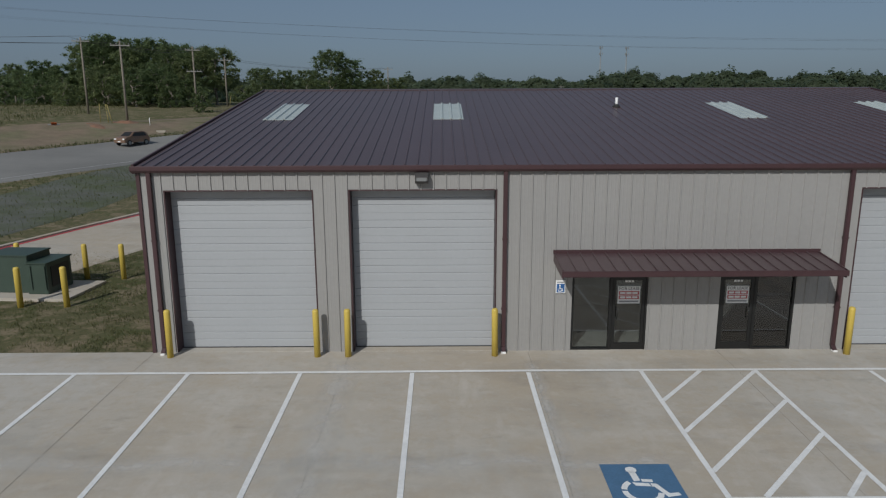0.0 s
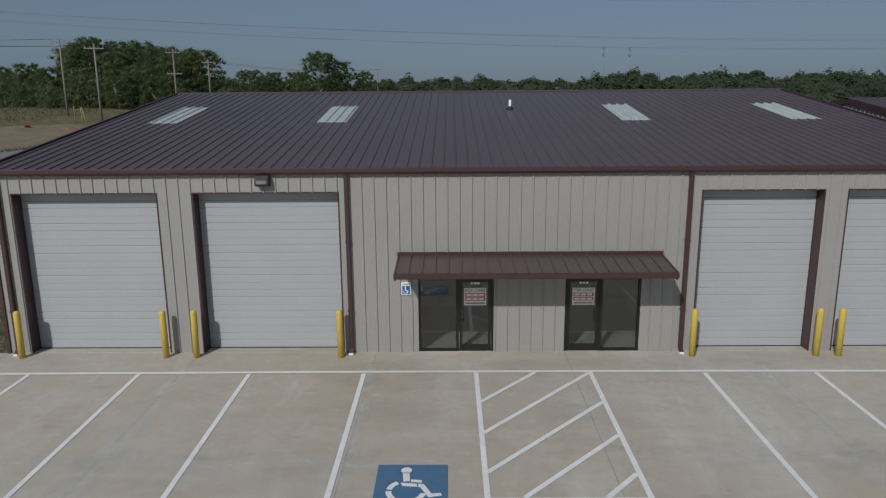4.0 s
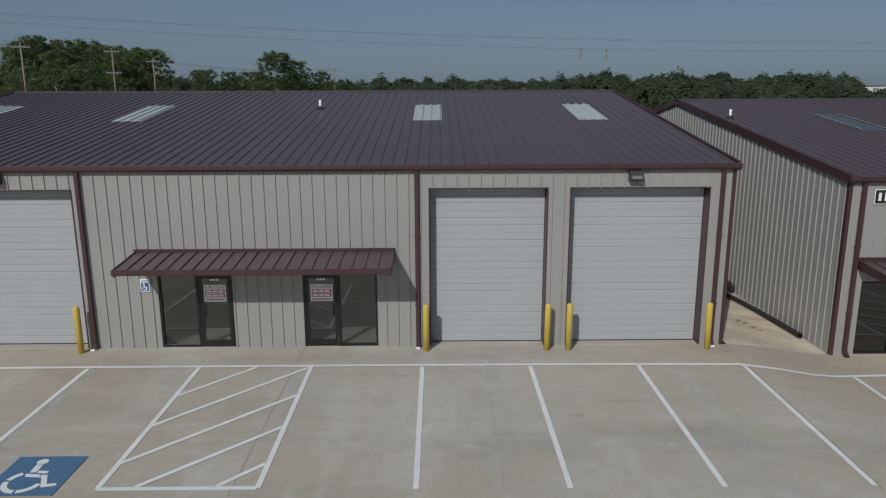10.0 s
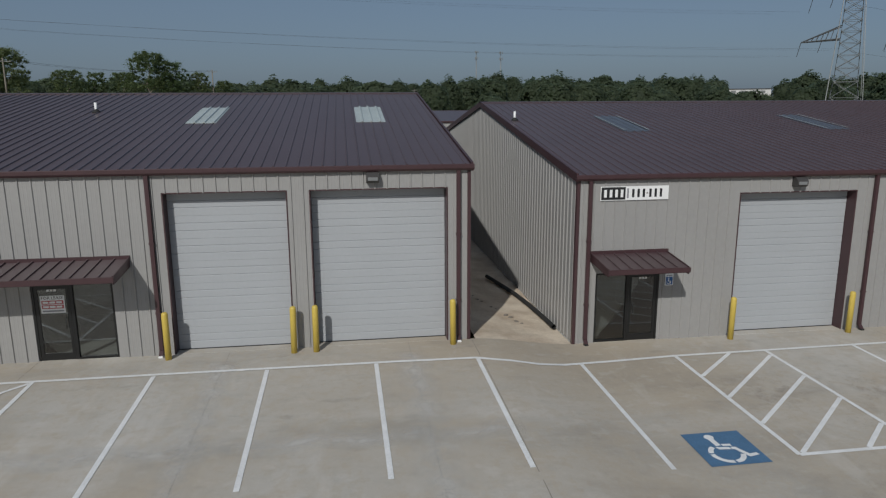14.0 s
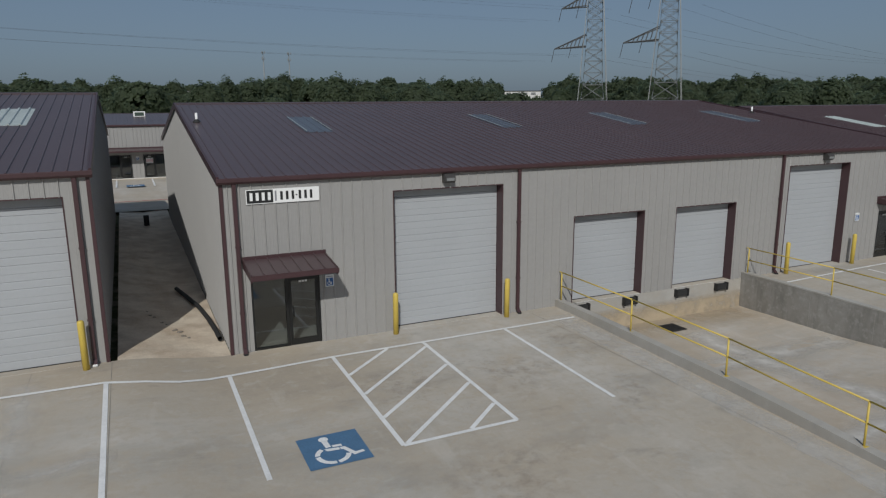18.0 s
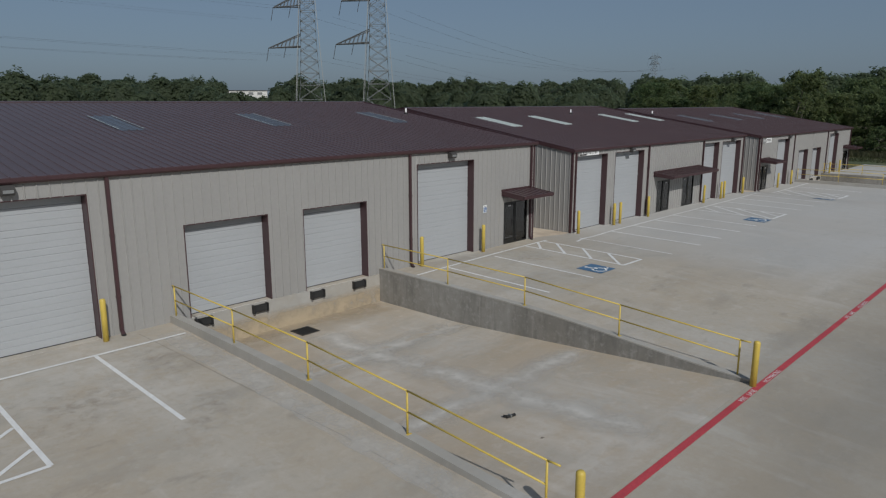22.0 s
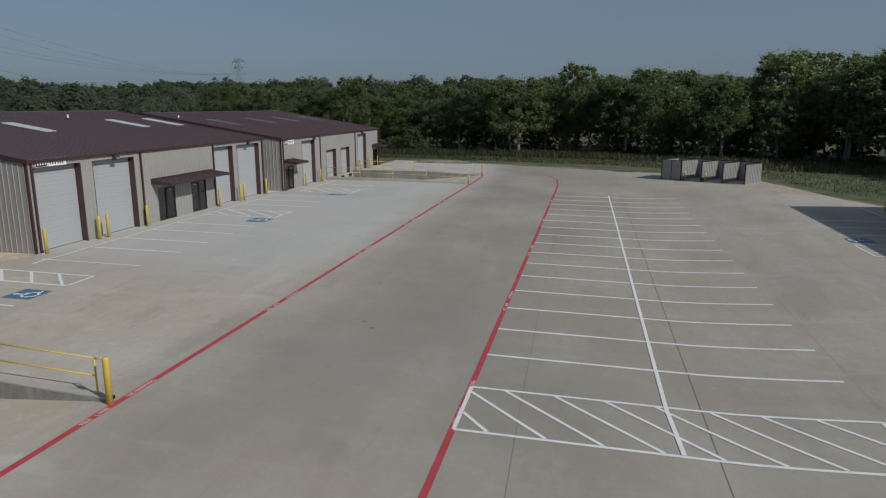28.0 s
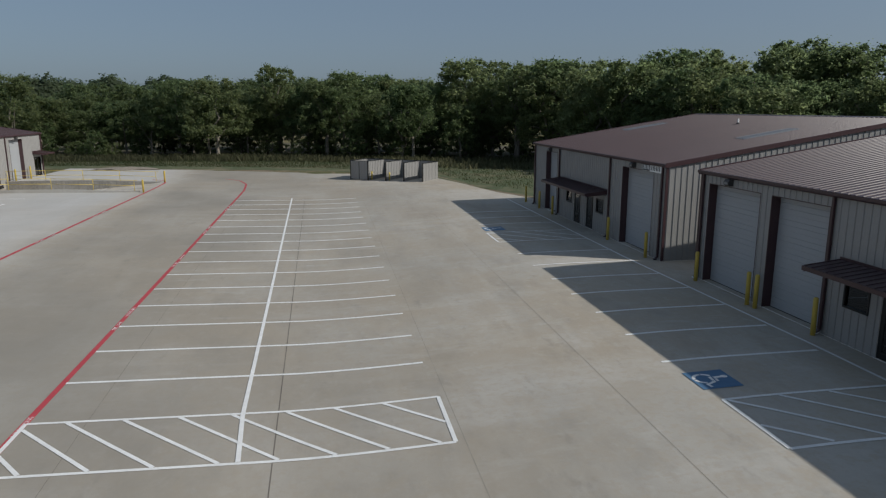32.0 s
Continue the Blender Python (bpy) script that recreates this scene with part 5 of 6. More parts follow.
# ---- gap between the first two buildings ----
vs, fs = [], []
gxs, gys = np.linspace(18.99, 21.9, 9), np.linspace(FRONT - 0.02, 46.5, 60)
for y in gys:
    for x in gxs:
        edge = 1 - abs((x - 20.45) / 1.5)
        vs.append((x, y, front_level(x) + (-0.075 - 0.34 * (x + 9) / 130 - front_level(x)) * smooth(40, 45.5, y) - 0.015 - (0.10 * edge - 0.04 * noise.noise(Vector((x * 1.3, y * 1.3, 0)))) * smooth(16.3, 18.5, y)))
fs = [(j * 9 + i, j * 9 + i + 1, j * 9 + i + 10, j * 9 + i + 9) for j in range(59) for i in range(8)]
tagged(raw("dirt_strip", vs, fs, DIRT), "pale sandy dirt between two buildings", "dirt", kind="structure")
alley = raw("alley_pavement", [(-9, 46, -0.06), (121, 46, -0.4), (121, 66, -0.2), (-9, 66, 0.1)], [(0, 1, 2, 3)], CONCRETE)
tagged(alley, "concrete rear alley between the building rows", "pavement", kind="structure")
curve = bpy.data.curves.new("hose", "CURVE")
curve.dimensions, curve.bevel_depth, curve.bevel_resolution = "3D", 0.075, 4
sp = curve.splines.new("POLY")
pts = [(21.76, 17.65, -0.24), (21.74, 18.6, -0.25), (21.66, 20.0, -0.25), (21.52, 21.5, -0.25), (21.25, 23.0, -0.24), (20.98, 24.2, -0.2)]
sp.points.add(len(pts) - 1)
for p, q in zip(sp.points, pts):
    p.co = (*q, 1)
hose = new("drain_hose", curve)
curve.materials.append(RUBBER)
tagged(hose, "black corrugated drain hose lying on dirt", "hose")
for x0_ in (52.5, 81.0):
    xs = x0_ + 1.8
    vs = [(x0_ + d, y, front_level(xs) - 0.08) for y in (FRONT, 60) for d in (0, 3.5)]
    tagged(raw("dirt_strip", vs, [(0, 1, 3, 2)], DIRT), "pale sandy dirt between two buildings", "dirt", kind="structure")
bm = bmesh.new()
tube(bm, (0, 0, 0), (0, 0, 0.6), 0.15, sides=14)
stub = thing("pipe_stub", pose(20.46, 40.0, -0.2), "dark upright drain pipe stub in dirt", "pipe")
part("pipe", bm, RUBBER, stub)


# ---- west side: lawn, drive, transformer, road, field ----
def ground_at(x, y):
    """Height of the ground sheet itself, between its grid lines."""
    i = min(len(gx) - 2, max(0, int(np.searchsorted(gx, x)) - 1))
    j = min(len(gy) - 2, max(0, int(np.searchsorted(gy, y)) - 1))
    f, g = (x - gx[i]) / (gx[i + 1] - gx[i]), (y - gy[j]) / (gy[j + 1] - gy[j])
    a, b, c, d = (sheet_level(gx[i + p], gy[j + q]) for q in (0, 1) for p in (0, 1))
    return (a * (1 - f) + b * f) * (1 - g) + (c * (1 - f) + d * f) * g


def draped(name, rows, mat, label, category, lift, level=ground_at, step=2.0):
    """A band that lies on the land: rows of (y, x0, x1)."""
    vs, n = [], 9
    out = []
    for (ya, a0, a1), (yb, b0, b1) in zip(rows, rows[1:]):
        m = max(1, int(abs(yb - ya) / step))
        out += [(ya + (yb - ya) * k / m, a0 + (b0 - a0) * k / m, a1 + (b1 - a1) * k / m) for k in range(m)]
    out.append(rows[-1])
    for y, a, b in out:
        out_ = 0.02 if b - a < 1 else 0.3
        vs += [(a - out_, y, level(a - out_, y) - 0.06)] + [(a + (b - a) * i / (n - 3), y, level(a + (b - a) * i / (n - 3), y) + lift) for i in range(n - 2)] + [(b + out_, y, level(b + out_, y) - 0.06)]
    fs = [(j * n + i, j * n + i + 1, j * n + n + i + 1, j * n + n + i) for j in range(len(out) - 1) for i in range(n - 1)]
    ob = raw(name, vs, fs, mat)
    return tagged(ob, label, category, kind="structure")


DRIVE = ((15.5, -27.0), (22, -23.0), (30, -20.6), (34, -19.45), (38.4, -18.05), (44, -16.4), (60, -12.5), (110, -9))
draped("drive", [(y, x, x + (10.8 if y < 20 else 6.4)) for y, x in DRIVE], CONCRETE, "pale concrete access drive beside the lawn", "drive", 0.05)
draped("kerb", [(y, x - 0.26, x) for y, x in DRIVE], CONCRETE, "concrete kerb along the drive", "kerb", 0.13)
draped("ditch", [(24, -31, -24.5), (32, -30.5, -22.5), (40, -29.5, -21.5), (50, -28.5, -21.0), (62, -25.5, -20.5), (72, -23, -20)], DITCH, "grey-olive dry weeds in a shallow ditch", "ditch", 0.035)
draped("kerb_paint", [(y, x + 0.03, x + 0.24) for y, x in DRIVE[:-1]], RED, "red painted drive edge", "road marking", 0.056)


def road_left(y):
    return -40.3 + (0.67 if y > 61 else 0.5) * (y - 61.1)


def road_right(y):
    return -31.8 + 0.53 * (y - 47.5)


ROAD_ROWS = [(y, road_left(y), road_right(y)) for y in (-60, -20, 20, 36, 44, 52, 56, 60, 64, 68, 72, 76, 84, 100, 120, 140)]
draped("road", ROAD_ROWS, ASPHALT, "worn grey two-lane asphalt road", "road", 0.055)
draped("road_line", [(y, b - 1.5, b - 1.4) for y, a, b in ROAD_ROWS], FADED_LINE, "worn white road edge line", "road marking", 0.062)
draped("bare_soil", [(y, a - 13 - 3 * math.sin(y / 9), a - 0.4) for y, a, b in ROAD_ROWS if -10 < y < 130], RED_DIRT, "reddish bare soil bank beside the road", "soil", 0.035)

trans = thing("transformer", pose(-15.0, 22.75, -0.02, 0, 0, -4) @ Matrix.Diagonal((0.87, 0.87, 0.87, 1)), "dark green pad-mounted electrical transformer on a concrete pad", "transformer")
part("pad", boxes((-2.0, 2.1, -1.35, 1.55, -0.16, 0.045), bevel=0.012), CONCRETE, trans, "concrete pad")
part("tank", boxes((-1.75, 0.10, -0.55, 0.95, 0.045, 1.57), bevel=0.02), GREEN_BOX, trans)
part("tank_lid", boxes((-1.80, 0.15, -0.60, 1.0, 1.57, 1.63), bevel=0.015), GREEN_BOX, trans)
cab = part("cabinet", boxes((0.10, 0.98, -0.72, 0.95, 0.045, 1.30), bevel=0.02), GREEN_BOX, trans)
part("lid", boxes((0.11, 1.03, -0.77, 1.0, 1.30, 1.36), bevel=0.015), GREEN_BOX, cab)
part("louvre_panel", boxes((0.98, 1.005, -0.45, 0.75, 0.3, 1.15), bevel=0.008), BLACK, cab, "dark recessed access panel")
part("hinge_strip", boxes((0.3, 0.34, -0.77, -0.75, 0.25, 1.25), (0.9, 0.94, -0.77, -0.75, 0.25, 1.25)), GREEN_BOX, cab)
for x, y in ((-14.48, 20.85), (-12.94, 20.9), (-14.15, 24.64), (-12.7, 24.6), (-16.9, 24.9)):
    bollard(x, y, land_level(x, y) + 0.05, 1.35, 0.1, "yellow painted steel bollard beside the transformer", "transformer bollards")


def car(m):
    root = thing("car", m, "small copper-brown hatchback on the road", "car")
    paint = material("copper car paint", (0.23, 0.145, 0.10), 0.35, 0.3)
    side = [(-1.8, 0.35), (-1.85, 0.75), (-1.7, 0.95), (-1.45, 1.40), (-0.9, 1.53), (0.35, 1.50), (1.0, 1.02), (1.65, 0.88), (1.85, 0.65), (1.85, 0.32)]
    bm = bmesh.new()
    rings = []
    for y, inset in ((-0.80, 0.10), (-0.76, 0.0), (0.76, 0.0), (0.80, 0.10)):
        rings.append([bm.verts.new((x * (1 - inset * 0.3), y * (0.86 if z > 1.1 else 1.0), z - (inset * 0.3 if z > 1 else -inset * 0.2))) for x, z in side])
    for a, b in zip(rings, rings[1:]):
        for i in range(len(side)):
            j = (i + 1) % len(side)
            bm.faces.new((a[i], a[j], b[j], b[i]))
    bm.faces.new(rings[0][::-1])
    bm.faces.new(rings[-1])
    body = part("body", bm, paint, root)
    for s in (-1, 1):
        y = s * 0.795
        vs = [(x, y + s * 0.012 - s * (0.09 if z > 1.1 else 0.0), z) for x, z in ((-1.35, 1.02), (0.78, 1.02), (0.28, 1.42), (-1.15, 1.40))]
        raw("side_window", vs, [(0, 1, 2, 3)], BLACK, body)
        part("headlight", boxes((1.72, 1.87, s * 0.62 - 0.15, s * 0.62 + 0.15, 0.66, 0.80), bevel=0.02), WHITE, body)
        for x in (-1.2, 1.2):
            bm = bmesh.new()
            tube(bm, (x, s * 0.70, 0.31), (x, s * 0.86, 0.31), 0.31, sides=20)
            wheel = part("wheel", bm, RUBBER, root)
            bm = bmesh.new()
            tube(bm, (x, s * 0.862, 0.31), (x, s * 0.875, 0.31), 0.2, sides=16)
            part("rim", bm, GALV, wheel)
    raw("windscreen", [(1.02, -0.62, 1.05), (1.02, 0.62, 1.05), (0.42, 0.55, 1.47), (0.42, -0.55, 1.47)], [(0, 1, 2, 3)], BLACK, body)
    part("bumper", boxes((1.78, 1.9, -0.72, 0.72, 0.33, 0.55), bevel=0.04), paint, body)
    part("plate_bar", boxes((1.9, 1.91, -0.2, 0.2, 0.42, 0.52)), WHITE, body)


car(pose(-31.7, 69.0, ground_at(-31.7, 69.0) + 0.06, 0, 0, 248) @ Matrix.Diagonal((0.9, 0.9, 0.9, 1)))


# ---- waste enclosure ----
def enclosure(x, y, z, turn):
    root = thing("waste_enclosure", pose(x, y, z, 0, 0, turn), "grey ribbed metal waste enclosure with open bays", "enclosure")
    n, h, w, deep = 4, 2.1, 2.3, 3.3
    for k in range(n + 1):
        a = k * w
        d = part("divider", boxes((a - 0.02, a + 0.02, 0.06, deep, 0.1, h)), SIDING, root, "grey ribbed side wall")
        for q in np.arange(0.2, deep - 0.1, RIB):
            part("rib", boxes((a - 0.06, a - 0.02, q, q + 0.05, 0.12, h - 0.02)), SIDING, d)
            part("rib", boxes((a + 0.02, a + 0.06, q, q + 0.05, 0.12, h - 0.02)), SIDING, d)
        part("cap", boxes((a - 0.045, a + 0.045, 0.06, deep, h, h + 0.07), (a - 0.05, a + 0.05, -0.05, 0.06, 0, h + 0.07), (a - 0.045, a + 0.045, 0.06, deep, 0.03, 0.1)), DARK, d, "dark steel edge frame")
    for a, b in ((0.06, 1.11), (1.19, 2.24)):
        g = part("gate", boxes((a, b, -0.04, 0.0, 0.12, h)), SIDING, root, "grey ribbed gate leaf")
        for q in np.arange(a + 0.1, b - 0.08, RIB):
            part("rib", boxes((q, q + 0.06, -0.07, -0.04, 0.14, h - 0.02)), SIDING, g)
        part("gate_frame", boxes((a - 0.03, a, -0.05, 0.01, 0.08, h + 0.04), (b, b + 0.03, -0.05, 0.01, 0.08, h + 0.04), (a, b, -0.05, 0.01, h, h + 0.04)), DARK, g)
    part("back", boxes((0, n * w, deep, deep + 0.06, 0.1, h)), SIDING, root, "grey ribbed back wall")
    part("back_cap", boxes((0, n * w, deep - 0.02, deep + 0.08, h, h + 0.07)), DARK, root)
    part("pad", boxes((-0.4, n * w + 0.4, -0.5, deep + 0.4, -0.2, 0.03)), CONCRETE, root, "concrete pad")
    for a in (w + 0.3, 2 * w + 0.3):
        bm = bmesh.new()
        tube(bm, (a, 0.3, 0), (a, 0.3, 1.0), 0.08)
        part("guard_post", bm, YELLOW, root, "yellow guard post")


enclosure(104.8, -18.2, lot_level(104, -19) - 0.02, -128)
stump = thing("dirt_mound", pose(118, 9, -0.9), "low heap of dark brown brush and soil on grass", "soil heap")
bm = bmesh.new()
bmesh.ops.create_icosphere(bm, subdivisions=3, radius=1.0)
for v in bm.verts:
    v.co = Vector((v.co.x * 1.0, v.co.y * 4.0, max(0, v.co.z) * 0.4)) * (1 + 0.3 * noise.noise(v.co * 2.3))
part("heap", bm, BARK, stump)
edge_y = np.linspace(-58, 16, 60)
vs = []
for y in edge_y:
    x = float(np.interp(y, *zip(*EAST)))
    z = lot_level(x, y)
    wide = 1.0 + 0.7 * math.sin(y * 0.9) * math.sin(y * 0.37) + 2.2 * smooth(-12, -20, y) * smooth(-34, -26, y)
    vs += [(x - 0.4, y, z - 0.02), (x + 0.1, y, z - 0.015), (x + wide, y, -0.92), (x + wide + 1, y, -1.2)]
tagged(raw("soil_edge", vs, [(4 * k + i, 4 * k + i + 1, 4 * k + 5 + i, 4 * k + 4 + i) for k in range(59) for i in range(3)], RED_DIRT), "strip of bare reddish soil at the pavement edge", "soil", kind="structure")


# ---- small things by the road and in the rear alley ----
FADED = material("sun-faded yellow plastic", (0.36, 0.29, 0.10), 0.7, spread=0.2)


def guard(x, y, lean, turn):
    bm = bmesh.new()
    tube(bm, (0, 0, 0), (0, 0, 2.2), 0.035)
    root = thing("guy_guard", pose(x, y, land_level(x, y), lean, 0, turn), "faded yellow guy-wire guard leaning on grass", "guy guard", "guy guards")
    part("sleeve", bm, FADED, root)


for x, y, lean, turn in ((-40.2, 80.2, 12, 30), (-39.4, 80.4, -14, 40), (-38.9, 80.3, -18, 60), (-35.2, 114, 14, 60)):
    guard(x, y, lean, turn)
ORANGE = material("orange safety plastic", (0.55, 0.13, 0.03), 0.6)
# tipped-over traffic cone, simplified to a flat panel and a bar
cone_root = thing("tipped_cone", pose(-43.6, 76.4, land_level(-43.6, 76.4) + 0.1, 62, 0, 30), "tipped-over orange traffic cone on bare soil, built as a panel", "road sign")
part("panel", boxes((-0.28, 0.28, -0.02, 0.02, 0, 0.5), bevel=0.01), ORANGE, cone_root)
part("stand", boxes((-0.6, 0.6, -0.05, 0.05, -0.12, -0.02)), GALV, cone_root)
bm = bmesh.new()
tube(bm, (0, 0, 0), (0, 0, 0.95), 0.035)
marker = thing("marker_post", pose(-34.6, 80.5, land_level(-34.6, 80.5)), "slim white marker post beside the culvert", "marker post")
part("post", bm, WHITE, marker)
culvert = thing("culvert", pose(-32.2, 77.6, land_level(-32.2, 77.6) - 0.1, 0, 0, 25) @ Matrix.Diagonal((0.5, 0.5, 0.6, 1)), "pale concrete culvert headwall in grass", "culvert")
part("headwall", boxes((-1.0, 1.0, -0.12, 0.12, 0, 0.5), bevel=0.03), CONCRETE, culvert)
part("apron", boxes((-0.8, 0.8, -1.0, -0.12, 0, 0.2), bevel=0.02), CONCRETE, culvert)
for y, w in ((50.5, 0.15), (57.0, 0.15)):
    tagged(raw("alley_fire_lane", [(-9, y, 0.02), (60, y, -0.14), (60, y + w, -0.14), (-9, y + w, 0.02)], [(0, 1, 2, 3)], RED), "red painted fire lane stripe", "road marking", "fire lane stripes")
for x in (18.72, 21.66):
    tagged(raw("parking_line", [(x, 59.4, 0.06), (x + 0.14, 59.4, 0.06), (x + 0.14, 65.0, 0.11), (x, 65.0, 0.11)], [(0, 1, 2, 3)], LINE), "white painted parking line on concrete", "parking line", "parking lines")
unit = thing("rooftop_unit", pose(21.4, 75.5, 0.15 + 4.83 + 0.062 * 9.5) @ Matrix.Diagonal((0.8, 0.8, 0.7, 1)), "white rooftop air-conditioning unit", "air conditioner")
part("cabinet", boxes((-0.7, 0.7, -0.5, 0.5, 0, 0.75), bevel=0.02), WHITE, unit)
part("grille", boxes((-0.55, 0.55, -0.52, -0.5, 0.12, 0.62)), GREEN_BOX, unit)
WHITE_BLOCK = thing("distant_building", pose(199, 292, 5.0, 0, 0, -32), "low white building far behind the woods", "building")
part("wall", boxes((-9, 9, -5, 5, 0, 7.4)), PALE_FLOOR, WHITE_BLOCK)
for k in range(4):
    part("window", boxes((-7.5 + k * 4, -5.3 + k * 4, -5.04, -5.0, 5.6, 6.8)), LENS, WHITE_BLOCK)
part("roof", boxes((-9.3, 9.3, -5.3, 5.3, 7.4, 7.7)), LAMP_GREY, WHITE_BLOCK)


access_mark(20.25, 59.9, 1.4, level=lambda x, y: 0.035 + (y - 46) * 0.003)


# ---- trees ----
def crown_data(rng, height, width, clumps, leaves, leaf, low=0.28):
    """Many small leaf faces gathered in clumps of uneven size round a domed, broken outline."""
    c = []
    for _ in range(clumps):
        a, r = rng.uniform(0, 2 * np.pi), math.sqrt(rng.uniform(0.02, 1))
        h = rng.uniform(low, 1.0)
        reach = (1 - ((h - 0.5) / 0.62) ** 2) ** 0.5 if abs(h - 0.5) < 0.62 else 0.1
        reach *= rng.uniform(0.72, 1.12)
        c.append((0.5 * width * r * reach * np.cos(a), 0.5 * width * r * reach * np.sin(a), h * height, rng.uniform(0.035, 0.105) * width))
    c = np.array(c)
    n = clumps * leaves
    who = np.repeat(np.arange(clumps), leaves)
    d = rng.normal(size=(n, 3))
    d /= np.linalg.norm(d, axis=1)[:, None]
    rad = c[who, 3] * np.clip(np.abs(rng.normal(0.78, 0.42, n)), 0, 1.5)
    p = c[who, :3] + d * rad[:, None] * [1, 1, 0.8]
    nrm = d * 0.6 + rng.normal(size=(n, 3)) * 0.55 + [0, 0, 0.35]
    nrm /= np.linalg.norm(nrm, axis=1)[:, None]
    t = np.cross(nrm, rng.normal(size=(n, 3)))
    t /= np.linalg.norm(t, axis=1)[:, None]
    b = np.cross(nrm, t)
    s = (leaf * rng.uniform(0.6, 1.3, n) * np.where(rad < 0.6 * c[who, 3], 1.45, 0.72))[:, None]
    tri = np.stack([p - t * s * 0.55 - b * s * 0.3, p + t * s * 0.6 - b * s * 0.25, p + b * s * 0.7], 1)
    return tri.reshape(-1, 3), c


def leaf_mesh(name, verts, mat, sides=3):
    mesh = bpy.data.meshes.new(name)
    n = len(verts) // sides
    mesh.from_pydata(verts.tolist(), [], np.arange(n * sides).reshape(-1, sides).tolist())
    mesh.update()
    mesh.materials.append(mat)
    return mesh


def tree_kind(seed, height, width, clumps=205, leaves=48, leaf=0.29, low=0.3, trunks=1):
    rng = np.random.default_rng(seed)
    verts, c = crown_data(rng, height, width, clumps, leaves, leaf, low)
    crown = leaf_mesh("crown", verts, LEAF)
    bm = bmesh.new()
    for q in range(trunks):
        ox, oy = (rng.normal(0, 0.5), rng.normal(0, 0.5)) if trunks > 1 else (0, 0)
        p, r = Vector((ox, oy, -0.5)), height * 0.018 + 0.06
        for k in range(6):
            e = Vector((ox + rng.normal(0, 0.22) * (k + 1) * 0.5, oy + rng.normal(0, 0.22) * (k + 1) * 0.5, height * (0.13 * (k + 1))))
            tube(bm, p, e, r, r * 0.82, 8, False)
            if k > 0:
                near = c[rng.integers(len(c))]
                tip = Vector((near[0], near[1], max(near[2], e.z + 0.5)))
                midp = e.lerp(tip, 0.5) + Vector((0, 0, 0.3))
                tube(bm, e, midp, r * 0.5, r * 0.32, 6, False)
                tube(bm, midp, tip, r * 0.32, r * 0.1, 5, False)
            p, r = e, r * 0.82
    trunk = bpy.data.meshes.new("trunk")
    bm.to_mesh(trunk)
    bm.free()
    trunk.materials.append(BARK)
    return crown, trunk


KINDS = [tree_kind(11, 12.5, 9.5, 185), tree_kind(12, 14.0, 9.0, 190, low=0.36), tree_kind(13, 11.0, 8.0, 160, low=0.22), tree_kind(14, 13.0, 11.0, 205, 48, 0.30), tree_kind(15, 9.0, 7.0, 115, 42, 0.27, 0.12), tree_kind(16, 15.0, 8.5, 185, 48, 0.29, 0.40, 2), tree_kind(17, 5.5, 6.5, 80, 38, 0.27, 0.02)]


def tree(x, y, z, kind, scale, turn, label="leafy green oak in a dense wood edge", group="wood edge trees"):
    root = thing("tree", pose(x, y, z, 0, 0, turn), label, "tree", group)
    root.scale = (scale * random.uniform(0.95, 1.35), scale * random.uniform(0.95, 1.35), scale)
    crown, trunk = KINDS[kind]
    for name, mesh in (("trunk", trunk), ("crown", crown)):
        ob = new(name, mesh)
        ob.parent = root
    return root


rng = random.Random(5)
# wood edge beyond the yard's east end
for k in range(64):
    y = 62 - k * 2.35 + rng.uniform(-1.2, 1.2)
    edge = float(np.interp(y, (-90, -60, -40, -10, 20, 60), (92, 112, 128, 138, 141, 150)))
    x = edge + rng.choice((0, 4, 9)) + rng.uniform(-2, 2)
    tree(x, y, -1.1, rng.choice((0, 1, 2, 3, 5, 1, 3)), rng.uniform(0.60, 0.90) * (1 + 0.25 * smooth(25, -50, y)), rng.uniform(0, 360))
for k in range(30):
    y = 60 - k * 4.9 + rng.uniform(-1.2, 1.2)
    edge = float(np.interp(y, (-90, -60, -40, -10, 20, 60), (92, 112, 128, 138, 141, 150)))
    tree(edge + rng.uniform(14, 26), y, -1.1, rng.choice((0, 1, 3, 5)), rng.uniform(0.72, 0.92) * (1 + 0.26 * smooth(10, -60, y)), rng.uniform(0, 360))
# taller wood south of the opposite row
for k in range(40):
    x = 102 - k * 2.2 + rng.uniform(-1, 1)
    tree(x, -68 - rng.uniform(0, 12) - (k % 2) * 5, -1.2, rng.choice((0, 1, 3, 5)), rng.uniform(0.74, 0.95) * (1 - 0.34 * smooth(98, 74, x)), rng.uniform(0, 360))
# tall trees closing in behind the south row's east end
for k in range(15):
    x = 88 + 2.0 * k + rng.uniform(-1, 1)
    tree(x, -57 + 0.5 * k + rng.uniform(-2.5, 1.5) - (k % 2) * 4, -1.2, rng.choice((0, 1, 3, 5)), rng.uniform(0.82, 1.0) * (1 - 0.16 * smooth(108, 92, x)), rng.uniform(0, 360))
# scrub at the wood's foot
for k in range(66):
    y = 50 - k * 1.9 + rng.uniform(-1.5, 1.5)
    edge = float(np.interp(y, (-90, -60, -40, -10, 20, 60), (92, 112, 128, 138, 141, 150)))
    tree(edge + rng.uniform(-2, 13), y, -1.2, rng.choice((6, 4, 6)), rng.uniform(0.45, 0.95), rng.uniform(0, 360), "low green shrub at a wood edge", "wood edge shrubs")
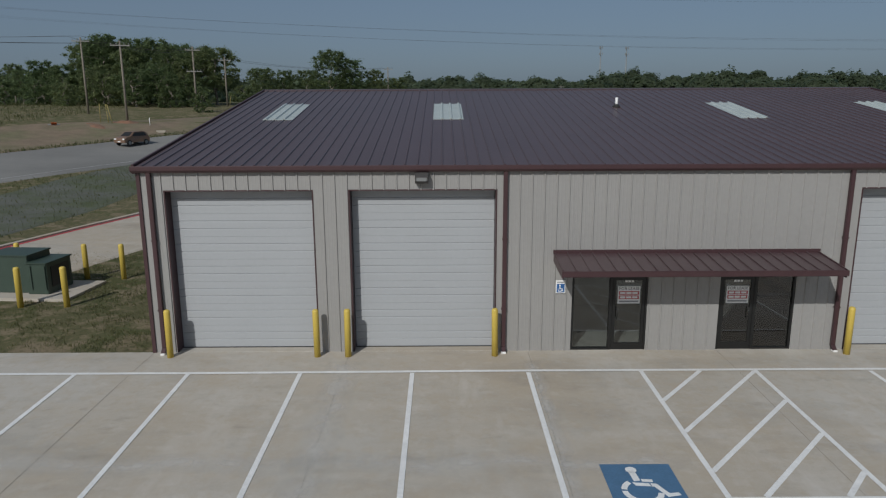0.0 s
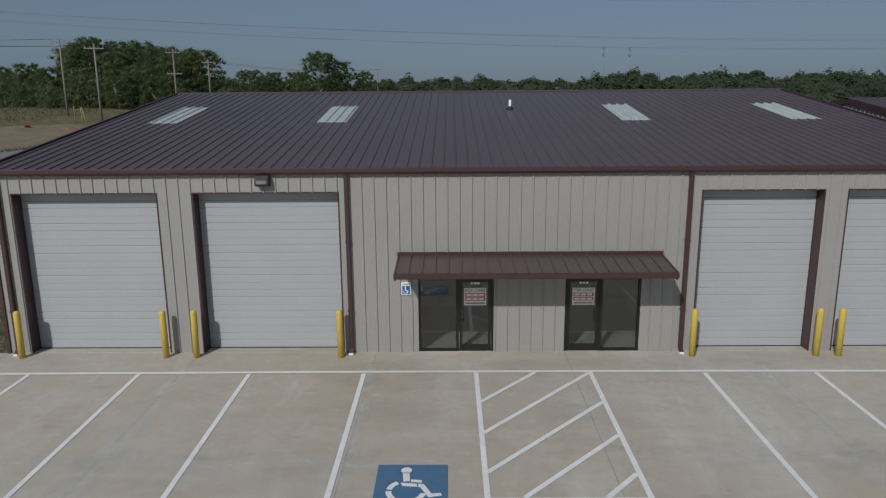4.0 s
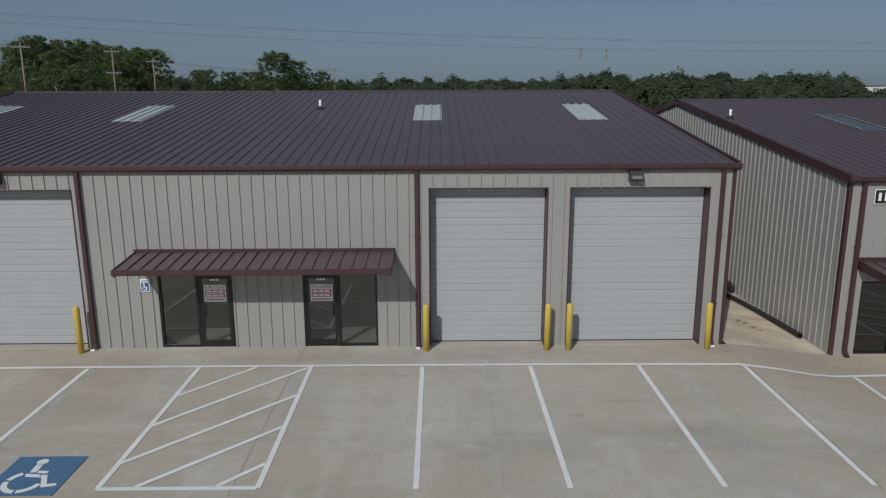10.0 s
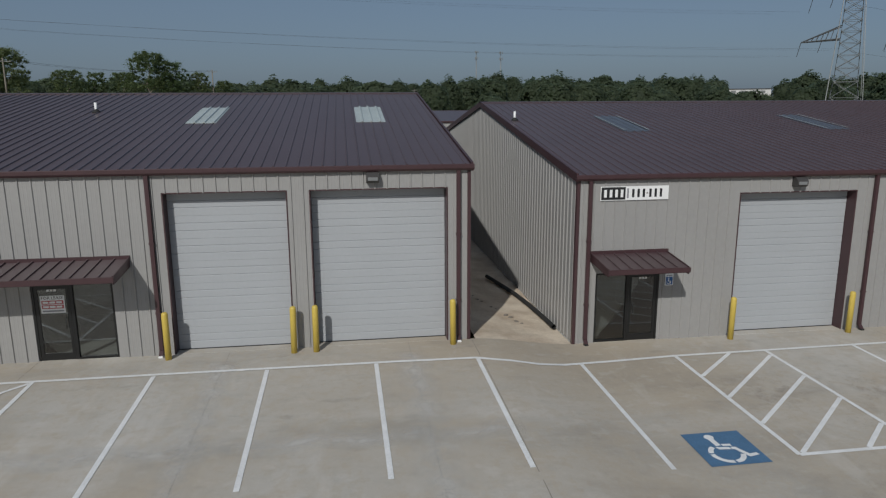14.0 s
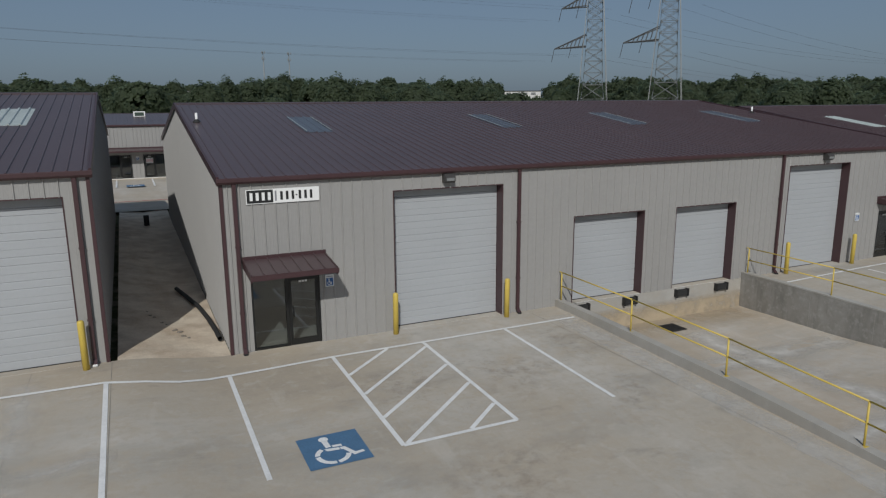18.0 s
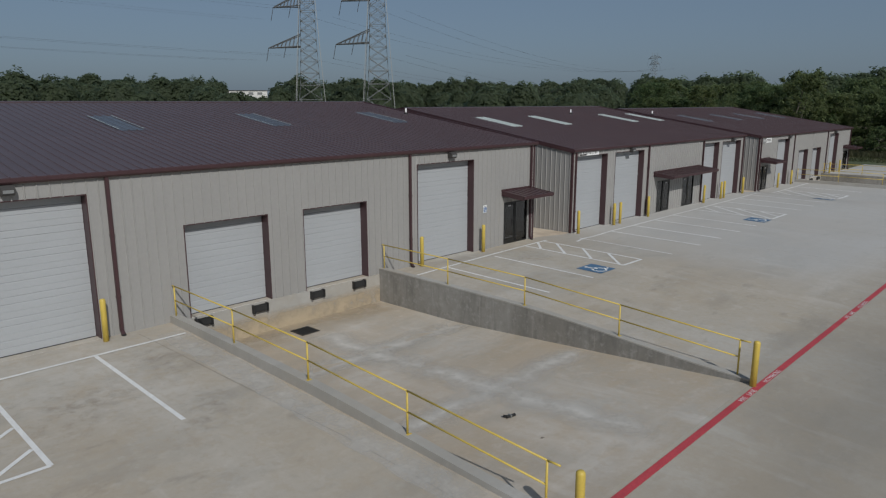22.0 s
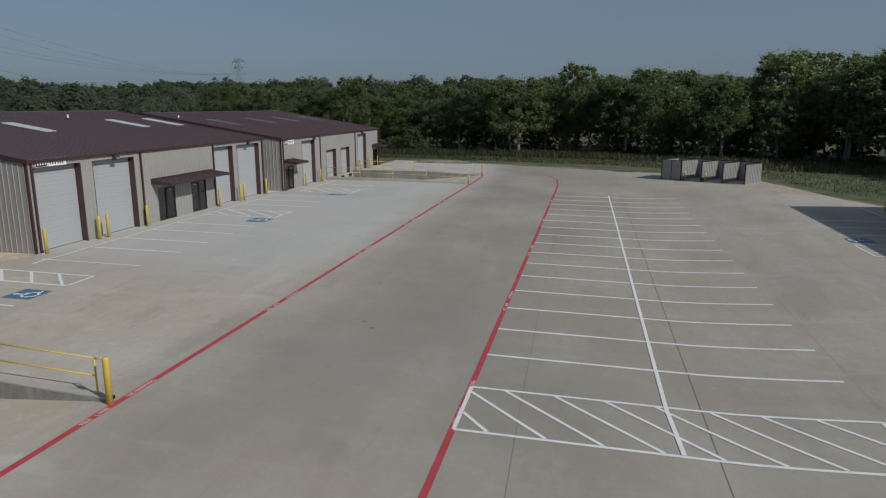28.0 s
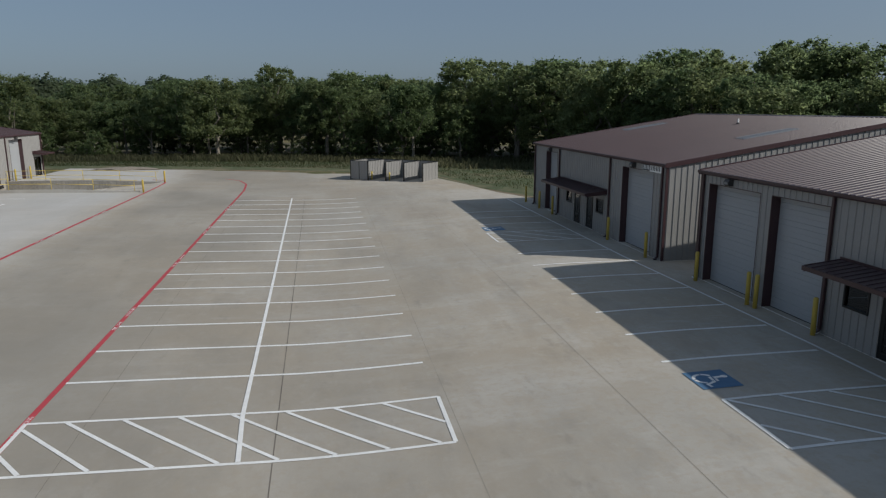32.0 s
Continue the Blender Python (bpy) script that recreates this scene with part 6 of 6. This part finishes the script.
# leaf litter under the wood, dark to stand for shade between the trunks
vs = []
for k in range(32):
    y = -92 + k * 5
    edge = float(np.interp(y, (-90, -60, -40, -10, 20, 60), (92, 112, 128, 138, 141, 150)))
    vs += [(edge + 0.5 + 0.8 * math.sin(k * 2.1), y, -0.93), (edge + 45, y, -0.93)]
tagged(raw("forest_floor", vs, [(2 * k, 2 * k + 1, 2 * k + 3, 2 * k + 2) for k in range(31)], LITTER_SHADED), "leaf litter under the trees, darkened for their shade", "ground", kind="structure")
vs = []
for k in range(40):
    y = -60 + k * 3
    edge = float(np.interp(y, (-90, -60, -40, -10, 20, 60), (92, 112, 128, 138, 141, 150)))
    vs += [(float(np.interp(y, *zip(*EAST))) + 1.2, y, -0.938), (edge + 2, y, -0.938)]
tagged(raw("grass_verge", vs, [(2 * k, 2 * k + 1, 2 * k + 3, 2 * k + 2) for k in range(39)], VERGE), "short dark green grass between the yard and the wood", "grass", kind="structure")
# oaks by the road
for x, y, k, s in ((-60.5, 125, 3, 0.80), (-55.5, 124, 0, 0.76), (-49, 126, 3, 0.78), (-43, 125, 1, 0.66), (-71.5, 126, 3, 0.47), (-64, 118, 2, 0.56), (-53, 117, 2, 0.78), (-43, 117, 2, 0.67), (-75, 124, 0, 0.47), (-69, 120, 0, 0.56), (-63, 126, 3, 0.76), (-58, 120, 1, 0.78), (-52, 123, 3, 0.82), (-46, 119, 0, 0.76), (-40.5, 124, 3, 0.73), (-66, 130, 2, 0.65), (-55, 130, 0, 0.78), (-45, 130, 1, 0.69),
                   (-84, 122, 3, 0.41), (-92, 128, 0, 0.45), (-100, 124, 3, 0.41), (-110, 130, 2, 0.54), (-80, 130, 1, 0.50), (-24.5, 154, 3, 0.81), (-20.5, 155, 0, 0.70), (-15, 158, 2, 0.62),
                   (-34, 150, 2, 0.59), (-30, 156, 0, 0.54), (-38, 146, 3, 0.52), (-10, 160, 2, 0.53), (-54, 110, 6, 0.90), (-48, 108, 4, 0.63), (-43, 109, 6, 0.85), (-58, 106, 6, 0.63), (-50, 112, 4, 0.76), (-61, 113, 6, 0.85), (-57, 113, 4, 0.68), (-46, 112, 4, 0.76), (-40, 112, 6, 0.85), (-66, 112, 6, 0.76), (-72, 114, 6, 0.76), (-35, 100, 6, 0.54), (-32, 112, 6, 0.63)):
    tree(x, y, land_level(x, y) - 0.2, k, s * 1.06, rng.uniform(0, 360), "broad dark green oak beside the road field", "roadside oaks")


# far woods: one mass of foliage, out to the horizon, its leaf colour hazed
def far_crown(r, h, w, leaves, leaf):
    """A rounded, lumpy crown of many small leaf faces, dense enough to hide its inside."""
    lumps = r.normal(size=(26, 3))
    lumps /= np.linalg.norm(lumps, axis=1)[:, None]
    lift = r.uniform(0.05, 0.30, 26)
    d = r.normal(size=(leaves, 3))
    d /= np.linalg.norm(d, axis=1)[:, None]
    d[:, 2] = np.where(d[:, 2] < -0.5, -d[:, 2], d[:, 2])
    near = np.exp((d @ lumps.T - 1) / 0.05)
    rad = (0.80 + (near * lift).max(axis=1)) * r.uniform(0.72, 1.03, leaves) ** 0.7
    p = d * rad[:, None] * [w * 0.5, w * 0.5, h * 0.5] + [0, 0, h * 0.5]
    nrm = d + r.normal(0, 0.3, (leaves, 3))
    nrm /= np.linalg.norm(nrm, axis=1)[:, None]
    t = np.cross(nrm, r.normal(size=(leaves, 3)))
    t /= np.linalg.norm(t, axis=1)[:, None]
    b = np.cross(nrm, t)
    s = (leaf * r.uniform(0.6, 1.3, leaves) * np.where(rad < 0.8, 1.5, 0.85))[:, None]
    return np.stack([p - t * s * 0.55 - b * s * 0.3, p + t * s * 0.6 - b * s * 0.25, p + b * s * 0.7], 1).reshape(-1, 3)


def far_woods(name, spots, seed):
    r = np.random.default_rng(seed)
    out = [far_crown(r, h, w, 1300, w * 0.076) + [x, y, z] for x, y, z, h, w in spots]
    ob = new(name, leaf_mesh(name, np.concatenate(out), LEAF_HAZED))
    return tagged(ob, "distant green woodland, haze tinted into its leaves", "woods", kind="stuff")


def clearing(x, y, h):
    """Lower growth in front of the white building."""
    return min(h, 12.0) if abs(math.degrees(math.atan2(x - 23, y + 4)) - 30.6) < 2.2 else h


spots = []
for k in range(340):
    a = radians(rng.uniform(-52, 62))
    d = 175 + 190 * rng.random() ** 1.3
    x, y = 10 + d * math.sin(a), d * math.cos(a)
    if y < 40 or (x < -45 and y < 190):
        continue
    h = (8.4 + 0.036 * d) * (1 - 0.13 * smooth(0.30, 0.75, a)) * rng.choice((0.62, 0.78, 0.9, 1.0)) * rng.uniform(0.9, 1.06)
    spots.append((x, y, -1.5, clearing(x, y, h), rng.uniform(9, 16)))
for x, y, h in ((94, 343, 25), (101, 340, 23), (87, 345, 23), (66, 173, 15.5), (71, 174, 16.5), (118, 262, 20.5)):
    spots += [(x, y, -1.5, h, 13)]
for k in range(92):
    a = radians(-52 + k * 1.25)
    d = rng.uniform(335, 370)
    x, y = 10 + d * math.sin(a), d * math.cos(a)
    spots.append((x, y, -1.5, clearing(x, y, rng.uniform(18.5, 22)), rng.uniform(14, 19)))
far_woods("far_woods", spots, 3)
spots = []
for k in range(150):
    a = radians(rng.uniform(62, 128))
    d = rng.uniform(165, 260)
    spots.append((20 + d * math.sin(a), -5 + d * math.cos(a), -1.5, (9.5 + 0.034 * d) * rng.uniform(0.85, 1.05), rng.uniform(9, 13)))
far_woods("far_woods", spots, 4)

# turned soil beside the utility pole
def soil_mound(cx, cy, long, wide, high, turn, seed):
    """A low uneven heap of earth lying on the field."""
    rows, cols = 9, 22
    c, d = math.cos(radians(turn)), math.sin(radians(turn))
    vs = []
    for j in range(rows):
        for i in range(cols):
            u, v = 2 * i / (cols - 1) - 1, 2 * j / (rows - 1) - 1
            x, y = cx + c * u * long - d * v * wide, cy + d * u * long + c * v * wide
            body = max(0.0, 1 - u * u - v * v) ** 0.7
            lump = 0.7 + 0.6 * noise.noise(Vector((x * 1.3, y * 1.3, seed)))
            vs.append((x, y, land_level(x, y) - 0.06 + body * high * lump))
    fs = [(j * cols + i, j * cols + i + 1, (j + 1) * cols + i + 1, (j + 1) * cols + i) for j in range(rows - 1) for i in range(cols - 1)]
    ob = raw("soil_mound", vs, fs, RED_SOIL)
    for poly in ob.data.polygons:
        poly.use_smooth = True
    return tagged(ob, "low heap of reddish turned soil on the field", "soil", "soil heaps")


soil_mound(-39.5, 77.7, 2.3, 0.75, 0.30, -38, 1.0)
soil_mound(-38.0, 81.6, 1.6, 1.2, 0.34, 10, 4.0)


# grass tufts
def tufts(name, region, count, size, seed, level, mat=GRASS, label="rough green and straw-coloured grass"):
    r = np.random.default_rng(seed)
    pts = []
    for _ in range(count):
        x, y = region(r)
        pts.append((x, y, level(x, y)))
    p = np.array(pts)
    n = len(p)
    a = r.uniform(0, 2 * np.pi, n)
    w = np.stack([np.cos(a), np.sin(a), 0 * a], 1) * (size * 0.16 * r.uniform(0.6, 1.4, n))[:, None]
    up = np.stack([r.normal(0, 0.3, n), r.normal(0, 0.3, n), np.ones(n)], 1) * (size * r.uniform(0.4, 1.3, n))[:, None]
    quad = np.stack([p - w, p + w, p + w * 0.35 + up, p - w * 0.2 + up * 0.92], 1).reshape(-1, 3)
    ob = new(name, leaf_mesh(name, quad, mat, 4))
    return tagged(ob, label, "grass", kind="stuff")


def lawn_spot(r):
    """The worn lawn: thick in places, bare in others."""
    while True:
        x, y = r.uniform(-17.5, -8.3), r.uniform(16.4, 29)
        if noise.noise(Vector((x * 0.75, y * 0.75, 3.0))) + 0.5 * noise.noise(Vector((x * 2.3, y * 2.3, 9.0))) > r.uniform(-0.35, 0.35):
            return x, y


tufts("grass", lawn_spot, 12000, 0.075, 1, land_level)


def verge_spot(r):
    """Rough grass between the drive and the road."""
    y = r.uniform(18, 78)
    lo = road_right(y) + 0.3
    return r.uniform(lo, max(lo + 2.5, -22.5 + (y - 22) * 0.09)), y


tufts("grass", verge_spot, 9000, 0.14, 2, ground_at)
tufts("grass", lambda r: (r.uniform(-110, -48), r.uniform(60, 150)), 14000, 0.3, 3, lambda x, y: land_level(x, y))


tufts("grass", lambda r: (lambda y: (road_left(y) - 0.2 - 1.6 * r.random() ** 2, y))(r.uniform(36, 92)), 3000, 0.22, 6, ground_at)


def wood_edge_spot(r):
    y = r.uniform(-60, 45)
    lo = float(np.interp(y, *zip(*EAST))) + 3
    hi = float(np.interp(y, (-90, -60, -40, -10, 20, 60), (92, 112, 128, 138, 141, 150)))
    return r.uniform(lo + (hi - lo) * 0.1, hi), y


tufts("grass", wood_edge_spot, 46000, 0.24, 4, lambda x, y: -1.0, GRASS_GREEN, "dark green rough grass along the wood")


def tall_grass_spot(r):
    """Tall seeding grass where the mown strip meets the wood."""
    y = r.uniform(-60, 45)
    lo = float(np.interp(y, *zip(*EAST))) + 3
    hi = float(np.interp(y, (-90, -60, -40, -10, 20, 60), (92, 112, 128, 138, 141, 150)))
    return hi - (hi - lo) * 0.42 * r.random() ** 1.5 + r.uniform(-0.5, 1.0), y


tufts("grass", tall_grass_spot, 16000, 0.72, 7, lambda x, y: -1.0, GRASS_TALL, "tall straw-green seeding grass before the wood")


# ---- power lines ----
def strut(bm, a, b, r):
    tube(bm, a, b, r, r, 4, False)


def pylon(x, y, height, turn, sides, base, arms=((0.56, 9.3), (0.80, 7.8)), rise=2.7, slim=1.0):
    """A lattice tower with two pairs of arms."""
    root = thing("pylon", pose(x, y, -1.5, 0, 0, turn), "grey steel lattice transmission tower", "pylon", "transmission towers")

    def half(z):
        return float(np.interp(z / height, (0, 0.3, 0.56, 1), (base / 2, 0.294 * base, 0.231 * base, 0.175 * base)))
    def beam(bm, a, b, r):
        strut(bm, a, b, r * slim)
    corners = ((1, 1), (-1, 1), (-1, -1), (1, -1))
    for sx, sy in corners:
        bm = bmesh.new()
        beam(bm, (sx * half(0), sy * half(0), 0), (sx * half(height), sy * half(height), height), 0.08)
        part("leg", bm, GALV, root)
    levels = [0]
    while levels[-1] < height - 2:
        levels.append(min(height, levels[-1] + 2 * half(levels[-1]) * 0.62))
    for (ax, ay), (bx, by) in zip(corners, corners[1:] + corners[:1]):
        for z0, z1 in zip(levels, levels[1:]):
            h0, h1 = half(z0), half(z1)
            for a, b, r in (((ax * h0, ay * h0, z0), (bx * h1, by * h1, z1), 0.05), ((bx * h0, by * h0, z0), (ax * h1, ay * h1, z1), 0.05), ((ax * h1, ay * h1, z1), (bx * h1, by * h1, z1), 0.045)):
                bm = bmesh.new()
                beam(bm, a, b, r)
                part("brace", bm, GALV, root)
    for z, reach in ((height * f, reach) for f, reach in arms):
        for s in sides:
            bm = bmesh.new()
            h = half(z)
            tip = (s * reach, 0, z - 0.4)
            for sy in (-1, 1):
                beam(bm, (s * h, sy * h, z), tip, 0.13)
                beam(bm, (s * h, sy * h, z + rise), tip, 0.12)
                for k in range(1, 8):
                    f = k / 8
                    g = (k - 0.6) / 8
                    lo = Vector((s * h, sy * h, z)).lerp(Vector(tip), f)
                    hi = Vector((s * h, sy * h, z + rise)).lerp(Vector(tip), g)
                    beam(bm, lo, hi, 0.065)
            arm = part("arm", bm, PYLON if base > 6 else GALV, root)
            bm = bmesh.new()
            beam(bm, (s * reach, 0, z - 0.4), (s * (reach + 0.6), 0, z - 3.4), 0.06)
            beam(bm, (s * (reach - 4.0), 0, z), (s * (reach - 3.4), 0, z - 2.6), 0.06)
            part("insulator", bm, LAMP_GREY, arm)
    return root


def cable(name, a, b, sag, r, label="thin dark overhead cable", group="overhead cables"):
    a, b = Vector(a), Vector(b)
    side = (b - a).cross(Vector((0, 0, 1))).normalized()
    vs, fs = [], []
    for k in range(15):
        f = k / 14
        q = a.lerp(b, f) - Vector((0, 0, sag * 4 * f * (1 - f)))
        vs += [q + side * r, q + Vector((0, 0, r)), q - side * r, q - Vector((0, 0, r))]
        if k:
            fs += [(4 * k - 4 + i, 4 * k - 4 + (i + 1) % 4, 4 * k + (i + 1) % 4, 4 * k + i) for i in range(4)]
    ob = raw(name, vs, fs, LAMP_GREY)
    return tagged(ob, label, "cable", group)


pylon(123.1, 134.8, 38, 143.6, (1,), 8.0)
pylon(127.5, 114.9, 38, 138.0, (1,), 8.0)
pylon(324.5, 149.5, 30.5, 60, (1, -1), 4.4, ((0.60, 9.3), (0.84, 4.2), (0.93, 5.4)), 1.1, 0.42)


def wood_pole(x, y, h, arms=1, turn=0, lean=0.0):
    z = land_level(x, y) - 0.3
    root = thing("utility_pole", pose(x, y, z, lean, 0, turn), "weathered wooden utility pole with crossarms", "utility pole", "utility poles")
    bm = bmesh.new()
    tube(bm, (0, 0, 0), (0, 0, h), 0.155, 0.10, 10)
    part("pole", bm, POLE, root)
    for k in range(arms):
        w = h - 0.5 - k * 3.0
        arm = part("crossarm", boxes((-1.05, 1.05, -0.15, -0.06, w - 0.055, w + 0.055)), ARM_WOOD, root, "pale grey crossarm")
        for u in (-0.95, -0.4, 0.45, 0.95):
            bm = bmesh.new()
            lathe(bm, [(0.03, w + 0.07), (0.06, w + 0.13), (0.045, w + 0.2), (0.02, w + 0.26)], 8, (u, -0.1))
            part("insulator", bm, LENS, arm)
    return root


for x, y, h, arms in ((-37.6, 81.4, 9.6, 1), (-36.4, 101.9, 9.5, 2), (-36.1, 115.8, 8.2, 1), (-47.8, 92.6, 10.2, 1), (-12.3, 158.3, 8.2, 1), (41, 240, 12, 1)):
    wood_pole(x, y, h, arms, 20)
tops = [(-48.5, 92.4, 15.2), (-37.6, 81.4, 13.4), (-36.4, 101.9, 14.3), (-36.1, 115.8, 13.6), (-12.3, 158.3, 14.0)]
for (ax, ay, az), (bx, by, bz) in (((-120, 70, 15.5), tops[0]), (tops[0], tops[2]), (tops[1], tops[2]), (tops[2], tops[3]), (tops[3], tops[4]), ((-70, 30, 12.5), tops[1])):
    for d in (-1.0, 1.0):
        cable("cable", (ax + d, ay, az), (bx + d, by, bz), 0.9, 0.016)
for y, z in ((140, 16.5), (138, 25.5), (118, 16.4), (116, 25.4)):
    for d in (0, 4.0):
        cable("transmission_line", (113 - d, y + d, z), (-230, y + 4 + d, z + 21.6 + 0.3 * d), 6.0, 0.010, "thin grey transmission line", "transmission lines")


for x, y, z in ((119.0, 128.5, 16.6), (123.5, 109.0, 16.6), (119.0, 128.5, 25.7), (123.5, 109.0, 25.7)):
    for d in (0.0, 3.6):
        cable("transmission_line", (x + d, y - d, z), (321.0 + d, 147.0 - 2 * d, 15.0 + (z - 16.6) * 0.75), 5.5, 0.016, "thin grey transmission line", "transmission lines")


def mast(x, y, h):
    root = thing("antenna_mast", pose(x, y, -1.5), "tall slender grey antenna mast", "mast", "antenna masts")
    bm = bmesh.new()
    tube(bm, (0, 0, 0), (0, 0, h), 0.55, 0.3, 8)
    part("pole", bm, GALV, root)
    for w in (h - 0.5, h - 5):
        part("antenna_ring", boxes(*[(1.2 * math.cos(a) - 0.2, 1.2 * math.cos(a) + 0.2, 1.2 * math.sin(a) - 0.2, 1.2 * math.sin(a) + 0.2, w - 0.9, w + 0.9) for a in (0, 2.1, 4.2)]), GALV, root)


mast(119.3, 528.4, 47)
mast(136.5, 520, 46)
